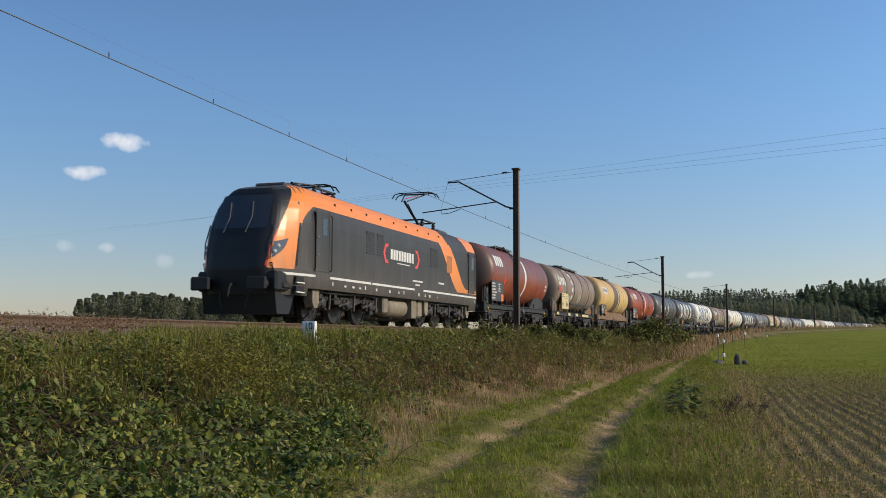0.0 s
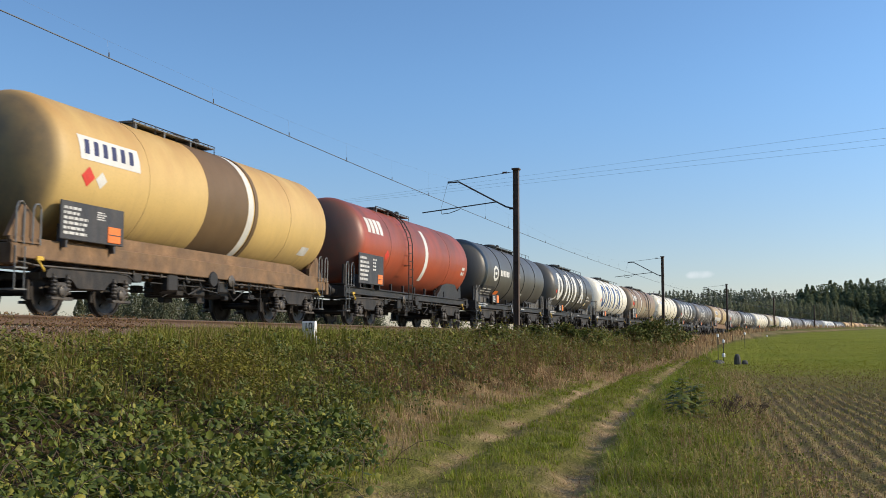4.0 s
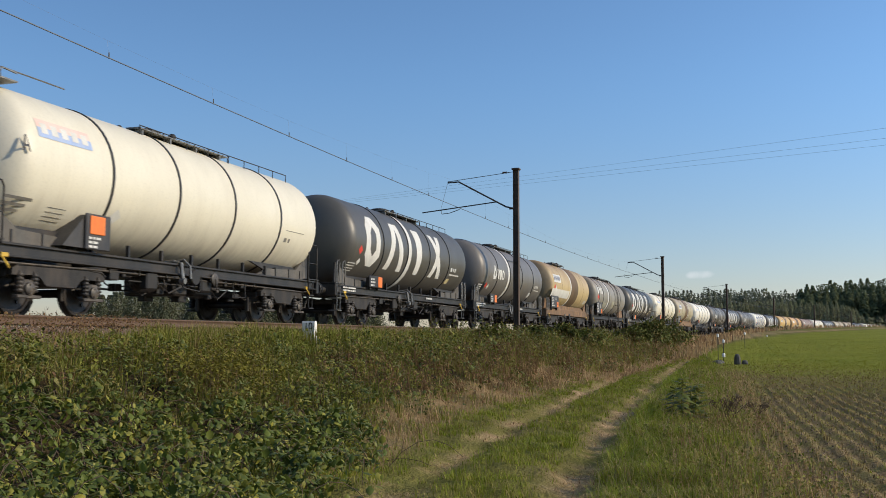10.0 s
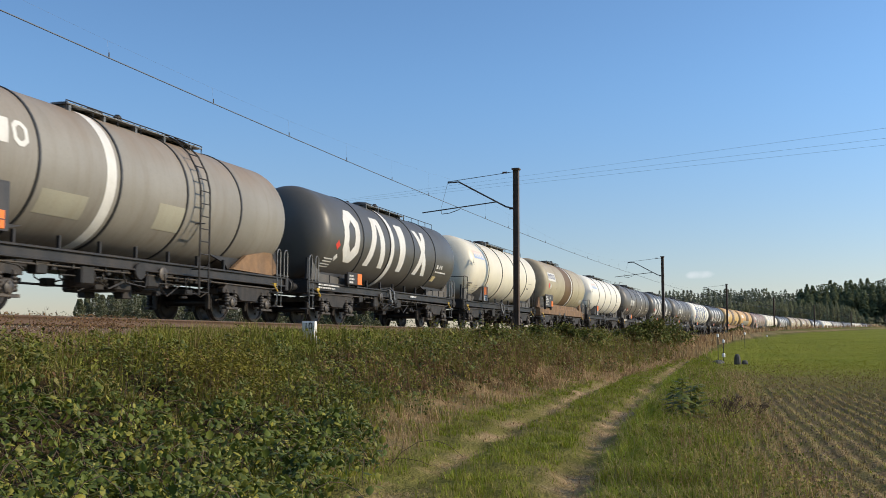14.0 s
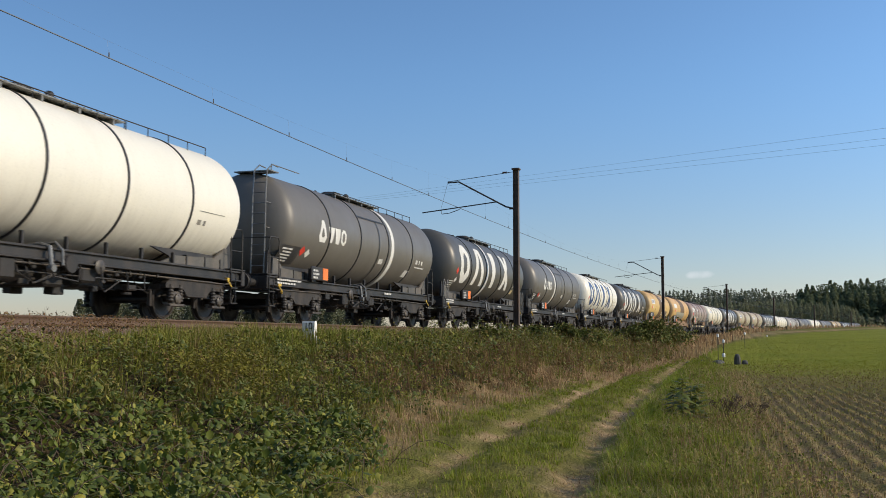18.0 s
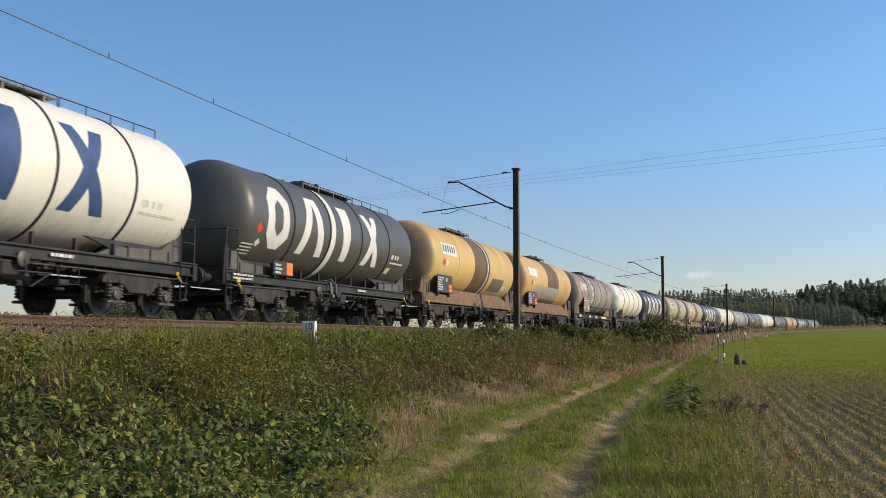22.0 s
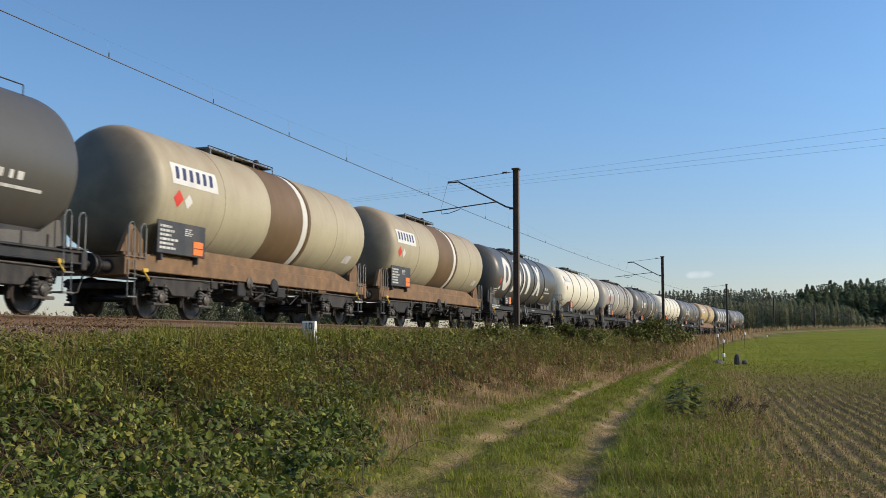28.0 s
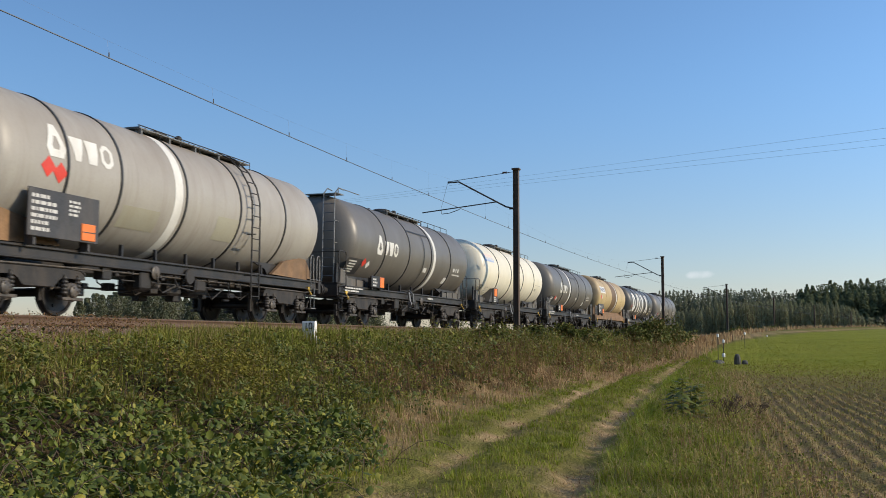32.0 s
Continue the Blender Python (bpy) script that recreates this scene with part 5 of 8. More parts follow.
        bx = part("sign_box", Build().box(1.36, 1.42, -3.5, -2.75, 1.28, 1.98, 0.02).prism([(-3.45, 1.3), (-4.1, 1.3), (-3.45, 1.95)], 0.9, 1.36).mesh("sign_box", M_BOARD), root, "black sign box on brackets")
        part("hazard_plate", Build().box(1.42, 1.44, -3.4, -2.95, 1.58, 1.94, 0.01).mesh("hazard_plate", M_ORANGE), bx, "orange hazard plate")
        part("marking", text_bars(i, 1.421, -3.42, -2.85, 1.3, 1.55, 3), bx)
        if "reddiamond" in opts:
            part_each("hazard_sticker", "st3", lambda: [diamond(-4.6, 0.02, 0.17)], M_RED, root, "red diamond sticker", 0.006)
        else:
            part_each("hazard_sticker", "st3a", lambda: [diamond(-2.48, -0.78, 0.17)], M_WHITE, root, "white diamond sticker", 0.03)
            part_each("hazard_sticker", "st3b", lambda: [diamond(-2.5, -1.14, 0.18)], M_RED, root, "red diamond sticker", 0.03)
        part("letter_mark", cached("lm", lambda: flank_patch([((-5.37, 0.08), (-5.32, 0.08), (-5.245, 0.38), (-5.285, 0.38)), ((-5.20, 0.08), (-5.15, 0.08), (-5.235, 0.38), (-5.245, 0.38)), rect(-5.32, -5.20, 0.16, 0.20)], M_BOARD, "letter_mark")), root)
    if kind in ("badge_dark", "badge_old"):
        y0 = -3.55 if kind == "badge_dark" else -5.0
        me = cached(("badge", kind), lambda: small_emblem(y0, -0.38 if kind == "badge_dark" else 0.10, 0.66, M_WHITE, 1.3))
        part("badge", me[0], root, "plain white badge shape")
        for one in me[1]:
            part("emblem_word", one, root, "plain white emblem block")
        if kind == "badge_dark":
            white_band(2.42 if "rearband" in opts else -0.72, 0.26)
            part_each("lagging_rib", "rib", lambda: [rect(1.12, 1.18, -1.6, 0.75), rect(-0.4, 2.0, 0.75, 0.81)], M_HOOP, root, "", 0.02)
            part_each("hazard_sticker", "st4", lambda: [diamond(-4.3, -0.75, 0.17)], M_RED, root, "red diamond sticker", 0.006)
            part_each("hazard_sticker", "st5", lambda: [diamond(-3.95, -0.8, 0.15)], M_WHITE, root, "white diamond sticker", 0.006)
            part("data_panel", cached("dp", lambda: flank_patch([rect(-5.6, -4.45, -1.25, -0.65)], M_BOARD, "data_panel")), root, "black data panel")
            part_each("marking", "dpm", lambda: [rect(-5.5 + 0.1 * (k % 2), -4.9, -1.18 + 0.1 * k, -1.13 + 0.1 * k) for k in range(5)], M_MARK, root, "", 0.01)
            part_each("paper_label", "pl2", lambda: [((4.0, -1.05), (4.45, -1.05), (4.55, -0.75), (4.1, -0.75)), rect(1.35, 1.7, -0.7, -0.52)], M_MARK, root, "pale pasted label", 0.006)
            part_each("marking", "mk5", lambda: [rect(4.9, 5.1, -0.45, -0.3), rect(5.25, 5.35, -0.45, -0.3), rect(5.5, 5.65, -0.45, -0.3), rect(4.9, 5.9, -0.6, -0.55)], M_MARK, root, "", 0.006)
            add_sill_plates(root, i)
        else:
            if "dashes" in opts:
                part_each("painted_band", "dash", lambda: [rect(-1.25, -0.9, -1.7 + 0.5 * k, -1.42 + 0.5 * k) for k in range(8)], M_WHITE, root, "white dashed band, half worn away", 0.006)
            else:
                white_band(-0.72, 0.30)
            part_each("hazard_sticker", "st6", lambda: [diamond(-4.95, -0.1, 0.2), diamond(-4.62, -0.17, 0.2)], M_RED, root, "red diamond stickers", 0.006)
            if "creamboard" in opts:
                tanb = "tanboard" in opts
                bd = add_board(root, i, -4.35, -2.45, 1.40, 2.40, M_TANBOARD if tanb else M_WOODBOARD, 1.46, False)
                part("sticker", Build().prism([(-2.95, 1.52), (-2.75, 1.72), (-2.95, 1.92), (-3.15, 1.72)], 1.501, 1.506).mesh("sticker", M_WHITE if tanb else M_BOARD), bd, "diamond sticker")
                for k, (ya, yb, za, zb) in enumerate(((-4.25, -3.75, 2.28, 2.33), (-4.25, -3.6, 2.15, 2.20), (-4.25, -3.95, 1.62, 1.80), (-3.3, -2.6, 2.18, 2.22), (-3.3, -2.75, 2.08, 2.12))):
                    part("marking", Build().box(1.501, 1.505, ya, yb, za, zb).mesh("marking", M_MARK if tanb else M_FAINT), bd)
                if tanb:
                    part("hazard_plate", Build().box(1.49, 1.52, -3.75, -3.35, 1.92, 2.16, 0.01).mesh("hazard_plate", M_ORANGE), bd, "orange hazard plate")
                    part("sticker", Build().prism([(-3.35, 1.50), (-3.15, 1.70), (-3.35, 1.90), (-3.55, 1.70)], 1.501, 1.507).mesh("sticker", M_RED), bd, "red diamond sticker")
                part("side_rail", cached("srail", lambda: Build().box(1.42, 1.5, -2.0, 5.6, 1.75, 1.84, 0.01).mesh("side_rail", M_FRAME)), root)
                for y0, y1 in ((-5.4, -4.7), (-2.1, -1.4), (0.2, 1.0), (2.4, 4.6)):
                    part("sill_plate", cached(("splate", y0), lambda: Build().box(1.262, 1.268, y0, y1, 1.04, 1.2).mesh("sill_plate", M_WOODBOARD)), root, "cream sill patch")
            else:
                add_board(root, i, -5.45, -3.5, 1.38, 2.25, None, 1.46)
            for e in (-1, 1):
                pts = [(e * (half - 2.9), 1.3), (e * (half - 0.5), 1.26), (e * (half - 0.5), 1.5), (e * (half - 0.9), 1.92), (e * (half - 2.2), 1.7)]
                part("saddle", cached(("saddle", round(half, 2), e), lambda: Build().prism(pts if e > 0 else pts[::-1], 1.06, 1.16).mesh("saddle", M_RUSTFRAME)), root, "rusty brown saddle plate")
            if "ladder" in opts:
                part("ladder", cached("ladder", ladder_mesh), root, "steel rung ladder", pose(0, 2.55, 0))
            for q in ((-2.6, -1.3, -1.0, -0.5), (1.0, 2.0, -0.9, -0.3)):
                part_each("touch_up", ("tu", q), lambda: [rect(*q)], M_GREYPATCH, root, "dull grey touch-up paint", 0.006)
    if kind == "plain_old":
        if "bare" in opts:
            part("emblem_panel", cached("wp", lambda: flank_patch([rect(-5.3, -3.4, 0.15, 0.62)], M_WHITE, "emblem_panel")), root, "white painted-over panel")
            part("spill_stain", cached("sp2", lambda: flank_patch([rect(-0.9, 2.0, -0.35, 1.9)], M_SPILL, "spill_stain")), root, "brown spill stain")
            part_each("touch_up", "tu2", lambda: [rect(-3.6, 2.3, -1.05, -0.3)], M_GREYPATCH, root, "grey touch-up paint", 0.009)
            part_each("touch_up", "tu3", lambda: [rect(-1.6, 2.5, -1.5, -1.1)], M_DARKPATCH, root, "dark touch-up paint", 0.011)
        else:
            wide = cached("spill", lambda: Build().lathe([(-0.30, TANK_R), (-0.30, TANK_R + 0.004), (1.60, TANK_R + 0.004), (1.60, TANK_R)], 56, "y", (0, 0, TANK_C), True).mesh("spill_stain", M_SPILL, 30))
            tan = "lowwhite" in opts
            part("spill_stain", wide, root, "broad brown spill stain round the tank", pose(0, 0.7 if tan else 0, 0))
            white_band(0.0 if tan else 1.75, 0.26)
            part("hoop", hoop_mesh(0.16, 0.02, M_SPILL), root, "brown stained hoop", pose(0, 0.26 if tan else 2.02, 0))
            part("emblem_panel", cached("mp", lambda: flank_patch([rect(-4.85, -2.95, 0.12, 0.62)], M_WHITE, "emblem_panel")), root, "white owner's panel")
            part_each("emblem_word", "mpb", lambda: [((-4.72 + k * 0.28, 0.24), (-4.58 + k * 0.28, 0.24), (-4.53 + k * 0.28, 0.54), (-4.67 + k * 0.28, 0.54)) for k in range(6)], M_NAVY, root, "navy blocks on the panel", 0.010)
            part_each("paper_label", "pl3", lambda: [((4.95, -1.0), (5.45, -1.0), (5.5, -0.72), (5.05, -0.72))], M_MARK, root, "pale pasted label", 0.006)
            if "greypatch" in opts:
                part_each("touch_up", "gp", lambda: [rect(2.75, 4.85, -1.15, -0.45)], M_DARKPATCH, root, "dark olive touch-up paint", 0.009)
            if "lowwhite" in opts:
                part_each("touch_up", "lw", lambda: [rect(-5.2, -0.4, -0.80, -0.28)], M_WHITE, root, "white touch-up stripe", 0.008)
        add_board(root, i, -5.25, -3.35, 1.42, 2.15, None, 1.36)
        part_each("hazard_sticker", "st7", lambda: [diamond(-4.6, -0.2, 0.2)], M_RED, root, "red diamond sticker", 0.006)
        part_each("hazard_sticker", "st8", lambda: [diamond(-4.2, -0.22, 0.17)], M_WHITE, root, "white diamond sticker", 0.006)
    if kind == "red":
        part_each("emblem_word", "rb", lambda: [((-4.6 + k * 0.36, 0.30), (-4.36 + k * 0.36, 0.30), (-4.30 + k * 0.36, 0.85), (-4.6 + k * 0.36, 0.85)) for k in range(4)], M_WHITE, root, "plain white emblem blocks", 0.006)
        part("ladder", cached("ladder", ladder_mesh), root, "steel rung ladder", pose(0, -1.0, 0))
        for k, q in enumerate(((5.75, 6.15, -0.30, -0.18), (5.75, 5.92, -0.52, -0.38), (5.98, 6.12, -0.52, -0.38))):
            part_each("marking", ("rear_mark", k), lambda: [rect(*q)], M_MARK, root, "", 0.006)
        part_each("painted_band", "rarc", lambda: [rect(1.0, 1.32, -1.1, 1.0)], M_WHITE, root, "white painted arc", 0.006)
        add_board(root, i, -5.35, -3.25, 1.35, 2.35, None, 1.42)
        part("saddle", cached("rsad", lambda: Build().prism([(2.6, 1.2), (5.6, 1.2), (5.6, 1.55), (4.9, 2.0), (3.4, 1.75)], 1.05, 1.16).mesh("saddle", M_FRAME)), root)
        part_each("hazard_sticker", "st9", lambda: [diamond(-2.9, -0.35, 0.2)], M_RED, root, "red diamond sticker", 0.006)
    if kind == "ring":
        part("badge", cached("ringb", lambda: flank_patch(octagon_ring(-3.85, -3.05, -0.45, 0.27, 0.13) + [rect(-3.62, -3.28, -0.15, -0.03)], M_WHITE, "badge")), root, "plain white ring badge")
        part_each("emblem_word", "ringw", lambda: [rect(-2.65 + k * 0.28, -2.46 + k * 0.28, -0.16, 0.12 + 0.0 * k) for k in range(6)], M_WHITE, root, "plain white emblem blocks", 0.006)
        part_each("painted_band", "rband", lambda: [((0.85, -0.95), (1.05, -0.95), (1.1, 0.35), (0.8, 0.35))], M_WHITE, root, "short white painted stroke", 0.006)
        part("data_panel", cached("rdp", lambda: flank_patch([rect(-5.2, -3.0, -1.35, -0.75)], M_BOARD, "data_panel")), root, "black data panel")
        part_each("marking", "rdpm", lambda: [rect(-5.1 + 0.12 * k, -4.3, -1.24 + 0.15 * k, -1.19 + 0.15 * k) for k in range(3)] + [rect(-4.1, -3.15 - 0.15 * k, -1.24 + 0.15 * k, -1.19 + 0.15 * k) for k in range(3)], M_MARK, root, "", 0.01)
        part("hazard_plate", cached("rhp", lambda: flank_patch([rect(-2.75, -2.1, -1.2, -0.95)], M_ORANGE, "hazard_plate", 0.012)), root, "orange hazard plate")
        part_each("paper_label", "pl4", lambda: [((1.9, -1.15), (2.35, -1.15), (2.45, -0.9), (2.0, -0.9))], M_MARK, root, "pale pasted label", 0.006)
        add_sill_plates(root, i)
    # the running gear stands a little behind the middle; the flank's marks sit wagon by wagon
    for ob in root.children:
        kind_of = ob.name.split(".")[0]
        if kind_of in GEAR:
            ob.matrix_basis = pose(0, 0.58, 0) @ ob.matrix_basis
        elif kind_of not in ("tank", "bogie"):
            ob.matrix_basis = pose(0, MARK_SHIFT.get(i, 0.25 if kind == "plain_old" else 0.0), 0) @ ob.matrix_basis
        if kind == "plain_old" and kind_of not in GEAR + ("bogie", "data_board"):
            ob.matrix_basis = pose(0, 0, 0.09) @ ob.matrix_basis      # these tanks sit higher on their deep frames
    return root, front, rear, half - 1.95


def add_sill_plates(root, i):
    """White-lettered sill, hazard box and yellow tie-down hook on the frame."""
    bx = part("sign_box", cached("signbox", lambda: Build().box(1.34, 1.40, -3.85, -2.75, 1.26, 1.66, 0.02).box(1.2, 1.34, -3.7, -3.62, 1.2, 1.6).box(1.2, 1.34, -2.98, -2.9, 1.2, 1.6).mesh("sign_box", M_FRAME)), root, "sign box on the sill")
    part("hazard_plate", cached("sbh", lambda: Build().box(1.401, 1.412, -3.12, -2.77, 1.29, 1.64, 0.005).mesh("hazard_plate", M_ORANGE)), bx, "orange hazard plate")
    part("marking", cached("sbm", lambda: text_bars(3, 1.401, -3.75, -3.2, 1.29, 1.6, 3)), bx)
    part("marking", cached(("sill", i % 3), lambda: text_bars(i % 3, 1.262, -5.7, -4.1, 1.04, 1.22, 2, 0.95)), root)
    part("marking", cached(("sill2", i % 3), lambda: text_bars(9 + i % 3, 1.262, 2.2, 3.2, 1.06, 1.18, 1)), root)


M_BLUE2 = plain("pale_blue_bar", (0.34, 0.44, 0.66), 0.5, 0, 0.1, 5, (0.5, 0.5, 0.45), 0.3, 0)
M_PINK = plain("faded_red_bar", (0.76, 0.55, 0.47), 0.5, 0, 0.1, 5, (0.6, 0.5, 0.45), 0.3, 0)
M_FAINT = plain("faded_black_stencil", (0.16, 0.15, 0.13), 0.6, 0, 0.1, 5, (0.4, 0.37, 0.3), 0.4, 0)
M_NAVY = plain("navy_lettering", (0.03, 0.035, 0.10), 0.5, 0, 0.1, 5, None, 0, 0)

DARK = "graphite grey tank wagon with hoops and tall white emblem shapes"
PALE = "cream white tank wagon with hoops and tall blue emblem shapes"
PLAINW = "cream white tank wagon with black hoops and faded emblem bar"
SLATE = "dark grey tank wagon with white band and small white badge"
TRAIN = [
    ("red", "redbrown", "red-brown tank wagon with brown dusty crown and ladder", ()),
    ("badge_old", "rustgrey", "rust-streaked grey tank wagon with cream data board", ("creamboard", "dashes")),
    ("plain_old", "yellow", "yellow cream tank wagon with brown spill band on rusty frame", ()),
    ("red", "vermilion", "orange-red tank wagon with ladder and black data board", ()),
    ("ring", "graphite", "graphite grey tank wagon with white ring badge", ()),
    ("emblem", "graphite", DARK, ()),
    ("emblem", "white", PALE, ("blue", "gate")),
    ("badge_old", "browngrey", "dirty brown-grey tank wagon with ladder and black data board", ("ladder",)),
    ("panel", "cream", PLAINW, ("endladder",)),
    ("emblem", "graphite", DARK, ()),
    ("badge_dark", "dustslate", SLATE, ()),
    ("plain_old", "tan", "tan tank wagon with brown spill band and white stripe low down", ("lowwhite",)),
    ("badge_old", "dustgrey", "dusty grey tank wagon with brown crown and ladder", ("ladder",)),
    ("emblem", "graphite", DARK, ()),
    ("panel", "cream", PLAINW, ()),
    ("plain_old", "sage", "sage cream tank wagon with rust-brown spill band", ()),
    ("panel", "white", PLAINW, ()),
    ("badge_dark", "slate", SLATE, ("gate", "endladder", "rearband")),
    ("emblem", "graphite", DARK, ()),
    ("badge_dark", "slate", SLATE, ("gate",)),
    ("emblem", "white", PALE, ("blue", "gate")),
    ("emblem", "graphite", DARK, ("gate",)),
    ("plain_old", "yellow", "yellow tank wagon with dark brown spill band on rusty frame", ("greypatch",)),
    ("plain_old", "amber", "amber tank wagon with grey and brown touch-up patches", ("bare",)),
    ("badge_old", "rustred", "rust-brown streaked tank wagon with dirty tan data board", ("creamboard", "tanboard", "dashes")),
    ("panel", "cream", PLAINW, ()),
    ("emblem", "graphite", DARK, ()),
    ("plain_old", "sage", "sage cream tank wagon with dark brown spill band", ()),
    ("plain_old", "sage", "sage cream tank wagon with rust-brown spill band", ()),
    ("emblem", "graphite", DARK, ()),
    ("panel", "cream", PLAINW, ("reddiamond",)),
    ("badge_old", "lightgrey", "light grey tank wagon with ladder and black data board", ("ladder",)),
    ("badge_dark", "slate", SLATE, ("gate", "endladder", "rearband")),
    ("panel", "cream", PLAINW, ()),
    ("badge_dark", "slate", SLATE, ()),
    ("plain_old", "tan", "tan tank wagon with brown spill band on rusty frame", ()),
    ("emblem", "graphite", DARK, ()),
    ("badge_dark", "slate", SLATE, ()),
]
WAGONS = [build_wagon(i + 1, *spec) for i, spec in enumerate(TRAIN)]

# ---------------------------------------------------------------- the engine
def loco_paint(name, colour, rough=0.35, var=0.08, dust=(0.16, 0.13, 0.10), amount=0.25):
    m = tank_paint(name, colour, rough, None, 0, amount, dust, 0.5, var)
    return m


M_LGREY = loco_paint("anthracite_loco_paint", (0.034, 0.032, 0.029), 0.5)
M_LORANGE = loco_paint("orange_loco_paint", (0.80, 0.245, 0.035), 0.32, 0.05, (0.5, 0.18, 0.05), 0.15)
M_LBLACK = plain("black_cab_mask", (0.005, 0.005, 0.005), 0.5, 0, 0.15, 3, (0.016, 0.014, 0.012), 0.3, 0.03)
M_LROOF = plain("dusty_roof_grey", (0.06, 0.058, 0.055), 0.6, 0, 0.2, 3, (0.14, 0.11, 0.08), 0.4)
M_GLASS = plain("tinted_windscreen", (0.028, 0.032, 0.038), 0.06, 0, 0.1, 2, None, 0, 0)
M_LAMP = plain("lamp_lens", (0.55, 0.55, 0.52), 0.15, 0.3, 0.1, 9, None, 0, 0)
M_TANBOX = plain("dusty_tan_equipment", (0.24, 0.20, 0.14), 0.7, 0, 0.25, 4, (0.10, 0.08, 0.06), 0.6)
M_BRED = plain("emblem_red", (0.70, 0.07, 0.06), 0.5, 0, 0.08, 5, None, 0, 0)
M_SEAM = plain("panel_gap", (0.012, 0.012, 0.012), 0.8, 0, 0.1, 5, None, 0, 0)
M_RAILRED = plain("red_insulated_bar", (0.45, 0.06, 0.04), 0.5, 0, 0.1, 5)
NOSE, TAIL_END = -9.25, 9.62
M_GLASS.node_tree.nodes["Principled BSDF"].inputs["IOR"].default_value = 1.7
M_HEADGLASS = plain("smoked_lamp_glass", (0.075, 0.08, 0.085), 0.12, 0, 0.1, 6, None, 0, 0)
M_VENT = plain("dark_louvre_paint", (0.024, 0.024, 0.024), 0.6)
M_REDLINE = plain("red_trim_line", (0.55, 0.05, 0.03), 0.5, 0, 0.1, 5, None, 0, 0)


def loco_front(z):
    """How far the front face leans back at height z."""
    return float(np.interp(z, [0.7, 1.5, 1.9, 2.4, 3.0, 3.5, 3.85, 4.05, 4.15], [0.10, 0.0, 0.06, 0.17, 0.40, 0.66, 0.86, 1.0, 1.6]))


def loco_half(z):
    return float(np.interp(z, [0.7, 1.2, 2.9, 3.25, 3.5, 3.75, 3.95, 4.08, 4.15], [1.40, 1.49, 1.49, 1.46, 1.39, 1.27, 1.07, 0.76, 0.0]))


def loco_point(d, z, side, lift=0.0):
    """Body skin at d metres behind the front face, height z."""
    k = min(d / 1.15, 1)
    f = float(np.interp(d, [0, 0.05, 0.12, 0.2, 0.3, 0.52, 1.0, 1.6, 2.2], [0.42, 0.55, 0.63, 0.69, 0.735, 0.80, 0.90, 0.97, 1.0]))
    lean = loco_front(z)
    y = NOSE + lean + d * (1 - lean / 3.0) if d < 3.0 else NOSE + d
    x = loco_half(z) * f * (1 - 0.13 * min(1, max(0, (z - 2.6) / 1.2)) * max(0, 1 - d / 1.3))
    nx, ny = (0.35 + 0.65 * k, -(1 - k))
    droop = 0.20 * max(0, (z - 3.3) / 0.85) * max(0, 1 - d / 1.6) ** 1.5
    return (side * (x + lift * nx), y + lift * ny, z - droop)


def loco_skin(lift=0.0):
    """All skin cells sorted by livery: name -> Build."""
    out = {}
    length = TAIL_END - NOSE
    ds = [0, 0.05, 0.12, 0.2, 0.25, 0.3, 0.35, 0.4, 0.45, 0.5, 0.55, 0.6, 0.65, 0.7, 0.75, 0.8, 0.85, 0.9, 0.95, 1.0, 1.05, 1.1, 1.15] + [1.15 + 0.05 * k for k in range(1, 47)]
    p = ds[-1] + 0.5
    while p < 13.9:
        ds.append(p)
        p += 0.5
    ds += list(np.arange(13.9, length - 0.3, 0.06)) + [length - 0.3, length - 0.12, length]
    zs = [0.78, 1.0, 1.2, 1.33, 1.41, 1.5] + [1.5 + 0.045 * k for k in range(1, 39)] + [3.26, 3.30, 3.34, 3.38, 3.42, 3.5, 3.6, 3.7, 3.8, 3.88, 3.95, 4.02, 4.08, 4.12, 4.15]
    for side in (-1, 1):
        for i in range(len(ds) - 1):
            for j in range(len(zs) - 1):
                d, z = (ds[i] + ds[i + 1]) / 2, (zs[j] + zs[j + 1]) / 2
                y = NOSE + d
                if z < 1.0 and 1.7 < d < length - 1.3:
                    continue
                name = "body_side"
                if z < 1.5:
                    name = "skirt" if d > 0.3 else "cab_mask"
                elif d < 0.15 and z < 4.02:
                    name = "cab_mask"
                elif z > 4.02:
                    name = "roof"
                q = []
                for a, b in ((i, j), (i + 1, j), (i + 1, j + 1), (i, j + 1)):
                    pt = loco_point(ds[a], zs[b], side)
                    if ds[a] >= length - 0.31:
                        k = (ds[a] - (length - 0.3)) / 0.3
                        pt = (pt[0] * (1 - 0.10 * k * k), pt[1], pt[2])
                    q.append(pt)
                out.setdefault(name, Build()).add(q, [(0, 1, 2, 3)])
    # closing faces at both ends
    for z0, z1 in zip(zs[:-1], zs[1:]):
        a, b, c, e = loco_point(0, z0, 1), loco_point(0, z0, -1), loco_point(0, z1, -1), loco_point(0, z1, 1)
        out["cab_mask"].add([a, b, c, e], [(0, 1, 2, 3)])
        h0, h1 = loco_half(z0) * 0.9, loco_half(z1) * 0.9
        out["body_side"].add([(h0, TAIL_END, z0), (-h0, TAIL_END, z0), (-h1, TAIL_END, z1), (h1, TAIL_END, z1)], [(0, 1, 2, 3)])
    return out


def mask_edge(z):
    """Where the black front ends and the orange begins, metres behind the front face."""
    k = min(1, max(0, (z - 1.5) / 2.4))
    return 0.13 + 0.12 * k + 0.62 * k ** 2.2


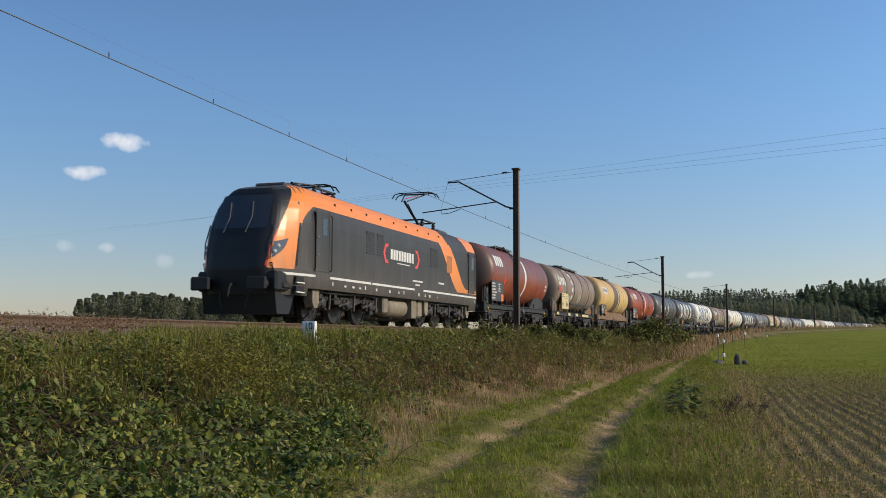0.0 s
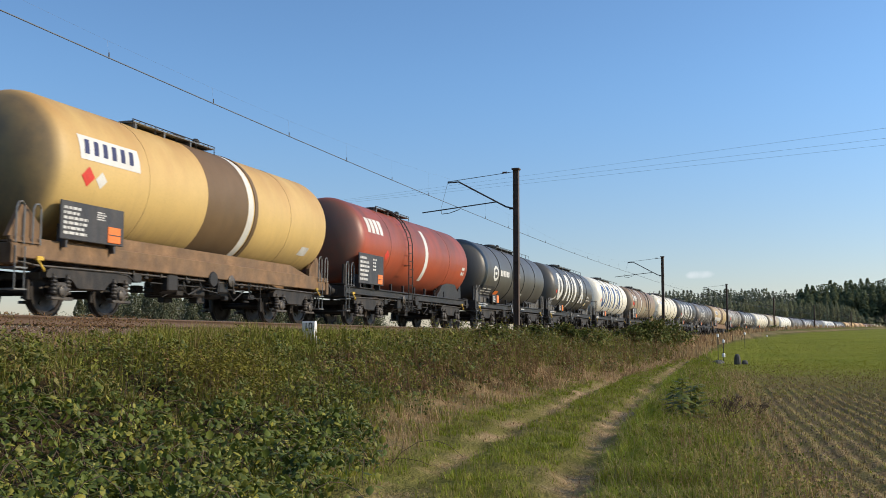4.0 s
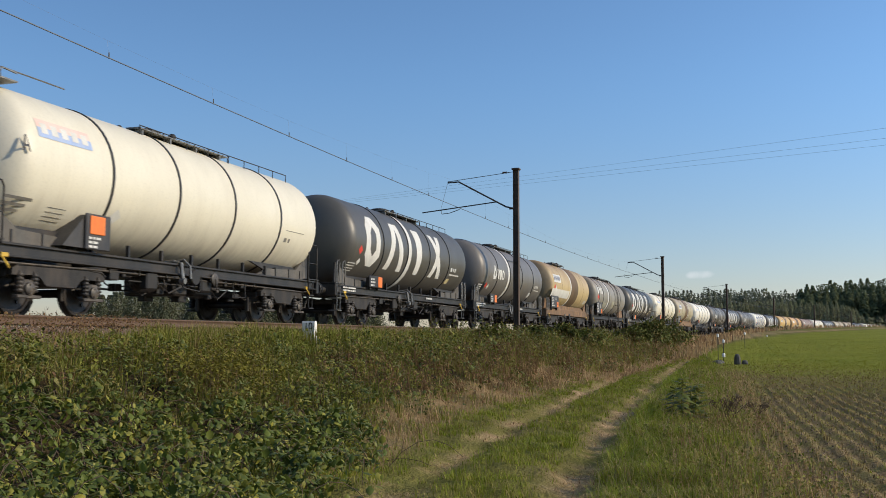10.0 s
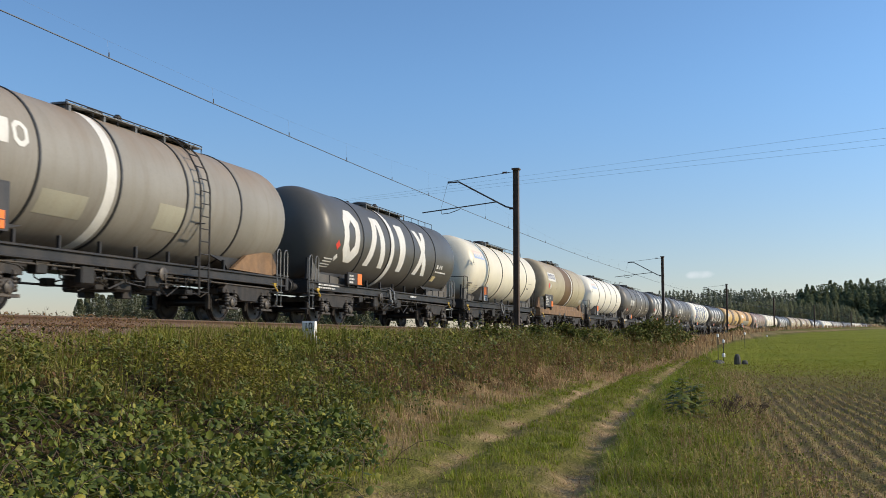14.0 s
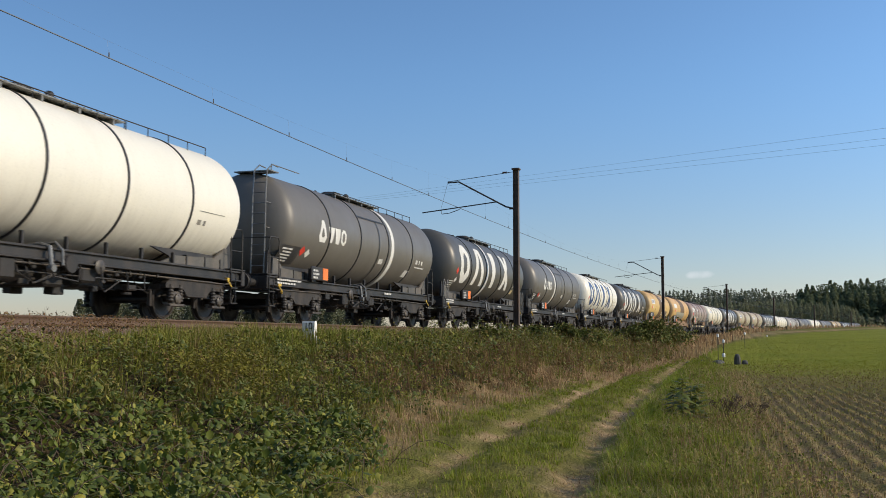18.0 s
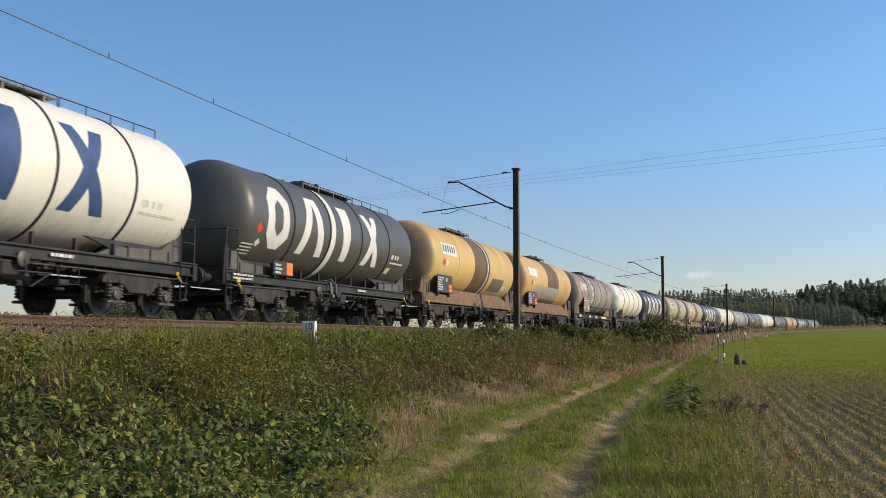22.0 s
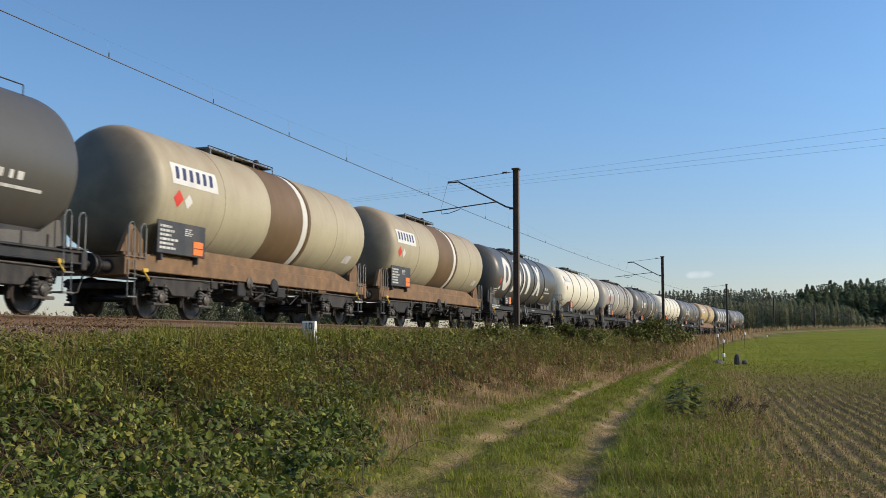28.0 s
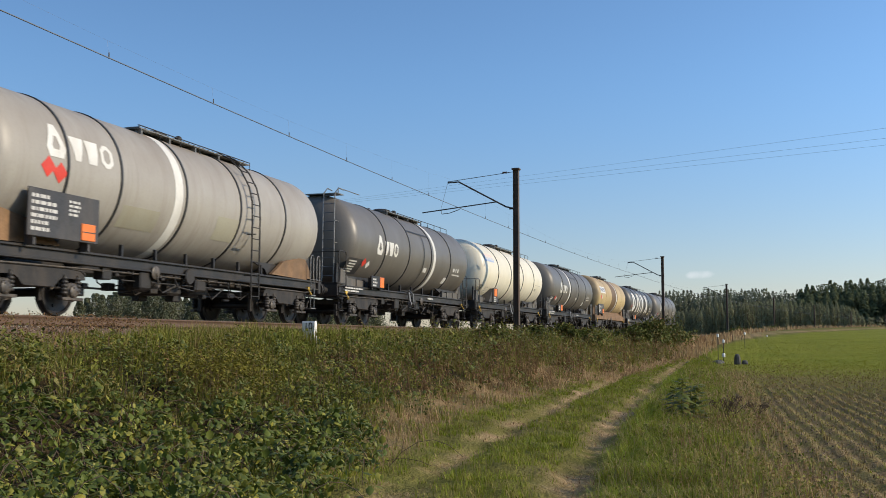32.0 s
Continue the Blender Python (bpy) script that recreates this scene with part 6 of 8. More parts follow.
def arch_edge(z):
    """Front line of the grey field round the cab door."""
    k = min(1, max(0, (z - 1.5) / 1.9))
    return 1.0 + 0.18 * k + 0.62 * k ** 7


def livery(side):
    """Smooth-edged sheets of the livery laid on the skin: name, mesh builder."""
    tail = TAIL_END - NOSE
    swoop = lambda z: (4.15 if z > 3.42 else 4.15 + (3.42 - z) * 1.08 + 0.25 * max(0, (2.1 - z) / 0.6) ** 2) - NOSE
    back = lambda z: 5.55 + (3.42 - z) * 1.08 + 1.5 * math.exp(-(z - 1.5) / 0.10) - NOSE
    blend = lambda a, b, f: a + (b - a) * f
    zz = lambda a, b, g: a + (b - a) * g
    yield "cab_mask", skin_patch(0, 0, 0, 0, side, 0.003, 26, lambda f, g: (blend(0.1, mask_edge(zz(1.5, 4.02, g)), f), zz(1.5, 4.02, g)))
    yield "orange_panel", skin_patch(0, 0, 0, 0, side, 0.006, 40, lambda f, g: (blend(mask_edge(zz(1.5, 3.4, g)), arch_edge(zz(1.5, 3.4, g)), f), zz(1.5, 3.4, g)))
    yield "orange_panel", skin_patch(0, 0, 0, 0, side, 0.006, 48, lambda f, g: (blend(mask_edge(zz(3.4, 4.04, g)), 5.35 - NOSE - 0.5 * g, f), zz(3.4, 4.04, g)))
    yield "orange_panel", skin_patch(0, 0, 0, 0, side, 0.005, 36, lambda f, g: (blend(swoop(zz(1.5, 3.42, g)), back(zz(1.5, 3.42, g)), f), zz(1.5, 3.42, g)))
    yield "orange_panel", skin_patch(7.2 - NOSE, tail - 0.32, 1.5, 1.66, side, 0.006, 8)
    yield "orange_panel", skin_patch(0, 0, 0, 0, side, 0.006, 16, lambda f, g: (blend(8.05 - 0.5 * g - NOSE, tail - 0.32, f), zz(3.38, 4.04, g)))
    yield "trim_line", skin_patch(0, 0, 0, 0, side, 0.009, 16, lambda f, g: (mask_edge(zz(1.55, 2.9, g)) - 0.035 * (1 - f), zz(1.55, 2.9, g)))


def welded(build, name, material, smooth=30):
    """Join the cells of a skin into one sheet."""
    me = bpy.data.meshes.new(name)
    me.from_pydata(build.v, [], build.f)
    bm = bmesh.new()
    bm.from_mesh(me)
    bmesh.ops.remove_doubles(bm, verts=bm.verts, dist=0.0005)
    bmesh.ops.dissolve_degenerate(bm, edges=bm.edges, dist=0.0001)
    bmesh.ops.recalc_face_normals(bm, faces=bm.faces)
    for f in bm.faces:
        f.smooth = True
    for e in bm.edges:
        if len(e.link_faces) == 2 and e.calc_face_angle(0) > radians(smooth):
            e.smooth = False
    bm.to_mesh(me)
    bm.free()
    me.materials.append(material)
    return me


def skin_patch(d0, d1, z0, z1, side, lift, n=8, shape=None):
    """A patch that follows the body skin; shape maps (f, g) in 0..1 to (d, z)."""
    b = Build()
    v = []
    for i in range(n + 1):
        for j in range(n + 1):
            d, z = shape(i / n, j / n) if shape else (d0 + (d1 - d0) * i / n, z0 + (z1 - z0) * j / n)
            v.append(loco_point(d, z, side, lift))
    b.add(v, [(i * (n + 1) + j, (i + 1) * (n + 1) + j, (i + 1) * (n + 1) + j + 1, i * (n + 1) + j + 1) for i in range(n) for j in range(n)])
    return b


def loco_bogie_mesh():
    b = Build()
    rng = random.Random(5)
    for sx in (-1, 1):
        x0, x1 = (1.02, 1.16) if sx > 0 else (-1.16, -1.02)
        b.prism([(-2.75, 0.82), (-2.6, 1.0), (-1.3, 1.02), (-0.9, 0.86), (0.9, 0.86), (1.3, 1.02), (2.6, 1.0), (2.75, 0.82), (2.5, 0.72), (1.3, 0.74), (0.8, 0.62), (-0.8, 0.62), (-1.3, 0.74), (-2.5, 0.72)], x0, x1)
        for y in (-1.85, 0, 1.85):
            b.box(min(sx * 1.0, sx * 1.24), max(sx * 1.0, sx * 1.24), y - 0.20, y + 0.20, 0.44, 0.80, 0.05)
            b.lathe([(sx * 1.22, 0.17), (sx * 1.30, 0.16), (sx * 1.33, 0.10)], 14, "x", (0, y, 0.62))
            for dy in (-0.38, 0.38):
                for k in range(5):
                    b.lathe([(0.52 + k * 0.08, 0.085), (0.55 + k * 0.08, 0.10), (0.58 + k * 0.08, 0.085)], 10, "z", (sx * 1.12, y + dy, 0))
            b.rod((sx * 1.26, y - 0.75, 0.55), (sx * 1.26, y - 0.1, 0.66), 0.05, 8)
            b.rod((sx * 1.3, y + 0.35, 0.42), (sx * 1.25, y + 0.55, 1.1), 0.045, 8)
        for k in range(16):
            y, z = rng.uniform(-2.6, 2.6), rng.uniform(0.4, 0.95)
            s = rng.uniform(0.05, 0.13)
            b.box(min(sx * 1.12, sx * 1.3), max(sx * 1.12, sx * 1.3), y - s, y + s, z - s * 0.7, z + s * 0.7, 0.02)
        b.pipe([(sx * 1.28, -2.5, 0.95), (sx * 1.3, -1.2, 0.92), (sx * 1.3, 1.2, 0.96), (sx * 1.28, 2.5, 0.92)], 0.03, 6)
    b.box(-1.05, 1.05, -2.3, 2.3, 0.7, 0.98, 0.05).box(-0.6, 0.6, -2.5, 2.5, 0.22, 0.72, 0.08)
    return b.mesh("bogie", M_BOGIE)


def pantograph(root, y, raised):
    z = 4.17 if raised else 4.02
    base = part("pantograph", Build().box(-0.75, 0.75, y - 0.75, y - 0.69, z + 0.18, z + 0.24).box(-0.75, 0.75, y + 0.69, y + 0.75, z + 0.18, z + 0.24).box(-0.7, -0.64, y - 0.7, y + 0.7, z + 0.18, z + 0.24).box(0.64, 0.7, y - 0.7, y + 0.7, z + 0.18, z + 0.24).mesh("pantograph", M_STEEL), root, "raised single-arm pantograph" if raised else "folded single-arm pantograph")
    for sx in (-0.67, 0.67):
        for sy in (-0.7, 0.7):
            part("insulator", cached(("pins", sx, sy, y), lambda: Build().lathe([(z - 0.05, 0.05), (z, 0.09), (z + 0.05, 0.05), (z + 0.1, 0.09), (z + 0.15, 0.05), (z + 0.19, 0.06)], 10, "z", (sx, y + sy, 0)).mesh("insulator", M_PORCELAIN)), base)
    if raised:
        top, knee = z + 1.46, (y - 0.95, z + 0.95)
        low = Build().pipe([(0, y + 0.6, z + 0.25), (0, knee[0], knee[1])], 0.055, 8).pipe([(0.12, y + 0.2, z + 0.25), (0.12, knee[0] + 0.1, knee[1] - 0.12)], 0.025, 6)
        upp = Build().pipe([(-0.12, knee[0], knee[1]), (-0.5, y + 0.35, top - 0.05)], 0.028, 6).pipe([(0.12, knee[0], knee[1]), (0.5, y + 0.35, top - 0.05)], 0.028, 6).rod((-0.5, y + 0.35, top - 0.05), (0.5, y + 0.35, top - 0.05), 0.024, 6)
        red = Build().pipe([(0, knee[0], knee[1] + 0.1), (0.1, y + 0.4, top - 0.08)], 0.018, 6)
        hy = y + 0.35
    else:
        top = z + 0.42
        low = Build().pipe([(0, y + 0.6, z + 0.25), (0, y - 0.9, z + 0.34)], 0.055, 8)
        upp = Build().pipe([(-0.12, y - 0.9, z + 0.34), (-0.5, y + 0.3, top - 0.03)], 0.028, 6).pipe([(0.12, y - 0.9, z + 0.34), (0.5, y + 0.3, top - 0.03)], 0.028, 6)
        red = Build().pipe([(0.2, y + 0.8, z + 0.3), (0.2, y + 2.6, z + 0.16)], 0.03, 6)
        hy = y + 0.3
    part("lower_arm", low.mesh("lower_arm", M_STEEL), base)
    part("upper_arm", upp.mesh("upper_arm", M_STEEL), base)
    part("linkage", red.mesh("linkage", M_RAILRED), base, "red insulated bar")
    head = Build()
    for dy in (-0.2, 0.2):
        head.pipe([(-0.98, hy + dy, top - 0.22), (-0.86, hy + dy, top - 0.05), (-0.65, hy + dy, top), (0.65, hy + dy, top), (0.86, hy + dy, top - 0.05), (0.98, hy + dy, top - 0.22)], 0.025, 6)
    head.rod((-0.6, hy - 0.2, top), (-0.6, hy + 0.2, top), 0.015, 5).rod((0.6, hy - 0.2, top), (0.6, hy + 0.2, top), 0.015, 5)
    part("collector_head", head.mesh("collector_head", M_STEEL), base)


def build_engine():
    root = new("locomotive")
    tagged(root, "dark grey and orange electric freight locomotive with raised pantograph", "locomotive")
    mats = {"body_side": M_LGREY, "skirt": M_LGREY, "cab_mask": M_LBLACK, "orange_panel": M_LORANGE, "roof": M_LROOF}
    words = {"body_side": "anthracite grey body side", "skirt": "anthracite lower skirt", "cab_mask": "glossy black cab front", "orange_panel": "bright orange livery panel", "roof": "dusty dark roof"}
    for name, b in loco_skin().items():
        part(name, welded(b, name, mats[name]), root, words[name])
    mats["trim_line"], words["trim_line"] = M_REDLINE, "thin red line along the cab front"
    for side in (-1, 1):
        for name, b in livery(side):
            part(name, welded(b, name, mats[name]), root, words[name])
    part("floor_pan", Build().box(-1.3, 1.3, NOSE + 0.5, TAIL_END - 0.1, 0.95, 1.1, 0.03).mesh("floor_pan", M_STEEL), root)
    # windscreen, wipers, lamps
    v = []
    for z in np.linspace(2.62, 3.62, 9):
        h, y = loco_half(z), NOSE + loco_front(z)
        v += [(-h * 0.57, y + 0.045, z), (-h * 0.42, y - 0.012, z), (h * 0.42, y - 0.012, z), (h * 0.57, y + 0.045, z)]
    part("windscreen", Build().add(v, [(4 * i + k, 4 * i + k + 1, 4 * i + k + 5, 4 * i + k + 4) for i in range(8) for k in range(3)]).mesh("windscreen", M_GLASS, 40), root, "tinted curved windscreen")
    for x in (-0.45, 0.25):
        part("wiper", Build().pipe([(x, NOSE + loco_front(2.5) - 0.05, 2.5), (x + 0.12, NOSE + loco_front(2.95) - 0.06, 2.95), (x + 0.02, NOSE + loco_front(3.4) - 0.05, 3.4)], 0.014, 5).mesh("wiper", M_GALV), root)
    for side in (-1, 1):
        shape = lambda f, g: ((mask_edge(1.74 + 0.5 * g) + 0.015) * (1 - f) + 0.68 * f + 0.12 * math.sin(math.pi * f) * (1 - g), (1.74 + 0.5 * g) * (1 - f) + 2.36 * f)
        hl = part("headlight", skin_patch(0, 0, 0, 0, side, 0.012, 10, shape).mesh("headlight", M_HEADGLASS, 40), root, "dark almond headlight cover")
        for dd, zz in ((0.27, 1.96), (0.36, 2.12)):
            c = loco_point(dd, zz, side, 0.02)
            part("lamp", Build().lathe([(-0.02, 0.06), (0.015, 0.06), (0.03, 0.035)], 14, "x", (0, 0, 0)).mesh("lamp", M_LAMP, 40), hl, "clear round lamp", Matrix.Translation(c) @ Euler((0, 0, (-0.9 if side > 0 else math.pi + 0.9))).to_matrix().to_4x4())
        part("side_window", skin_patch(1.06, 1.14, 1.6, 2.85, side, 0.01).mesh("side_window", M_SEAM), root, "narrow mirror slot")
        part("front_handrail", Build().pipe([loco_point(0.18, 1.75, side, 0.05), loco_point(0.18, 2.2, side, 0.09), loco_point(0.18, 2.75, side, 0.05)], 0.018, 6).mesh("front_handrail", M_STEEL), root)
        x = side * 1.492
        xs = lambda a, b: (min(side * a, side * b), max(side * a, side * b))
        # door with seams, window, handles, rails
        for y0 in (-7.25, 8.05):
            dr = part("cab_door", Build().box(*xs(1.488, 1.502), y0 + 0.06, y0 + 0.94, 1.52, 3.30, 0.005).mesh("cab_door", M_LGREY), root)
            part("door_window", Build().box(*xs(1.500, 1.508), y0 + 0.5, y0 + 0.8, 2.6, 3.12, 0.004).mesh("door_window", M_GLASS), dr)
            for zz in (1.98, 2.50):
                part("door_handle", Build().box(*xs(1.5, 1.53), y0 + 0.14, y0 + 0.26, zz, zz + 0.05, 0.01).mesh("door_handle", M_GALV), dr, "bright metal handle")
            part("door_seam", Build().box(*xs(1.486, 1.4985), y0 + 0.02, y0 + 0.06, 1.5, 3.34).box(*xs(1.486, 1.4985), y0 + 0.94, y0 + 0.98, 1.5, 3.34).mesh("door_seam", M_SEAM), dr)
            for yy in (y0 - 0.05, y0 + 1.05):
                part("handrail", Build().pipe([(side * 1.49, yy, 1.55), (side * 1.55, yy, 1.6), (side * 1.55, yy, 3.2), (side * 1.49, yy, 3.25)], 0.018, 6).mesh("handrail", M_SEAM), root)
        # stripe, vents, emblem, lettering bars
        part("white_stripe", skin_patch(0.5, 2.0, 1.335, 1.405, side, 0.012, 10).mesh("white_stripe", M_WHITE), root, "white waistline stripe")
        for y0, y1 in ((-7.27, -7.2), (-6.2, -3.0), (-2.9, 1.2), (2.2, 9.3)):
            part("white_stripe", Build().box(*xs(1.489, 1.500), y0, y1, 1.335, 1.405).mesh("white_stripe", M_WHITE), root, "white waistline stripe")
        for y0, y1 in ((-3.4, -2.7), (-2.5, -1.9), (3.0, 3.9)):
            vent = Build()
            for k in range(9):
                vent.box(*xs(1.487, 1.497), y0, y1, 2.35 + 0.085 * k, 2.41 + 0.085 * k)
            part("vent", vent.mesh("vent", M_VENT), root, "louvred vent panel")
        part("orange_vent", Build().box(*xs(1.487, 1.499), 5.05, 5.75, 2.25, 2.95, 0.01).mesh("orange_vent", plain("dull_orange_vent", (0.42, 0.16, 0.05), 0.6)), root, "dull orange vent panel")
        for y0, flip in ((-1.95, 1), (1.75, -1)):
            pts = [(y0 + flip * 0.52, 2.83), (y0 + flip * 0.22, 2.83), (y0, 2.5), (y0 + flip * 0.22, 2.16), (y0 + flip * 0.52, 2.16), (y0 + flip * 0.40, 2.28), (y0 + flip * 0.30, 2.28), (y0 + flip * 0.16, 2.5), (y0 + flip * 0.30, 2.71), (y0 + flip * 0.40, 2.71)]
            part("emblem_bracket", Build().prism(pts, *xs(1.489, 1.497)).mesh("emblem_bracket", M_BRED), root, "red angular emblem bracket")
        for k in range(9):
            part("emblem_block", Build().box(*xs(1.489, 1.498), -1.25 + k * 0.265, -1.05 + k * 0.265, 2.32, 2.68).mesh("emblem_block", M_WHITE), root, "plain white emblem block")
        part("marking", Build().box(*xs(1.489, 1.495), -0.6, 0.7, 2.2, 2.235).mesh("marking", M_MARK), root)
        part("marking", Build().box(*xs(1.489, 1.495), 1.0, 2.1, 1.66, 1.72).box(*xs(1.489, 1.495), 1.3, 1.8, 1.52, 1.58).mesh("marking", M_MARK), root)
        part("marking", Build().box(*xs(1.489, 1.495), 4.0, 4.7, 1.72, 1.79).mesh("marking", M_MARK), root)
        rng = random.Random(8)
        mk = Build()
        for k in range(16):
            y = rng.uniform(-8.5, 9.0)
            if abs(abs(y) - 6.6) > 0.3:
                mk.box(*xs(1.489, 1.494), y, y + rng.uniform(0.05, 0.16), 1.14, 1.14 + rng.uniform(0.05, 0.13))
        part("marking", mk.mesh("marking", M_MARK), root)
        # steps cut in the skirt at the ends
        for zz in (0.88, 1.15):
            part("step", Build().box(*xs(1.30, 1.42), NOSE + 1.0, NOSE + 1.5, zz, zz + 0.16, 0.01).mesh("step", M_SEAM), root)
            part("step_edge", Build().box(*xs(1.38, 1.44), NOSE + 1.0, NOSE + 1.5, zz - 0.035, zz, 0.005).mesh("step_edge", M_WHITE), root, "white step edge")
        # roof edge lifting eyes
        for k in range(9):
            y = -5.6 + k * 1.25
            part("roof_eye", Build().box(side * 1.33 - 0.02, side * 1.33 + 0.02, y, y + 0.07, 3.62, 3.70, 0.01).mesh("roof_eye", M_SEAM), root)
        part("equipment_box", Build().box(*xs(0.7, 1.32), -1.45, -1.0, 0.42, 1.0, 0.05).mesh("equipment_box", M_TANBOX), root, "dusty tan equipment box")
        part("equipment_box", Build().box(*xs(0.6, 1.34), 1.35, 1.85, 0.30, 1.0, 0.03).mesh("equipment_box", M_TANBOX), root, "dusty tan equipment box")
        part("equipment_box", Build().box(*xs(0.6, 1.3), 2.1, 2.6, 0.35, 1.0, 0.06).mesh("equipment_box", M_TANBOX), root, "dusty tan equipment box")
        for y in (-7.05, 2.75, 8.2):
            part("sand_box", Build().prism([(y, 1.0), (y, 0.62), (y + 0.12, 0.45), (y + 0.32, 0.45), (y + 0.42, 0.62), (y + 0.42, 1.0)], *xs(1.06, 1.34)).mesh("sand_box", M_TANBOX), root, "dusty tan sand box")
            part("sand_pipe", Build().pipe([(side * 1.15, y + 0.2, 0.46), (side * 1.12, y + 0.25, 0.28), (side * 0.85, y + 0.32, 0.12)], 0.025, 6).mesh("sand_pipe", M_AXLE), root)
        part("air_tank", Build().lathe([(-0.85, 0.05), (-0.83, 0.26), (-0.75, 0.33), (0.95, 0.33), (1.03, 0.26), (1.05, 0.05)], 20, "y", (side * 0.98, 0, 0.66)).mesh("air_tank", M_TANBOX, 40), root, "tan cylindrical air tank")
    part("transformer_tank", Build().box(-0.62, 0.62, -1.5, 2.7, 0.22, 0.98, 0.06).mesh("transformer_tank", M_STEEL), root, "black transformer tank under the floor")
    # front end
    part("buffer_beam", Build().box(-1.25, 1.25, NOSE + 0.15, NOSE + 0.9, 0.86, 1.42, 0.06).mesh("buffer_beam", M_LBLACK), root)
    part("snow_plough", Build().prism([(NOSE + 0.25, 0.86), (NOSE + 0.4, 0.24), (NOSE + 1.1, 0.24), (NOSE + 1.4, 0.8)], -1.15, 1.15).mesh("snow_plough", M_LBLACK), root, "black snow plough")
    for e, y0 in ((-1, NOSE + 0.3), (1, TAIL_END)):
        turn = pose(0, y0, 1.06, 0, 0, 0 if e < 0 else 180)
        for sx in (-0.875, 0.875):
            b = Build().box(-0.30, 0.30, -0.62, -0.52, -0.19, 0.19, 0.05).lathe([(0.05, 0.16), (-0.3, 0.15), (-0.31, 0.11), (-0.55, 0.11)], 16)
            part("buffer", b.mesh("buffer", M_STEEL, 35), root, "", turn @ pose(sx, 0, 0))
            part("buffer_rail", Build().pipe([(sx - 0.2, 0.0, 0.3), (sx - 0.2, -0.1, 0.58), (sx + 0.2, -0.1, 0.58), (sx + 0.2, 0.0, 0.3)], 0.018, 6).mesh("buffer_rail", M_SEAM), root, "", turn)
        part("coupling", cached("coupling", coupling_mesh), root, "", turn)
        for sx in (-0.45, 0.45):
            part("brake_hose", Build().pipe([(sx, 0.0, -0.1), (sx, -0.2, -0.18), (sx * 0.95, -0.3, -0.45), (sx * 0.8, -0.28, -0.62)], 0.03, 6).mesh("brake_hose", M_SEAM), root, "", turn)
    # roof fittings
    part("cab_roof_unit", Build().box(-0.5, 0.5, -7.3, -6.4, 4.0, 4.17, 0.05).mesh("cab_roof_unit", M_LROOF), root, "dark roof ventilation unit")
    part("cab_roof_unit", Build().box(-0.75, 0.75, 6.2, 7.4, 4.0, 4.19, 0.08).mesh("cab_roof_unit", M_LROOF), root, "dark roof ventilation unit")
    part("roof_hatch", Build().box(-0.7, 0.3, -3.2, 3.2, 4.06, 4.18, 0.04).mesh("roof_hatch", M_LROOF), root)
    part("roof_conductor", Build().pipe([(-0.5, -3.5, 4.32), (-0.5, 3.6, 4.32)], 0.025, 6).rod((-0.5, -1.2, 4.1), (-0.5, -1.2, 4.34), 0.05, 8).rod((-0.5, 1.6, 4.1), (-0.5, 1.6, 4.34), 0.05, 8).mesh("roof_conductor", M_STEEL), root)
    pantograph(root, -5.0, False)
    pantograph(root, 5.0, True)
    for y in (-4.35, 5.55):
        bo = part("bogie", cached("loco_bogie", loco_bogie_mesh), root, "grimy three-axle power bogie", pose(0, y, 0))
        for wy in (-1.85, 0.0, 1.85):
            w = part("wheelset", cached("loco_wheel", lambda: wheelset_mesh(0.61)), bo, "", pose(0, wy, 0.61))
            ROLLERS.append((w, (0, wy, 0.61), 0.61))
    return root, 23.2, 43.4, 4.95


ENGINE = build_engine()

# ---------------------------------------------------------------- plants
RNG = np.random.default_rng(11)


def blades(p, h, w, az, lean):
    """Grass blades: arrays of feet, heights, widths, facing and lean. Gives vertices and faces."""
    n = len(p)
    side = np.stack([np.cos(az), np.sin(az), np.zeros(n)], -1)
    fwd = np.stack([-np.sin(az), np.cos(az), np.zeros(n)], -1)
    up = np.array((0, 0, 1.0))
    mid = p + up * (h * 0.58)[:, None] + fwd * (lean * h * 0.25)[:, None]
    tip = p + up * (h * (1 - 0.25 * lean))[:, None] + fwd * (lean * h * 0.8)[:, None]
    s = side * (w / 2)[:, None]
    v = np.stack([p - s, p + s, mid + s * 0.8, mid - s * 0.8, tip], 1).reshape(-1, 3)
    i = np.arange(n)[:, None] * 5
    return v, [i + np.array([[0, 1, 2, 3]]), i + np.array([[3, 2, 4]])]


def leaves(p, size, az, pitch, wide=0.55):
    """Folded pointed leaves from their stalk ends."""
    n = len(p)
    ca, sa, cp, sp = np.cos(az), np.sin(az), np.cos(pitch), np.sin(pitch)
    d = np.stack([ca * cp, sa * cp, sp], -1)
    side = np.stack([-sa, ca, np.zeros(n)], -1)
    nrm = np.cross(d, side)
    L, W = size[:, None], (size * wide)[:, None]
    base, tip = p, p + d * L - nrm * L * 0.10
    l1, r1 = p + d * L * 0.35 + side * W * 0.5 + nrm * W * -0.12, p + d * L * 0.35 - side * W * 0.5 + nrm * W * -0.12
    l2, r2 = p + d * L * 0.72 + side * W * 0.36 - nrm * W * 0.15, p + d * L * 0.72 - side * W * 0.36 - nrm * W * 0.15
    m1 = p + d * L * 0.5 + nrm * W * 0.08
    v = np.stack([base, l1, l2, tip, r2, r1, m1], 1).reshape(-1, 3)
    i = np.arange(n)[:, None] * 7
    tri = [i + np.array([t]) for t in ((0, 1, 6), (1, 2, 6), (2, 3, 6), (3, 4, 6), (4, 5, 6), (5, 0, 6))]
    return v, tri


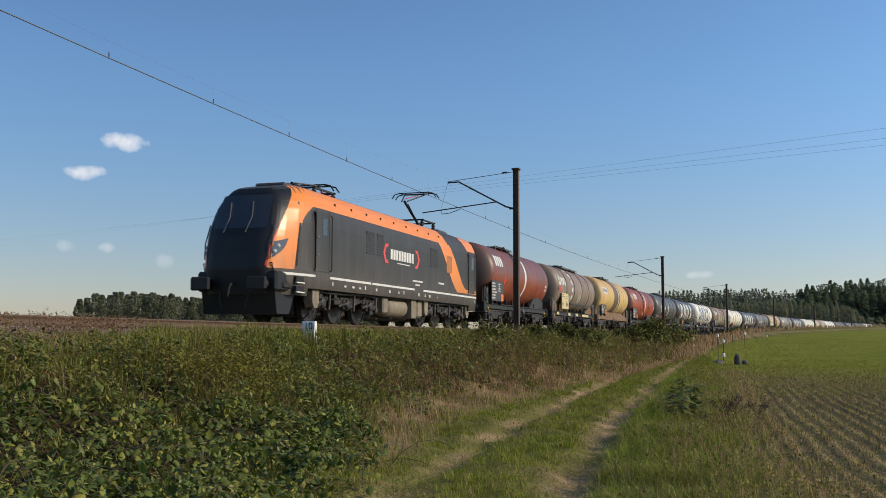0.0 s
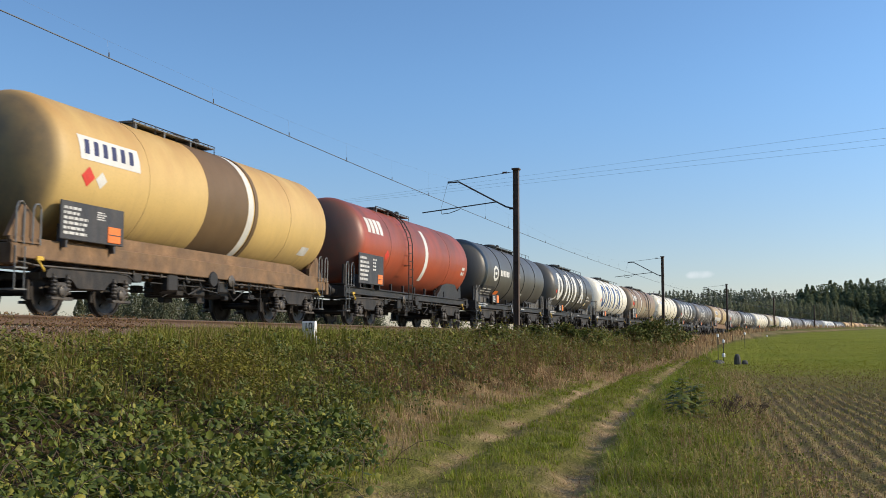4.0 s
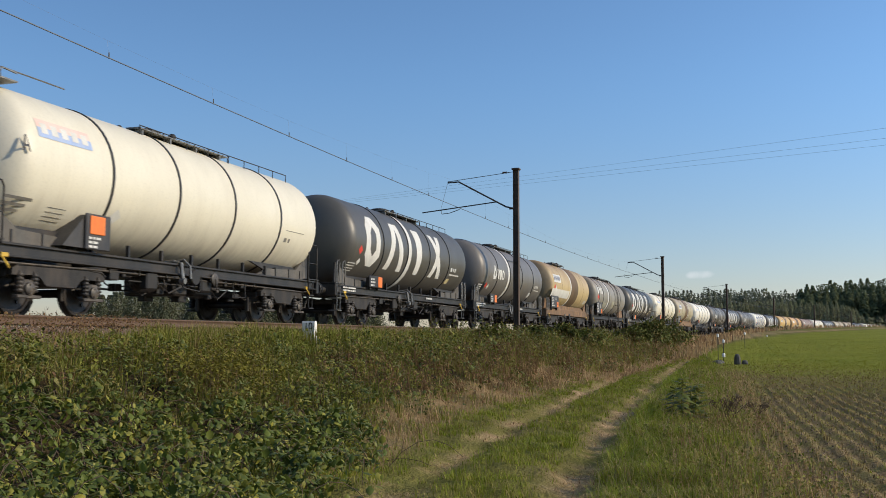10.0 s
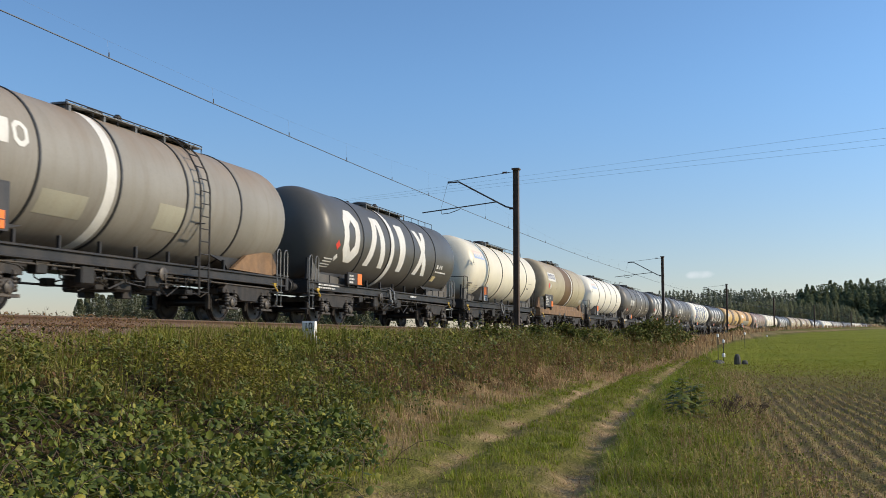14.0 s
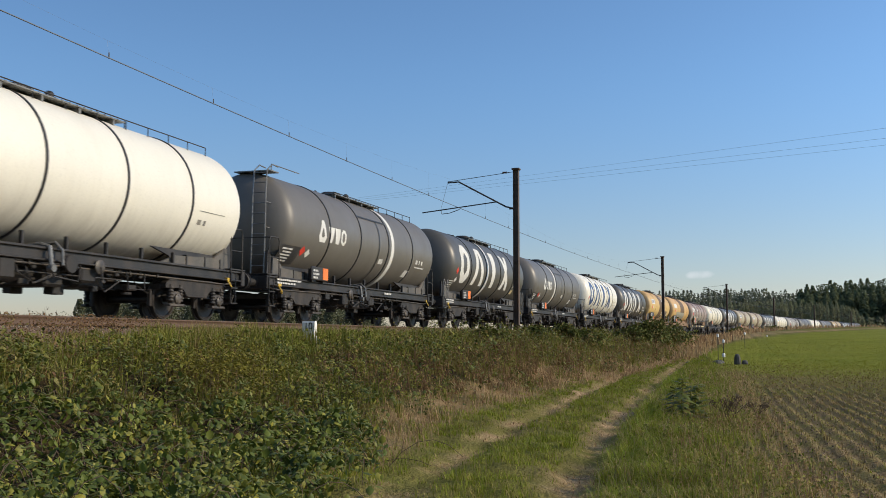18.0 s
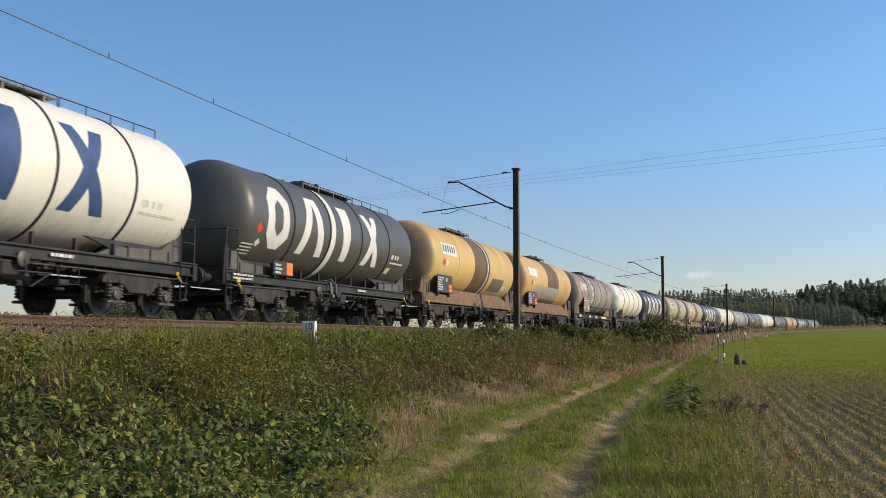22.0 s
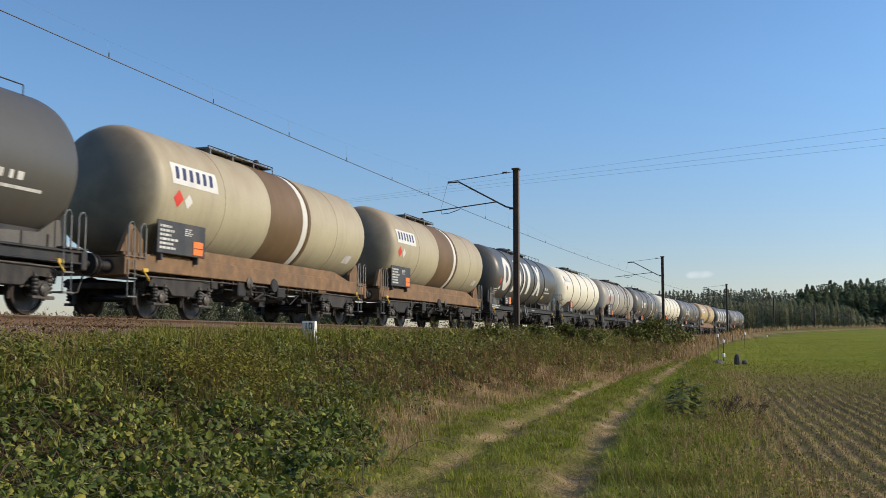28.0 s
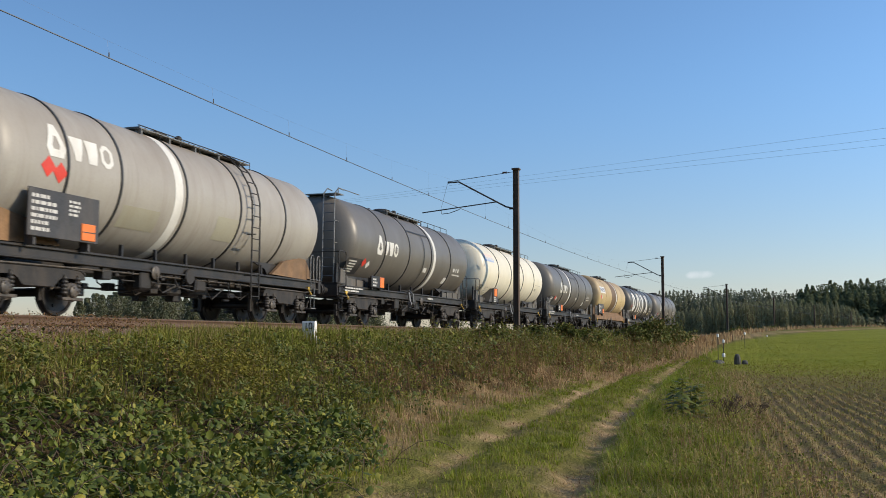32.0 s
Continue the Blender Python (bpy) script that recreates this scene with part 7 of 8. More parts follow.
def cards(p, size, az, pitch):
    """Small leaf sprays, two triangles each, for plants farther off."""
    n = len(p)
    ca, sa, cp, sp = np.cos(az), np.sin(az), np.cos(pitch), np.sin(pitch)
    d = np.stack([ca * cp, sa * cp, sp], -1)
    side = np.stack([-sa, ca, np.zeros(n)], -1)
    L = size[:, None]
    v = np.stack([p, p + d * L * 0.5 + side * L * 0.36, p + d * L, p + d * L * 0.5 - side * L * 0.36 + np.cross(d, side) * L * 0.1], 1).reshape(-1, 3)
    i = np.arange(n)[:, None] * 4
    return v, [i + np.array([[0, 1, 2]]), i + np.array([[0, 2, 3]])]


def tufts(p, nrm, size, wide=0.7, jitter=0.5):
    """Small leaf sprays lying square to a way that they face, with some disorder."""
    n = len(p)
    w = nrm / np.linalg.norm(nrm, axis=1)[:, None] + RNG.normal(0, jitter, (n, 3))
    w /= np.linalg.norm(w, axis=1)[:, None]
    t = np.cross(w, RNG.normal(size=(n, 3)))
    t /= np.linalg.norm(t, axis=1)[:, None]
    b = np.cross(w, t)
    L, W = size[:, None] * 0.5, (size * wide)[:, None] * 0.5
    v = np.stack([p - t * L, p + b * W - t * L * 0.25 + w * W * 0.25, p + t * L, p - b * W - t * L * 0.1 + w * W * 0.25], 1).reshape(-1, 3)
    i = np.arange(n)[:, None] * 4
    return v, [i + np.array([[0, 1, 2]]), i + np.array([[0, 2, 3]])]


def merge(*packs):
    vs, fs, k = [], [], 0
    for v, f in packs:
        vs.append(v)
        fs += [q + k for q in f]
        k += len(v)
    return np.concatenate(vs), fs


def feet(n, x0, x1, y0, y1, power=1.0, keep=None, lift=0.0):
    """Random places on the ground, denser towards y0."""
    y = y0 + (y1 - y0) * RNG.random(n) ** power
    x = RNG.uniform(x0, x1, n)
    if keep is not None:
        k = keep(x, y) > RNG.random(n)
        x, y = x[k], y[k]
    return np.stack([x, y, ground_z(x, y) + lift], -1)


def rut_gap(x, y):
    """0 in the wheel ruts, 1 away from them."""
    px = np.interp(y, PATH_Y, PATH_X)
    wob = 0.10 * ripple(x, y, 1.7, 7)
    g = np.ones_like(x)
    for off in (-RUT, RUT):
        g = g * (1 - 0.78 * np.exp(-((x - px - off - wob) / 0.31) ** 4))
    return g


def soft(v, a, b):
    k = np.clip((v - a) / (b - a), 0, 1)
    return k * k * (3 - 2 * k)


M_GRASS = island_leaf("green_grass", (0.135, 0.175, 0.017), (0.335, 0.365, 0.042), (0.36, 0.27, 0.11), 0.7, 0.12, 0.3)
M_DRY = island_leaf("dry_grass", (0.33, 0.215, 0.105), (0.58, 0.43, 0.235), (0.22, 0.12, 0.065), 0.8, 0.1, 0.42)
M_REDDRY = island_leaf("reddish_dry_weeds", (0.15, 0.085, 0.045), (0.29, 0.18, 0.09), (0.13, 0.13, 0.035), 0.8, 0.1, 0.25)
M_BRAMBLE = island_leaf("bramble_leaf", (0.050, 0.076, 0.013), (0.172, 0.207, 0.036), (0.36, 0.33, 0.06), 0.5, 0.3, 0.25, 1.6)
M_WEED = island_leaf("weed_leaf", (0.105, 0.122, 0.020), (0.26, 0.26, 0.046), (0.27, 0.195, 0.07), 0.7, 0.15, 0.22, 1.5)
M_GOLD = island_leaf("goldenrod_head", (0.15, 0.14, 0.025), (0.25, 0.22, 0.04), None, 0.8, 0.1, 0.2)
M_STALK = island_leaf("straw_stalk", (0.14, 0.097, 0.045), (0.36, 0.265, 0.13), (0.26, 0.24, 0.055), 0.9, 0.05, 0.15, 1.6)
M_RANK = island_leaf("rank_grass_blade", (0.115, 0.16, 0.016), (0.32, 0.365, 0.040), (0.36, 0.29, 0.13), 0.65, 0.15, 0.35, 1.2)
M_HERB = island_leaf("dark_herb_leaf", (0.065, 0.088, 0.017), (0.175, 0.20, 0.040), (0.22, 0.19, 0.05), 0.55, 0.3, 0.2, 1.4)
M_BANKGRASS = island_leaf("bank_grass_blade", (0.125, 0.15, 0.024), (0.285, 0.295, 0.055), (0.36, 0.27, 0.11), 0.7, 0.12, 0.3, 1.1)
M_CROP = island_leaf("green_catch_crop", (0.165, 0.185, 0.017), (0.27, 0.27, 0.035), (0.27, 0.23, 0.06), 0.8, 0.1, 0.4)
M_DARKDRY = island_leaf("withered_head", (0.10, 0.07, 0.042), (0.24, 0.175, 0.11), (0.34, 0.27, 0.18), 0.9, 0.05, 0.1, 2.0)
M_CLOD = island_leaf("soil_clod", (0.13, 0.095, 0.064), (0.25, 0.19, 0.13), (0.30, 0.23, 0.15), 0.95, 0.05, 0.0, 1.2)
M_TWIG = plain("brown_twigs", (0.10, 0.065, 0.04), 0.85, 0, 0.3, 9)


def put(name, pack, material, label, category):
    ob = new(name, raw_mesh(name, pack[0], pack[1], material))
    return tagged(ob, label, category, kind="stuff")


def stems(p, top, r):
    """Thin three-sided stems from p to top."""
    n = len(p)
    v = []
    for k in range(3):
        o = np.array((math.cos(k * 2.094), math.sin(k * 2.094), 0))
        v += [p + o * r[:, None], top + o * r[:, None] * 0.5]
    v = np.stack(v, 1).reshape(-1, 3)
    i = np.arange(n)[:, None] * 6
    return v, [i + np.array([[a, (a + 2) % 6, (a + 3) % 6, a + 1]]) for a in (0, 2, 4)]


def bank_height(x, y):
    """How tall the weeds stand on the bank."""
    s, u = to_line(x, y)
    tall = 0.42 + 0.40 * soft(s, 20, 38) - 0.12 * soft(u, 5.5, 7.5)
    tall = tall + 0.16 * ripple(x, y, 3.1, 3) + 0.1 * ripple(x, y, 1.2, 9)
    return np.clip(tall, 0.15, 1.3)


def bramble_mask(x, y):
    edge = 9.9 - 0.28 * (y - 9) + 0.35 * ripple(x, y, 2.2, 4)
    far = np.interp(x, [2.5, 4.5, 5.6, 6.3, 7.0, 9.0], [7.0, 7.9, 9.2, 12.0, 14.8, 14.3]) + 0.7 * ripple(x, y, 2.6, 6)
    return soft(edge - x, 0, 0.6) * soft(far - y, -0.4, 0.8)


def bramble_top(x, y):
    return 0.34 + 0.17 * ripple(x, y, 1.9, 12) + 0.08 * ripple(x, y, 0.7, 13) + 0.13 * ripple(x, y, 0.6, 44) - 0.10 * soft(x, 8.2, 10.2) - 0.06 * soft(y, 9, 11)


def build_bramble():
    n = 105000
    y = 3.2 + 14.5 * RNG.random(n) ** 1.25
    x = RNG.uniform(2.6, 11.0, n)
    k = bramble_mask(x, y) * (0.04 + 0.96 * soft(ripple(x, y, 0.6, 44) + 0.5 * ripple(x, y, 0.3, 45), -0.2, 0.35)) > RNG.random(n)
    x, y = x[k], y[k]
    g = ground_z(x, y)
    top = bramble_top(x, y)
    deep = RNG.random(len(x)) ** 1.9
    p = np.stack([x, y, g + np.maximum(0.03, top * (1 - 0.85 * deep))], -1)
    size = (0.04 + 0.085 * RNG.random(len(x)) ** 1.7) * (1 + 0.04 * np.clip(y - 8, 0, 6))
    az = RNG.uniform(0, 2 * math.pi, len(x))
    pitch = RNG.normal(-0.45, 0.75, len(x))
    put("bramble_leaves", leaves(p, size, az, pitch, 0.72), M_BRAMBLE, "dense green bramble thicket on the railway bank", "bramble")
    c = feet(900, 3.0, 10.2, 4, 13.5, 1.2, bramble_mask)
    packs = []
    for q in c[:420]:
        a, r = RNG.uniform(0, 6.28), RNG.uniform(0.5, 1.1)
        hh = float(bramble_top(q[0], q[1])) * RNG.uniform(0.8, 1.15)
        pts = [q + np.array((math.cos(a) * r * t, math.sin(a) * r * t, hh * (1 - (2 * t - 1) ** 2) + 0.02)) for t in np.linspace(0.0, 0.9, 6)]
        b = Build().pipe(pts, 0.004, 4)
        packs.append((np.array(b.v), [np.array([f for f in b.f if len(f) == 4])]))
    put("bramble_canes", merge(*packs), M_TWIG, "arching brown bramble canes among the leaves", "bramble")


def brown_patch(x, y):
    """Where the bank's growth has died back to brown."""
    s, u = to_line(x, y)
    band = soft(u + 0.8 * ripple(x, y, 4, 14), 4.3, 5.3) * soft(s + 2.0 * ripple(x, y, 3.0, 72), 17, 23) * (1 - 0.35 * soft(s, 34, 50))
    one = np.exp(-((x - 5.0) / 0.8) ** 2 - ((y - 14.2) / 1.3) ** 2)
    return np.clip(0.62 * band + 0.7 * one + 0.3 * soft(ripple(x, y, 1.5, 51), 0.25, 0.7), 0, 0.93)


def clumps(c, k, h, spread, w, lean=(0.3, 1.6)):
    """Tufts of k blades each round the given feet, of height h and foot radius spread."""
    n = len(c)
    q = np.repeat(c[:, None, :], k, 1)
    a, r = RNG.uniform(0, 6.28, (n, k)), spread[:, None] * RNG.random((n, k)) ** 0.6
    q[..., 0] += np.cos(a) * r
    q[..., 1] += np.sin(a) * r
    hh = h[:, None] * RNG.uniform(0.45, 1.1, (n, k))
    ww = np.repeat(w[:, None], k, 1) * RNG.uniform(0.7, 1.35, (n, k))
    # blades lean out from the middle of their tuft
    return blades(q.reshape(-1, 3), hh.ravel(), ww.ravel(), (a - math.pi / 2 + RNG.normal(0, 0.7, (n, k))).ravel(), RNG.uniform(*lean, (n, k)).ravel())


def build_bank():
    def keep(x, y):
        s, u = to_line(x, y)
        return soft(u, 2.35, 3.2) * (1 - soft(u, 6.2, 8.0)) * (1 - 0.9 * bramble_mask(x, y)) * (1 - 0.9 * soft(s, 74, 88)) * (1 - 0.85 * tan_share(x, y))
    # leafy cover in mounds with dark gaps between them, green, dark green or died back
    p = feet(360000, 1.5, 11, 6, 100, 1.8, lambda x, y: keep(x, y) * (0.04 + 0.96 * soft(ripple(x, y, 0.75, 52) + 0.5 * ripple(x, y, 0.35, 53), -0.15, 0.4)))
    lump = 0.62 + 0.36 * ripple(p[:, 0], p[:, 1], 1.2, 54) + 0.34 * ripple(p[:, 0], p[:, 1], 0.75, 52)
    hh = bank_height(p[:, 0], p[:, 1]) * np.clip(lump, 0.15, 1.35)
    p[:, 2] += hh * (1 - 0.8 * RNG.random(len(p)) ** 1.4)
    size = (0.025 + 0.055 * RNG.random(len(p)) ** 1.5) * (1 + 0.022 * p[:, 1])
    nrm = np.tile(np.array((0.35, -0.35, 0.8)), (len(p), 1))
    pick = RNG.random(len(p))
    dead = pick < brown_patch(p[:, 0], p[:, 1])
    herb = ~dead & (ripple(p[:, 0], p[:, 1], 1.7, 71) + 0.5 * ripple(p[:, 0], p[:, 1], 0.6, 73) + 0.25 * RNG.normal(size=len(p)) > -0.1)
    weed = ~dead & ~herb
    put("bank_weeds", tufts(p[weed], nrm[weed], size[weed], 0.5, 0.9), M_WEED, "low leafy green weeds covering the railway bank", "weeds")
    put("bank_herbs", leaves(p[herb], size[herb] * 1.25, RNG.uniform(0, 6.28, herb.sum()), RNG.normal(-0.3, 0.6, herb.sum()), 0.7), M_HERB, "dark green broad-leaved herbs in mounds on the bank", "weeds")
    put("dying_weeds", tufts(p[dead], nrm[dead], size[dead], 0.35, 0.9), M_REDDRY, "reddish brown dying weeds on the bank", "weeds")
    # grass between them, in tufts
    p = feet(17000, 1.5, 11, 6, 95, 1.7, lambda x, y: keep(x, y) * (0.25 + 0.75 * soft(ripple(x, y, 1.3, 74), -0.4, 0.3)))
    h = bank_height(p[:, 0], p[:, 1]) * RNG.uniform(0.55, 1.25, len(p))
    w = 0.004 + 0.00035 * p[:, 1]
    dead = RNG.random(len(p)) < brown_patch(p[:, 0], p[:, 1])
    r = RNG.uniform(0.05, 0.16, len(p))
    put("bank_grass", clumps(p[~dead], 15, h[~dead], r[~dead], w[~dead]), M_BANKGRASS, "uncut green grass in tufts on the railway bank", "grass")
    put("dead_grass", clumps(p[dead], 15, h[dead] * 1.1, r[dead], w[dead] * 0.8, (0.1, 1.1)), M_REDDRY, "withered brown grass on the railway bank", "grass")
    # grass on the ballast shoulder, up to the rail foot
    def verge(x, y):
        s, u = to_line(x, y)
        return soft(u, 1.85, 2.2) * (1 - soft(u, 3.0, 3.5)) * (0.10 + 0.90 * soft(s + 0.8 * ripple(x, y, 2.0, 61), 12.8, 16.8))
    p = feet(120000, 1.4, 7, 9, 80, 1.5, verge)
    s, u = to_line(p[:, 0], p[:, 1])
    top = line_z(s) - 0.27 + 0.20 * soft(s, 13.5, 20) + 0.10 * ripple(p[:, 0], p[:, 1], 1.5, 28)
    h = np.clip((top - p[:, 2]) * RNG.uniform(0.6, 1.2, len(p)), 0.1, 0.8)
    put("shoulder_grass", blades(p, h, (0.006 + 0.0005 * p[:, 1]) * RNG.uniform(0.7, 1.4, len(p)), RNG.uniform(0, 6.28, len(p)), RNG.uniform(0.1, 0.9, len(p))), M_BANKGRASS, "green grass growing up to the ballast shoulder", "grass")
    # reddish weeds rooted in the ballast
    p = on_line(8.5 + 10 * RNG.random(26000), RNG.uniform(1.3, 3.0, 26000))
    p[:, 2] = ground_z(p[:, 0], p[:, 1])
    p = p[ripple(p[:, 0], p[:, 1], 0.9, 62) + 0.4 * RNG.normal(size=len(p)) > 0.1]
    lift = RNG.random(len(p)) ** 1.3 * 0.28
    q = p + np.stack([np.zeros(len(p)), np.zeros(len(p)), lift], -1)
    put("ballast_weeds", tufts(q, np.tile(np.array((0.4, -0.3, 0.6)), (len(q), 1)), RNG.uniform(0.025, 0.06, len(q)), 0.5, 0.9), M_REDDRY, "reddish weeds rooted in the ballast", "weeds")
    # taller single weeds with leaves up the stem
    c = feet(3200, 1.5, 11, 7, 100, 1.7, keep)
    hc = bank_height(c[:, 0], c[:, 1]) * RNG.uniform(0.8, 1.35, len(c))
    k = 15
    f = RNG.random((len(c), k)) ** 0.8
    q = np.repeat(c[:, None, :], k, 1)
    q[..., 2] += hc[:, None] * (0.15 + 0.85 * f)
    q[..., :2] += RNG.normal(0, 0.12, (len(c), 1, 2)) * f[..., None] + RNG.normal(0, 0.035, (len(c), k, 2))
    q = q.reshape(-1, 3)
    put("tall_bank_weeds", cards(q, RNG.uniform(0.03, 0.08, len(q)) * (1 + 0.012 * q[:, 1]), RNG.uniform(0, 6.28, len(q)), RNG.normal(0.1, 0.6, len(q))), M_WEED, "tall leafy weeds standing out of the bank growth", "weeds")
    tops = c.copy()
    tops[:, 2] += hc
    put("weed_stems", stems(c, tops, 0.0025 + 0.0001 * c[:, 1]), M_TWIG, "thin brown weed stems on the bank", "weeds")
    # small weeds and dead stalks on the far shoulder
    m = 260
    s = RNG.uniform(8, 20, m)
    c = on_line(s, RNG.uniform(-3.6, -2.2, m))
    c[:, 2] = ground_z(c[:, 0], c[:, 1])
    hc = RNG.uniform(0.3, 0.95, m)
    tops = c + np.stack([RNG.normal(0, 0.08, m), RNG.normal(0, 0.08, m), hc], -1)
    put("far_shoulder_stalks", stems(c, tops, np.full(m, 0.005)), M_TWIG, "thin dead stalks on the far ballast shoulder", "weeds")
    q = (c[:, None, :] + (tops - c)[:, None, :] * RNG.uniform(0.4, 1.0, (m, 7, 1)) + RNG.normal(0, 0.03, (m, 7, 3))).reshape(-1, 3)
    put("far_shoulder_weeds", cards(q, RNG.uniform(0.03, 0.07, len(q)), RNG.uniform(0, 6.28, len(q)), RNG.normal(0, 0.6, len(q))), M_REDDRY, "seed heads and small leaves of weeds across the track", "weeds")
    # goldenrod
    c = feet(700, 4.2, 6.8, 12.5, 17.5, 1.0, lambda x, y: np.exp(-((x - 5.5 + 0.15 * (y - 14.5)) / 0.6) ** 2 - ((y - 14.5) / 1.7) ** 2))
    k = 30
    q = np.repeat(c[:, None, :], k, 1)
    q[..., 2] += 0.30 + 0.32 * RNG.random((len(c), k))
    q[..., :2] += RNG.normal(0, 0.06, (len(c), k, 2))
    q = q.reshape(-1, 3)
    put("goldenrod", cards(q, RNG.uniform(0.025, 0.06, len(q)), RNG.uniform(0, 6.28, len(q)), RNG.normal(0.3, 0.5, len(q))), M_GOLD, "fading yellow goldenrod on the bank", "weeds")
    # pale dry grass between bank and track
    p = feet(120000, 4, 24, 8, 100, 1.6, lambda x, y: np.clip(1.2 * tan_share(x, y), 0, 1) * (1 - bramble_mask(x, y)))
    h = RNG.uniform(0.12, 0.42, len(p)) * (0.8 + 0.3 * ripple(p[:, 0], p[:, 1], 1.6, 56))
    put("pale_grass", blades(p, h, (0.003 + 0.0005 * p[:, 1]) * RNG.uniform(0.7, 1.3, len(p)), RNG.uniform(0, 6.28, len(p)), RNG.uniform(0.4, 1.8, len(p))), M_DRY, "pale bleached grass beside the farm track", "grass")
    # far tawny grass where the bank meets the field
    def tawny(x, y):
        s, u = to_line(x, y)
        return soft(u, 2.6, 3.4) * (1 - soft(u, 7.0, 9.5))
    p = feet(90000, 2, 90, 70, 360, 1.9, tawny)
    h = RNG.uniform(0.4, 1.0, len(p)) * (0.9 + 0.35 * ripple(p[:, 0], p[:, 1], 9, 2))
    put("tawny_grass", blades(p, h, 0.03 + 0.0006 * p[:, 1], RNG.uniform(0, 6.28, len(p)), RNG.uniform(0.2, 0.9, len(p))), M_DRY, "tall tawny grass along the line", "grass")


def build_track_grass():
    def keep(x, y):
        px = np.interp(y, PATH_Y, PATH_X)
        e = x - np.interp(y, EDGE_Y, EDGE_X)
        mid = np.exp(-((x - px) / 0.62) ** 4) * 0.85
        left = soft(px - x, 0.88, 1.3) * (1 - soft(px - x, 2.4, 3.2)) * 0.8
        right = soft(x - px, 0.92, 1.25) * (1 - soft(e, -0.5, 0.5))
        lumps = 0.30 + 0.70 * soft(ripple(x, y, 0.8, 17) + 0.6 * ripple(x, y, 2.9, 18), -0.7, 0.2)
        return np.clip(mid + left + right, 0, 1) * rut_gap(x, y) * lumps * (1 - 0.9 * tan_share(x, y))
    p = feet(230000, 6.5, 17.0, 5.5, 85, 2.0, keep)
    px = np.interp(p[:, 1], PATH_Y, PATH_X)
    right = soft(p[:, 0] - px, 1.15, 1.6)
    clump = 1 + 0.45 * ripple(p[:, 0], p[:, 1], 0.8, 17) + 0.3 * ripple(p[:, 0], p[:, 1], 2.9, 18)
    h = (0.08 + 0.10 * right) * np.clip(clump, 0.3, 1.9) * RNG.uniform(0.5, 1.5, len(p))
    w = (0.0026 + 0.00038 * p[:, 1]) * RNG.uniform(0.7, 1.4, len(p))
    put("track_grass", blades(p, np.maximum(h, 0.03), w, RNG.uniform(0, 6.28, len(p)), RNG.uniform(0.3, 1.8, len(p))), M_GRASS, "fresh green grass along the farm track", "grass")
    # coarse tufts, rank along the rut's edge
    p = feet(13000, 6.5, 16.0, 6.0, 70, 1.7, lambda x, y: keep(x, y) * (0.12 + 0.88 * soft(ripple(x, y, 1.5, 81) + 0.5 * ripple(x, y, 0.6, 82), 0.0, 0.5)))
    px = np.interp(p[:, 1], PATH_Y, PATH_X)
    right = soft(p[:, 0] - px, 1.1, 1.4)
    h = (0.13 + 0.13 * right) * RNG.uniform(0.6, 1.4, len(p))
    put("track_tufts", clumps(p, 16, h, RNG.uniform(0.04, 0.12, len(p)), 0.003 + 0.00035 * p[:, 1]), M_GRASS, "coarse green grass tufts beside the wheel ruts", "grass")
    def rank(x, y):
        px, e = np.interp(y, PATH_Y, PATH_X), x - np.interp(y, EDGE_Y, EDGE_X)
        return soft(x - px, 1.2, 1.45) * (1 - soft(e, -1.1, -0.1)) * (0.25 + 0.75 * soft(ripple(x, y, 1.1, 83), -0.4, 0.4)) * (1 - soft(y, 34, 50))
    p = feet(9000, 10.8, 14.0, 6.5, 50, 1.5, rank)
    near = 1 - soft(p[:, 0] - np.interp(p[:, 1], PATH_Y, PATH_X), 1.2, 2.4)
    put("rank_grass", clumps(p, 18, (0.16 + 0.17 * near) * RNG.uniform(0.7, 1.35, len(p)), RNG.uniform(0.05, 0.13, len(p)), 0.0035 + 0.00035 * p[:, 1]), M_RANK, "rank deep green grass leaning over the wheel rut", "grass")
    # straw litter in the ruts
    p = feet(30000, 7.5, 14, 6, 80, 1.8, lambda x, y: np.clip(rut_wear(x, y), 0, 1) * 0.9 + 0.04 * (1 - rut_gap(x, y)))
    h = RNG.uniform(0.03, 0.08, len(p))
    put("rut_litter", blades(p, h, (0.003 + 0.0006 * p[:, 1]), RNG.uniform(0, 6.28, len(p)), RNG.uniform(1.4, 2.4, len(p))), M_DRY, "dry straw litter in the wheel ruts", "straw")
    # rank dry stems and weeds in the right verge
    def verge(x, y):
        e = x - np.interp(y, EDGE_Y, EDGE_X)
        return soft(e, -1.9, -0.6) * (1 - soft(e, 0.3, 1.1)) * (0.2 + 0.8 * soft(ripple(x, y, 1.8, 57), -0.2, 0.5))
    p = feet(22000, 11.4, 15.5, 7, 44, 1.6, verge)
    h = RNG.uniform(0.12, 0.42, len(p))
    put("verge_stems", blades(p, h, (0.0025 + 0.0003 * p[:, 1]), RNG.uniform(0, 6.28, len(p)), RNG.uniform(0.2, 1.4, len(p))), M_DRY, "dry brown stems in the field verge", "grass")
    p = feet(34000, 11.2, 15.2, 6.5, 44, 1.6, verge)
    p[:, 2] += RNG.uniform(0.03, 0.28, len(p))
    put("verge_weeds", tufts(p, np.tile(np.array((0.3, -0.3, 0.8)), (len(p), 1)), RNG.uniform(0.02, 0.055, len(p)) * (1 + 0.015 * p[:, 1]), 0.5, 0.8), M_WEED, "low green weeds in the field verge", "weeds")


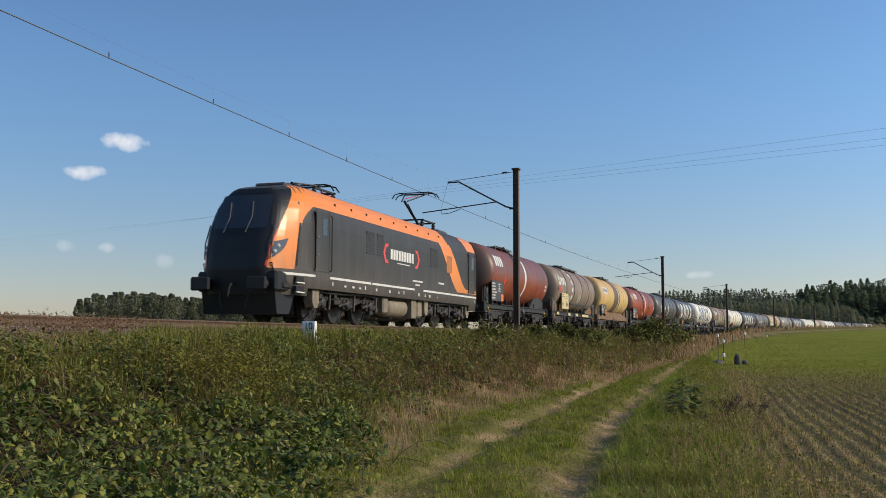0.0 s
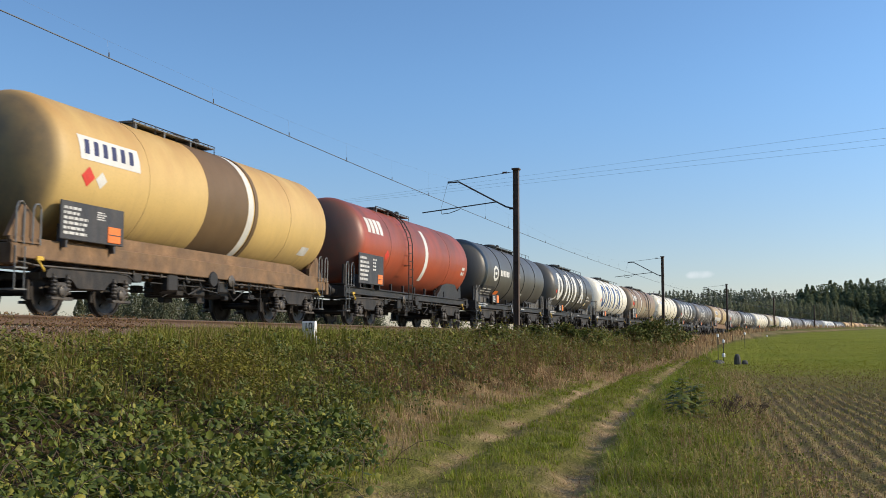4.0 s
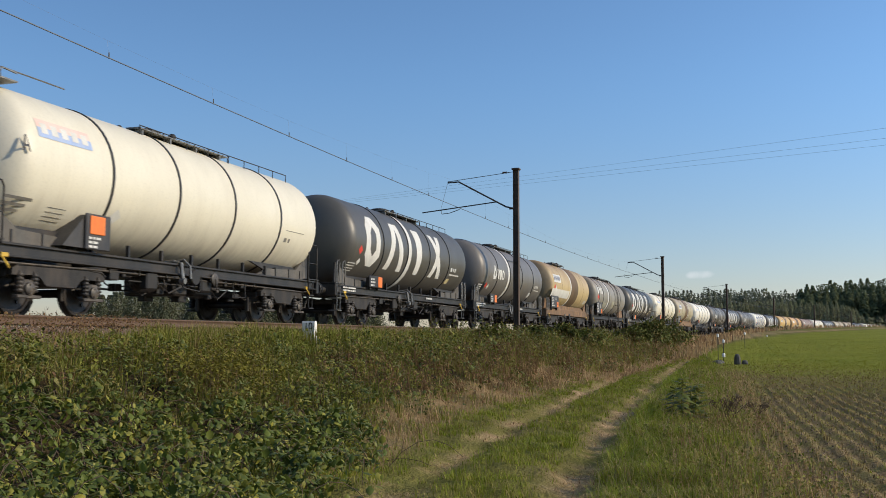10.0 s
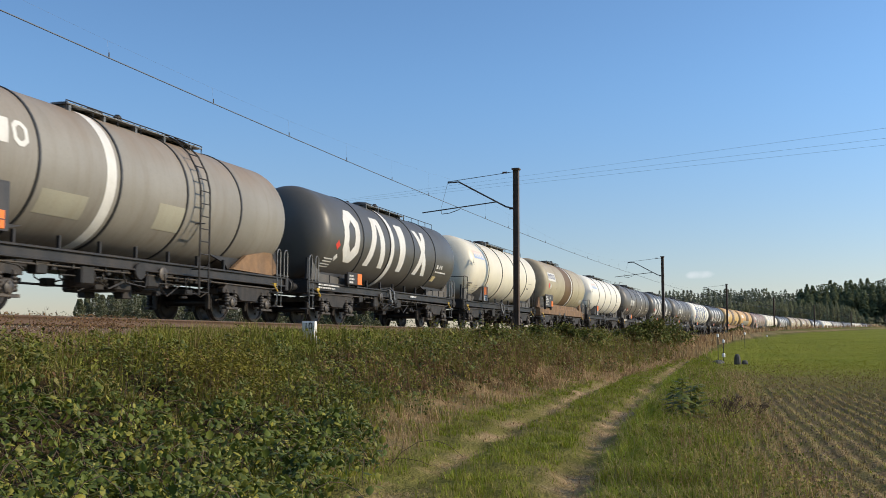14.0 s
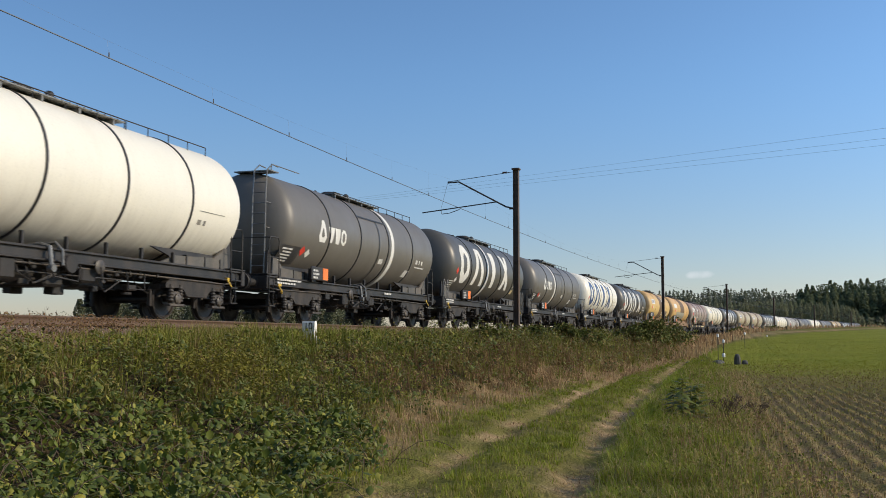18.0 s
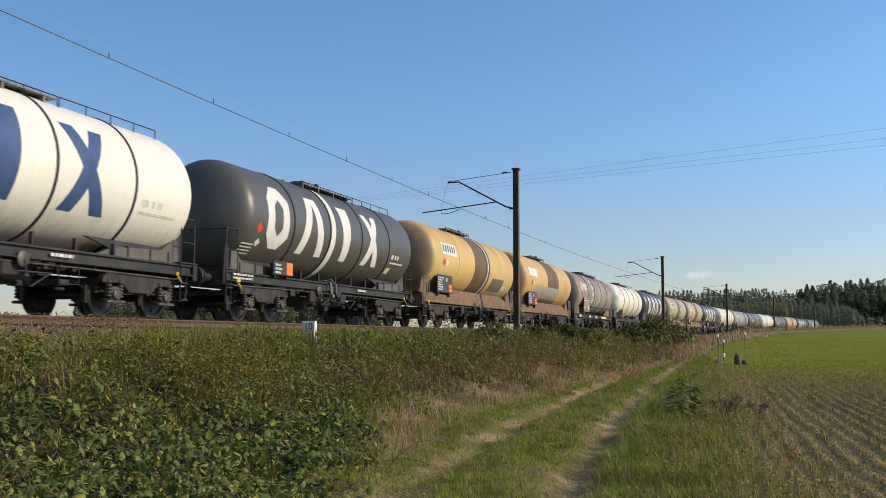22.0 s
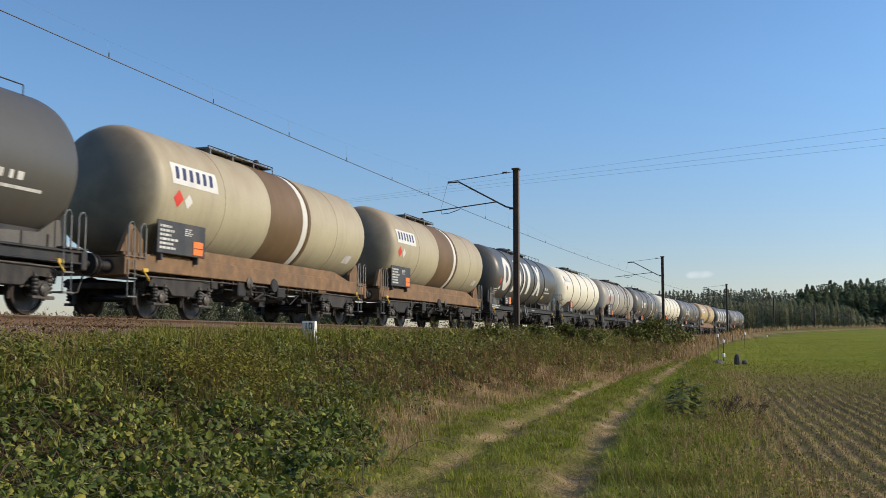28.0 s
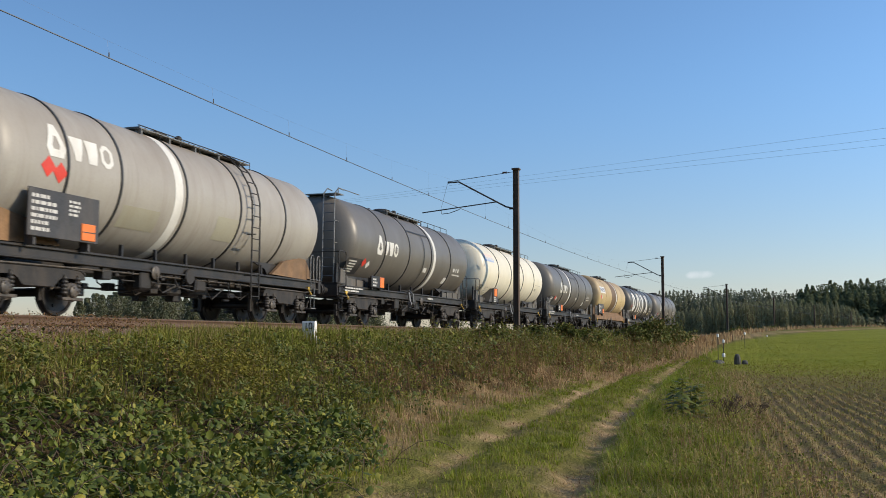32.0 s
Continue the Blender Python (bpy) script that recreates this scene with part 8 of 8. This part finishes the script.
def lumps(p, r):
    """Small angular lumps of six corners each."""
    n = len(p)
    way = np.array([(1, 0, 0), (-1, 0, 0), (0, 1, 0), (0, -1, 0), (0, 0, 1), (0, 0, -1)], float)
    a = RNG.uniform(0, 6.28, n)
    d = way[None] * r[:, None, None] * RNG.uniform(0.6, 1.35, (n, 6, 1))
    c, s = np.cos(a)[:, None], np.sin(a)[:, None]
    v = p[:, None, :] + np.stack([d[..., 0] * c - d[..., 1] * s, d[..., 0] * s + d[..., 1] * c, d[..., 2]], -1)
    tri = np.array([(0, 2, 4), (2, 1, 4), (1, 3, 4), (3, 0, 4), (2, 0, 5), (1, 2, 5), (3, 1, 5), (0, 3, 5)])
    return v.reshape(-1, 3), [(np.arange(n)[:, None, None] * 6 + tri[None]).reshape(-1, 3)]


def build_field():
    def stub(x, y):
        e = x - np.interp(y, EDGE_Y, EDGE_X)
        row = 0.5 + 0.5 * np.sin((e + 0.03 * ripple(x, y, 5.0, 15)) * 2 * math.pi / ROW)
        return soft(e, -0.2, 0.5) * (0.16 + 0.84 * row ** 2.0) * (1 - green_share(x, y)) * (0.75 + 0.25 * soft(ripple(x, y, 1.1, 58), -0.5, 0.4))
    p = feet(230000, 13.0, 34, 6.5, 60, 1.9, stub)
    h = RNG.uniform(0.03, 0.12, len(p)) * (0.8 + 0.4 * ripple(p[:, 0], p[:, 1], 0.7, 60))
    put("stubble", blades(p, h, (0.003 + 0.0005 * p[:, 1]) * RNG.uniform(0.7, 1.5, len(p)), RNG.uniform(0, 6.28, len(p)), RNG.uniform(0.2, 2.2, len(p))), M_STALK, "bleached stubble and straw in drill rows", "stubble")
    p = feet(50000, 13.2, 34, 6.5, 60, 1.6, lambda x, y: soft(x - np.interp(y, EDGE_Y, EDGE_X), -0.2, 0.5) * np.clip(0.25 + 0.4 * soft(ripple(x, y, 3.5, 23), -0.1, 0.6) + 0.3 * soft(x, 15, 18) + 0.6 * green_share(x, y), 0, 1))
    put("seedlings", tufts(p + np.array((0, 0, 0.02)), np.tile(np.array((0.2, -0.2, 0.9)), (len(p), 1)), RNG.uniform(0.015, 0.04, len(p)) * (1 + 0.02 * p[:, 1]), 0.5), M_CROP, "green volunteer seedlings among the stubble", "seedlings")
    # loose clods between the rows
    p = feet(18000, 13.2, 30, 7, 42, 1.6, lambda x, y: soft(x - np.interp(y, EDGE_Y, EDGE_X), -0.1, 0.6) * (1 - green_share(x, y)) * soft(ripple(x, y, 0.9, 59), -0.6, 0.5))
    put("soil_clods", lumps(p, RNG.uniform(0.008, 0.024, len(p)) * (1 + 0.01 * p[:, 1])), M_CLOD, "crumbly brown clods of soil between the stubble rows", "soil")
    # the catch crop thins out to bare colour with distance
    p = feet(70000, 12, 60, 22, 110, 1.3, lambda x, y: soft(x - np.interp(y, EDGE_Y, EDGE_X), -0.4, 0.4) * green_share(x, y) * (1 - soft(y, 60, 125)))
    h = RNG.uniform(0.02, 0.07, len(p))
    put("catch_crop", blades(p, h, 0.008 + 0.0005 * p[:, 1], RNG.uniform(0, 6.28, len(p)), RNG.uniform(0.5, 1.8, len(p))), M_CROP, "bright green catch crop across the field", "crop")


def crown_points(n, cx, cy, z0, z1, rad, lumps, rng, shape="round"):
    """Leaf places in an uneven crown of lumps with gaps."""
    out = []
    for _ in range(lumps):
        f = rng.random()
        z = z0 + (z1 - z0) * (0.08 + 0.9 * f)
        lim = rad * (math.sqrt(max(0.05, 1 - (2 * f - 0.75) ** 2 / 1.6)) if shape == "round" else (1.05 - f) ** 0.8)
        a, r = rng.uniform(0, 6.28), lim * math.sqrt(rng.random()) * 0.9
        s = (0.28 if shape == "round" else 0.22) * rad * rng.uniform(0.7, 1.3)
        m = max(4, n // lumps)
        d = rng.normal(size=(m, 3))
        d /= np.linalg.norm(d, axis=1)[:, None]
        rr = s * rng.random(m)[:, None] ** 0.4
        out.append(np.array((cx + math.cos(a) * r, cy + math.sin(a) * r, z)) + d * rr * np.array((1, 1, 0.75)))
    return np.concatenate(out)


def full_crown(n, h, rad, rng, turn, taper=0.5, pointed=False):
    """Leaf places and facings over a closed, slightly ragged crown from the ground up."""
    f = rng.random(n) ** 0.9
    lim = rad * np.clip(1.03 - f, 0.02, 1) ** taper * (0.75 + 0.25 * np.clip(f / 0.25, 0, 1))
    if pointed:
        lim = np.minimum(lim, rad * (1.03 - f) * 4.0)
    a = rng.uniform(0, 6.28, n)
    lim = lim * (0.88 + 0.16 * np.sin(f * 23 + turn * 7 + 2 * a) + 0.12 * np.sin(5 * a + turn))
    r = lim * rng.random(n) ** 0.3
    p = np.stack([np.cos(a) * r, np.sin(a) * r, h * f], -1)
    return p, np.stack([np.cos(a), np.sin(a), np.full(n, 1.1)], -1)


def build_tree(name, x, y, height, rad, leaf, count, material, label, seed, foot=0.15, shape="round", group=""):
    rng = np.random.default_rng(seed)
    z = float(ground_z(np.array([x]), np.array([y]))[0])
    root = new(name)
    root.matrix_basis = pose(x, y, z)
    tagged(root, label, "tree" if "tree" in name else "shrub", group)
    b = Build().rod((0, 0, -0.3), (0.1, 0, height * 0.45), height * 0.012 + 0.02, 8, height * 0.008 + 0.015).rod((0.1, 0, height * 0.45), (0.0, 0.1, height * 0.85), height * 0.008 + 0.015, 7, 0.02)
    for k in range(9):
        a, f = rng.uniform(0, 6.28), rng.uniform(0.15, 0.6)
        b.rod((0.05, 0, height * f), (math.cos(a) * rad * 0.75, math.sin(a) * rad * 0.75, height * min(0.92, f + rng.uniform(0.12, 0.3))), height * 0.004 + 0.008, 5, 0.006)
    part("trunk", b.mesh("trunk", M_TWIG), root, "thin brown limbs")
    if shape == "full":
        p, out = full_crown(count, height, rad, rng, seed)
    else:
        p = crown_points(count, 0, 0, height * foot, height, rad, max(14, count // 55), rng, shape)
        out = p - np.array((0, 0, height * 0.35))
        out[:, 2] *= rad / height * 1.5
        out = out + np.array((0, 0, 0.3 * rad))
    v, f = tufts(p, out, rng.uniform(0.6, 1.3, len(p)) * leaf, 0.7, 0.6)
    part("crown", raw_mesh("crown", v, f, material), root, "uneven leafy crown")
    return root


M_SHRUB = island_leaf("shrub_leaf", (0.07, 0.088, 0.020), (0.135, 0.15, 0.036), (0.20, 0.14, 0.045), 0.7, 0.15, 0.2)
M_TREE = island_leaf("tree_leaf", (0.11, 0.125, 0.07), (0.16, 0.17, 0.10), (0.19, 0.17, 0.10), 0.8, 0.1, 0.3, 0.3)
# skyline woods: distance haze is mixed into these three foliage colours
M_PINE = island_leaf("hazed_pine_needles", (0.13, 0.155, 0.08), (0.20, 0.225, 0.12), None, 0.8, 0.1, 0.35, 0.08)
M_SPRUCE = island_leaf("hazed_spruce_needles", (0.16, 0.18, 0.12), (0.225, 0.24, 0.16), None, 0.8, 0.1, 0.4, 0.08)
M_BIRCH = island_leaf("hazed_birch_leaf", (0.235, 0.25, 0.145), (0.32, 0.33, 0.195), (0.33, 0.305, 0.185), 0.8, 0.1, 0.4, 0.1)


def build_woods():
    """Shrubs by the line, a clump of trees beyond it and the woods on the skyline."""
    for s, u, h, r, seed in ((74, 4.9, 1.75, 2.0, 1), (80, 5.3, 2.0, 2.4, 2), (68, 4.6, 1.2, 1.4, 3), (48, 4.2, 1.0, 1.1, 4), (52, 4.6, 0.9, 1.2, 5), (43, 4.0, 0.9, 0.8, 6), (150, 4.6, 1.4, 2.2, 7), (190, 4.8, 1.8, 3.0, 8), (225, 5.0, 1.6, 2.6, 9), (36, 3.9, 0.8, 0.8, 10)):
        q = on_line(s, u)
        build_tree("shrub", q[0], q[1], h, r, 0.10 + 0.0012 * s, int(1900 * (0.6 + 0.4 * r)), M_SHRUB, "scrubby green and brown shrub on the railway bank", seed, 0.02, "round", "shrubs on the bank")
    trees = np.random.default_rng(20)
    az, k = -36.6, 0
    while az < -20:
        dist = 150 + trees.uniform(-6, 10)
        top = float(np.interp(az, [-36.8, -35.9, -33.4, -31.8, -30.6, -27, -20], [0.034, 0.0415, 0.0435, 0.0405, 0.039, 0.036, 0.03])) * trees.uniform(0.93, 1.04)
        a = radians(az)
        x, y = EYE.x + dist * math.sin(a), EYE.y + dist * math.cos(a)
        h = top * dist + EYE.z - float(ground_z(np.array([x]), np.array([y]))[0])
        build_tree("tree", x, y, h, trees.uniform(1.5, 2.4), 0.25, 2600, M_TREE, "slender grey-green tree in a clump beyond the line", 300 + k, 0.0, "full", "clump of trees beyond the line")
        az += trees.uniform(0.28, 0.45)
        k += 1
    rng = np.random.default_rng(77)
    groups = {"pine": [], "spruce": [], "birch": []}
    trunks = []

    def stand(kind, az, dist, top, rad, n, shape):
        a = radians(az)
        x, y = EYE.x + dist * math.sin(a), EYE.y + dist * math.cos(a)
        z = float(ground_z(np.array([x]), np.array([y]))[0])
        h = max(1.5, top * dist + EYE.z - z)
        p, nrm = full_crown(n, h, rad, rng, az * 9, 0.24 if shape == "round" else 0.30, shape != "round")
        groups[kind].append((p + np.array((x, y, z)), nrm, (1.25 - 0.6 * p[:, 2] / h) * rng.uniform(0.7, 1.2, n) * rad * 0.42))
        b = Build().rod((x, y, z - 0.5), (x, y, z + h * 0.9), 0.16, 5, 0.05)
        trunks.append((np.array(b.v), [np.array([f for f in b.f if len(f) == 4])]))
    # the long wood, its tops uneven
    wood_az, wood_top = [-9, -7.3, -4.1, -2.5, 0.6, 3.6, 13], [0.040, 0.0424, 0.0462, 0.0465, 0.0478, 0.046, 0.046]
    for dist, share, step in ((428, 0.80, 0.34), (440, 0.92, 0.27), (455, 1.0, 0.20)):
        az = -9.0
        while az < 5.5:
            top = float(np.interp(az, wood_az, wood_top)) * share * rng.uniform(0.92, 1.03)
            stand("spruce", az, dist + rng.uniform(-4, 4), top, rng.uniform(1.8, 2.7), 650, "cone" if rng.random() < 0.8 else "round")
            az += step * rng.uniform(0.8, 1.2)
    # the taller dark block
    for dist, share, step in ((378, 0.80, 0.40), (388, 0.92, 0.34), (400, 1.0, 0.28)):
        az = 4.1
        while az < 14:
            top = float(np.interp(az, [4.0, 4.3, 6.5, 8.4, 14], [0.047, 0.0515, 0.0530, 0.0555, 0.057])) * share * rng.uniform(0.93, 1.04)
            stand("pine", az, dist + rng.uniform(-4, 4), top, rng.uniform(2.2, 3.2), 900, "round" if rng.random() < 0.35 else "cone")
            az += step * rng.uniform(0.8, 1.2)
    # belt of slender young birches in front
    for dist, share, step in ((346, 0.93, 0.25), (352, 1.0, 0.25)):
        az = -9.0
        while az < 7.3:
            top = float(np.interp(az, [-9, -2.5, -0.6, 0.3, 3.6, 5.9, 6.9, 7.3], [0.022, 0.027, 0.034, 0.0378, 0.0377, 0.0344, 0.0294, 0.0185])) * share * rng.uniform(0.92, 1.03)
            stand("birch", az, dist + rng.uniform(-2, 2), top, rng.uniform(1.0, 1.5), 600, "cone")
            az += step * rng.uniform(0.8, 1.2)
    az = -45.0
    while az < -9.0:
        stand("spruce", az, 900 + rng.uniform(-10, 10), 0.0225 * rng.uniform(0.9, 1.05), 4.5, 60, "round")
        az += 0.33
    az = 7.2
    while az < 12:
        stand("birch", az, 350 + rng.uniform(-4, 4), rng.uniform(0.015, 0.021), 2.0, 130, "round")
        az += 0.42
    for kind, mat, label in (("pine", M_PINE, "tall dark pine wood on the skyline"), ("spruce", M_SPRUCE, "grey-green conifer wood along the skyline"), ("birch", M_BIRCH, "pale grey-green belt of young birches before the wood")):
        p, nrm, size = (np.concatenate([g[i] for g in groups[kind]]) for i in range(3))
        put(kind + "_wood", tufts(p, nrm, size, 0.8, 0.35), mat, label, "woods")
    put("wood_trunks", merge(*trunks), M_TWIG, "bare trunks in the far woods", "woods")


M_POSTWHITE = plain("white_marker_paint", (0.78, 0.77, 0.73), 0.6, 0, 0.06, 6, (0.5, 0.48, 0.42), 0.3)
M_STONE = plain("grey_field_stone", (0.09, 0.085, 0.075), 0.9, 0, 0.25, 5, (0.1, 0.09, 0.07), 0.5, 0.5)


def build_small():
    """Kilometre stone, marker posts, stone stub and rubble."""
    m = line_pose(22.1, 23.1) @ pose(3.0, 0, 0)
    root = new("kilometre_post")
    root.matrix_basis = m
    b = Build().prism([(-0.07, -1.0), (0.07, -1.0), (0.07, -0.04), (0.05, 0.0), (-0.05, 0.0), (-0.07, -0.04)], -0.17, 0.17)
    part("stone", b.mesh("stone", M_POSTWHITE), root, "white painted concrete slab")
    for word, x, z in (("10", 0.0, -0.20),):
        cu = bpy.data.curves.new("digits", "FONT")
        cu.body, cu.size, cu.align_x, cu.extrude = word, 0.24, "CENTER", 0.003
        tmp = bpy.data.objects.new("digits", cu)
        me = bpy.data.meshes.new_from_object(tmp)
        me.materials.clear()
        me.materials.append(M_SEAM)
        bpy.data.objects.remove(tmp)
        part("digits", me, root, "black painted figures", pose(x, -0.0725, z, 90, 0, 0))
    tagged(root, "white concrete kilometre post lettered 10 beside the track", "kilometre post")
    for x, y, h, lower in ((13.26, 64.2, 1.40, True), (12.9, 68.5, 1.75, False), (14.95, 85.0, 1.37, False), (17.5, 104.9, 0.5, False)):
        z = float(ground_z(np.array([x]), np.array([y]))[0])
        post = new("marker_post")
        post.matrix_basis = pose(x, y, z)
        part("rod", Build().rod((0, 0, -0.3), (0, 0, h), 0.022, 8).mesh("rod", M_STEEL), post)
        part("cap", Build().lathe([(h - 0.2, 0.03), (h - 0.18, 0.07), (h - 0.06, 0.09), (h, 0.07), (h + 0.03, 0.02)], 12, "z").mesh("cap", M_POSTWHITE, 40), post, "white cap")
        if lower:
            part("sleeve", Build().lathe([(0.3, 0.03), (0.32, 0.1), (0.5, 0.1), (0.56, 0.05)], 12, "z").mesh("sleeve", M_POSTWHITE, 40), post, "white sleeve")
        tagged(post, "thin dark marker post with white cap by the field", "marker post", "marker posts by the field")
    for x, y, w, h in ((14.05, 59.4, 0.2, 0.62), (14.45, 59.6, 0.18, 0.24)):
        z = float(ground_z(np.array([x]), np.array([y]))[0])
        b = Build().lathe([(-0.3, w), (0.1, w * 1.05), (h * 0.7, w * 0.85), (h * 0.95, w * 0.6), (h, w * 0.2)], 9, "z")
        ob = new("stone_stub", b.mesh("stone_stub", M_STONE))
        ob.matrix_basis = pose(x, y, z, 3, -4, 20)
        tagged(ob, "weathered dark grey boundary stone in the field edge", "boundary stone", "boundary stones")
    rng = random.Random(4)
    for k in range(9):
        x, y = 12.0 + rng.uniform(-0.9, 1.2), 61.5 + rng.uniform(-1, 1)
        z = float(ground_z(np.array([x]), np.array([y]))[0])
        r = rng.uniform(0.16, 0.3)
        ob = new("rock", cached(("rock", k % 3), lambda: Build().lathe([(-0.8, 0.5), (-0.3, 1.0), (0.2, 0.9), (0.6, 0.55), (0.75, 0.1)], 7, "z").mesh("rock", M_STONE)))
        ob.matrix_basis = Matrix.Translation((x, y, z + 0.03)) @ Euler((rng.uniform(-0.4, 0.4), rng.uniform(-0.4, 0.4), rng.uniform(0, 6))).to_matrix().to_4x4() @ Matrix.Diagonal((r * 1.3, r, r * 0.8, 1))
        tagged(ob, "rough grey field stone in a small heap", "rock", "heap of field stones")
    # a dead seed-headed weed at the field's edge
    for x, y, h, seed in ((13.34, 19.5, 0.55, 15), (13.5, 19.8, 0.42, 16), (13.95, 20.6, 0.35, 17)):
        r = np.random.default_rng(seed)
        z = float(ground_z(np.array([x]), np.array([y]))[0])
        root = new("dead_weed")
        root.matrix_basis = pose(x, y, z)
        b = Build()
        tips = []
        for k in range(9):
            a, o = r.uniform(0, 6.28), r.uniform(0.08, 0.26)
            tip = (math.cos(a) * o, math.sin(a) * o, h * r.uniform(0.65, 1.0))
            b.pipe([(0, 0, -0.05), (tip[0] * 0.3, tip[1] * 0.3, tip[2] * 0.55), tip], 0.006, 5)
            tips.append(tip)
        part("stalks", b.mesh("stalks", M_TWIG), root)
        p = np.repeat(np.array(tips), 26, 0) + r.normal(0, 0.035, (9 * 26, 3))
        v, t = tufts(p, r.normal(size=p.shape), r.uniform(0.02, 0.06, len(p)), 0.6, 0.8)
        tagged(part("seed_head", raw_mesh("seed_head", v, t, M_DARKDRY), root, "dark brown withered heads"), kind="stuff")
        tagged(root, "dead brown weed with withered heads at the field edge", "weed", "dead weeds at the field edge")
    # the tall leafy weed in the verge
    for x, y, h, seed in ((12.5, 19.6, 0.85, 5), (12.75, 19.9, 0.75, 6), (12.3, 20.3, 0.6, 7), (12.62, 20.6, 0.7, 8)):
        r = np.random.default_rng(seed)
        z = float(ground_z(np.array([x]), np.array([y]))[0])
        root = new("tall_weed")
        root.matrix_basis = pose(x, y, z)
        part("stem", Build().pipe([(0, 0, -0.05), (0.02, 0, h * 0.5), (0.05, 0.02, h)], 0.009, 6).mesh("stem", M_WEED), root)
        n = 30
        f = np.linspace(0.15, 1, n)
        p = np.stack([0.05 * f, 0.02 * f, h * f], -1)
        v, t = leaves(p, r.uniform(0.26, 0.36, n) * (1.15 - 0.5 * f), np.arange(n) * 2.4, r.uniform(-0.5, 0.4, n), 0.46)
        part("foliage", raw_mesh("foliage", v, t, M_HERB), root, "drooping pointed leaves")
        tagged(root, "tall dark green weed with drooping pointed leaves", "weed", "tall weeds in the verge")


build_bramble()
build_bank()
build_track_grass()
build_field()
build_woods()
build_small()


def motions():
    """The train runs by; every wheelset turns with it."""
    steps = [k * 0.5 for k in range(65)]
    for root, front, rear, pivot in WAGONS:
        mid = (front + rear) / 2
        walk(root, [(t, line_pose(mid - pivot - run(t), mid + pivot - run(t))) for t in steps])
    root, front, rear, pivot = ENGINE
    mid = (front + rear) / 2
    walk(root, [(t, line_pose(mid - pivot - run(t), mid + pivot - run(t))) for t in steps])
    shared = {}
    for ob, at, r in ROLLERS:
        key = (at, r)
        if key not in shared:
            walk(ob, [(k / FPS, pose(*at, math.degrees(run(k / FPS) / r), 0, 0)) for k in range(32 * FPS + 1)])
            shared[key] = ob
        else:
            src = shared[key].animation_data
            ob.rotation_mode = "QUATERNION"
            ob.animation_data_create()
            ob.animation_data.action = src.action
            ob.animation_data.action_slot = src.action_slot


motions()
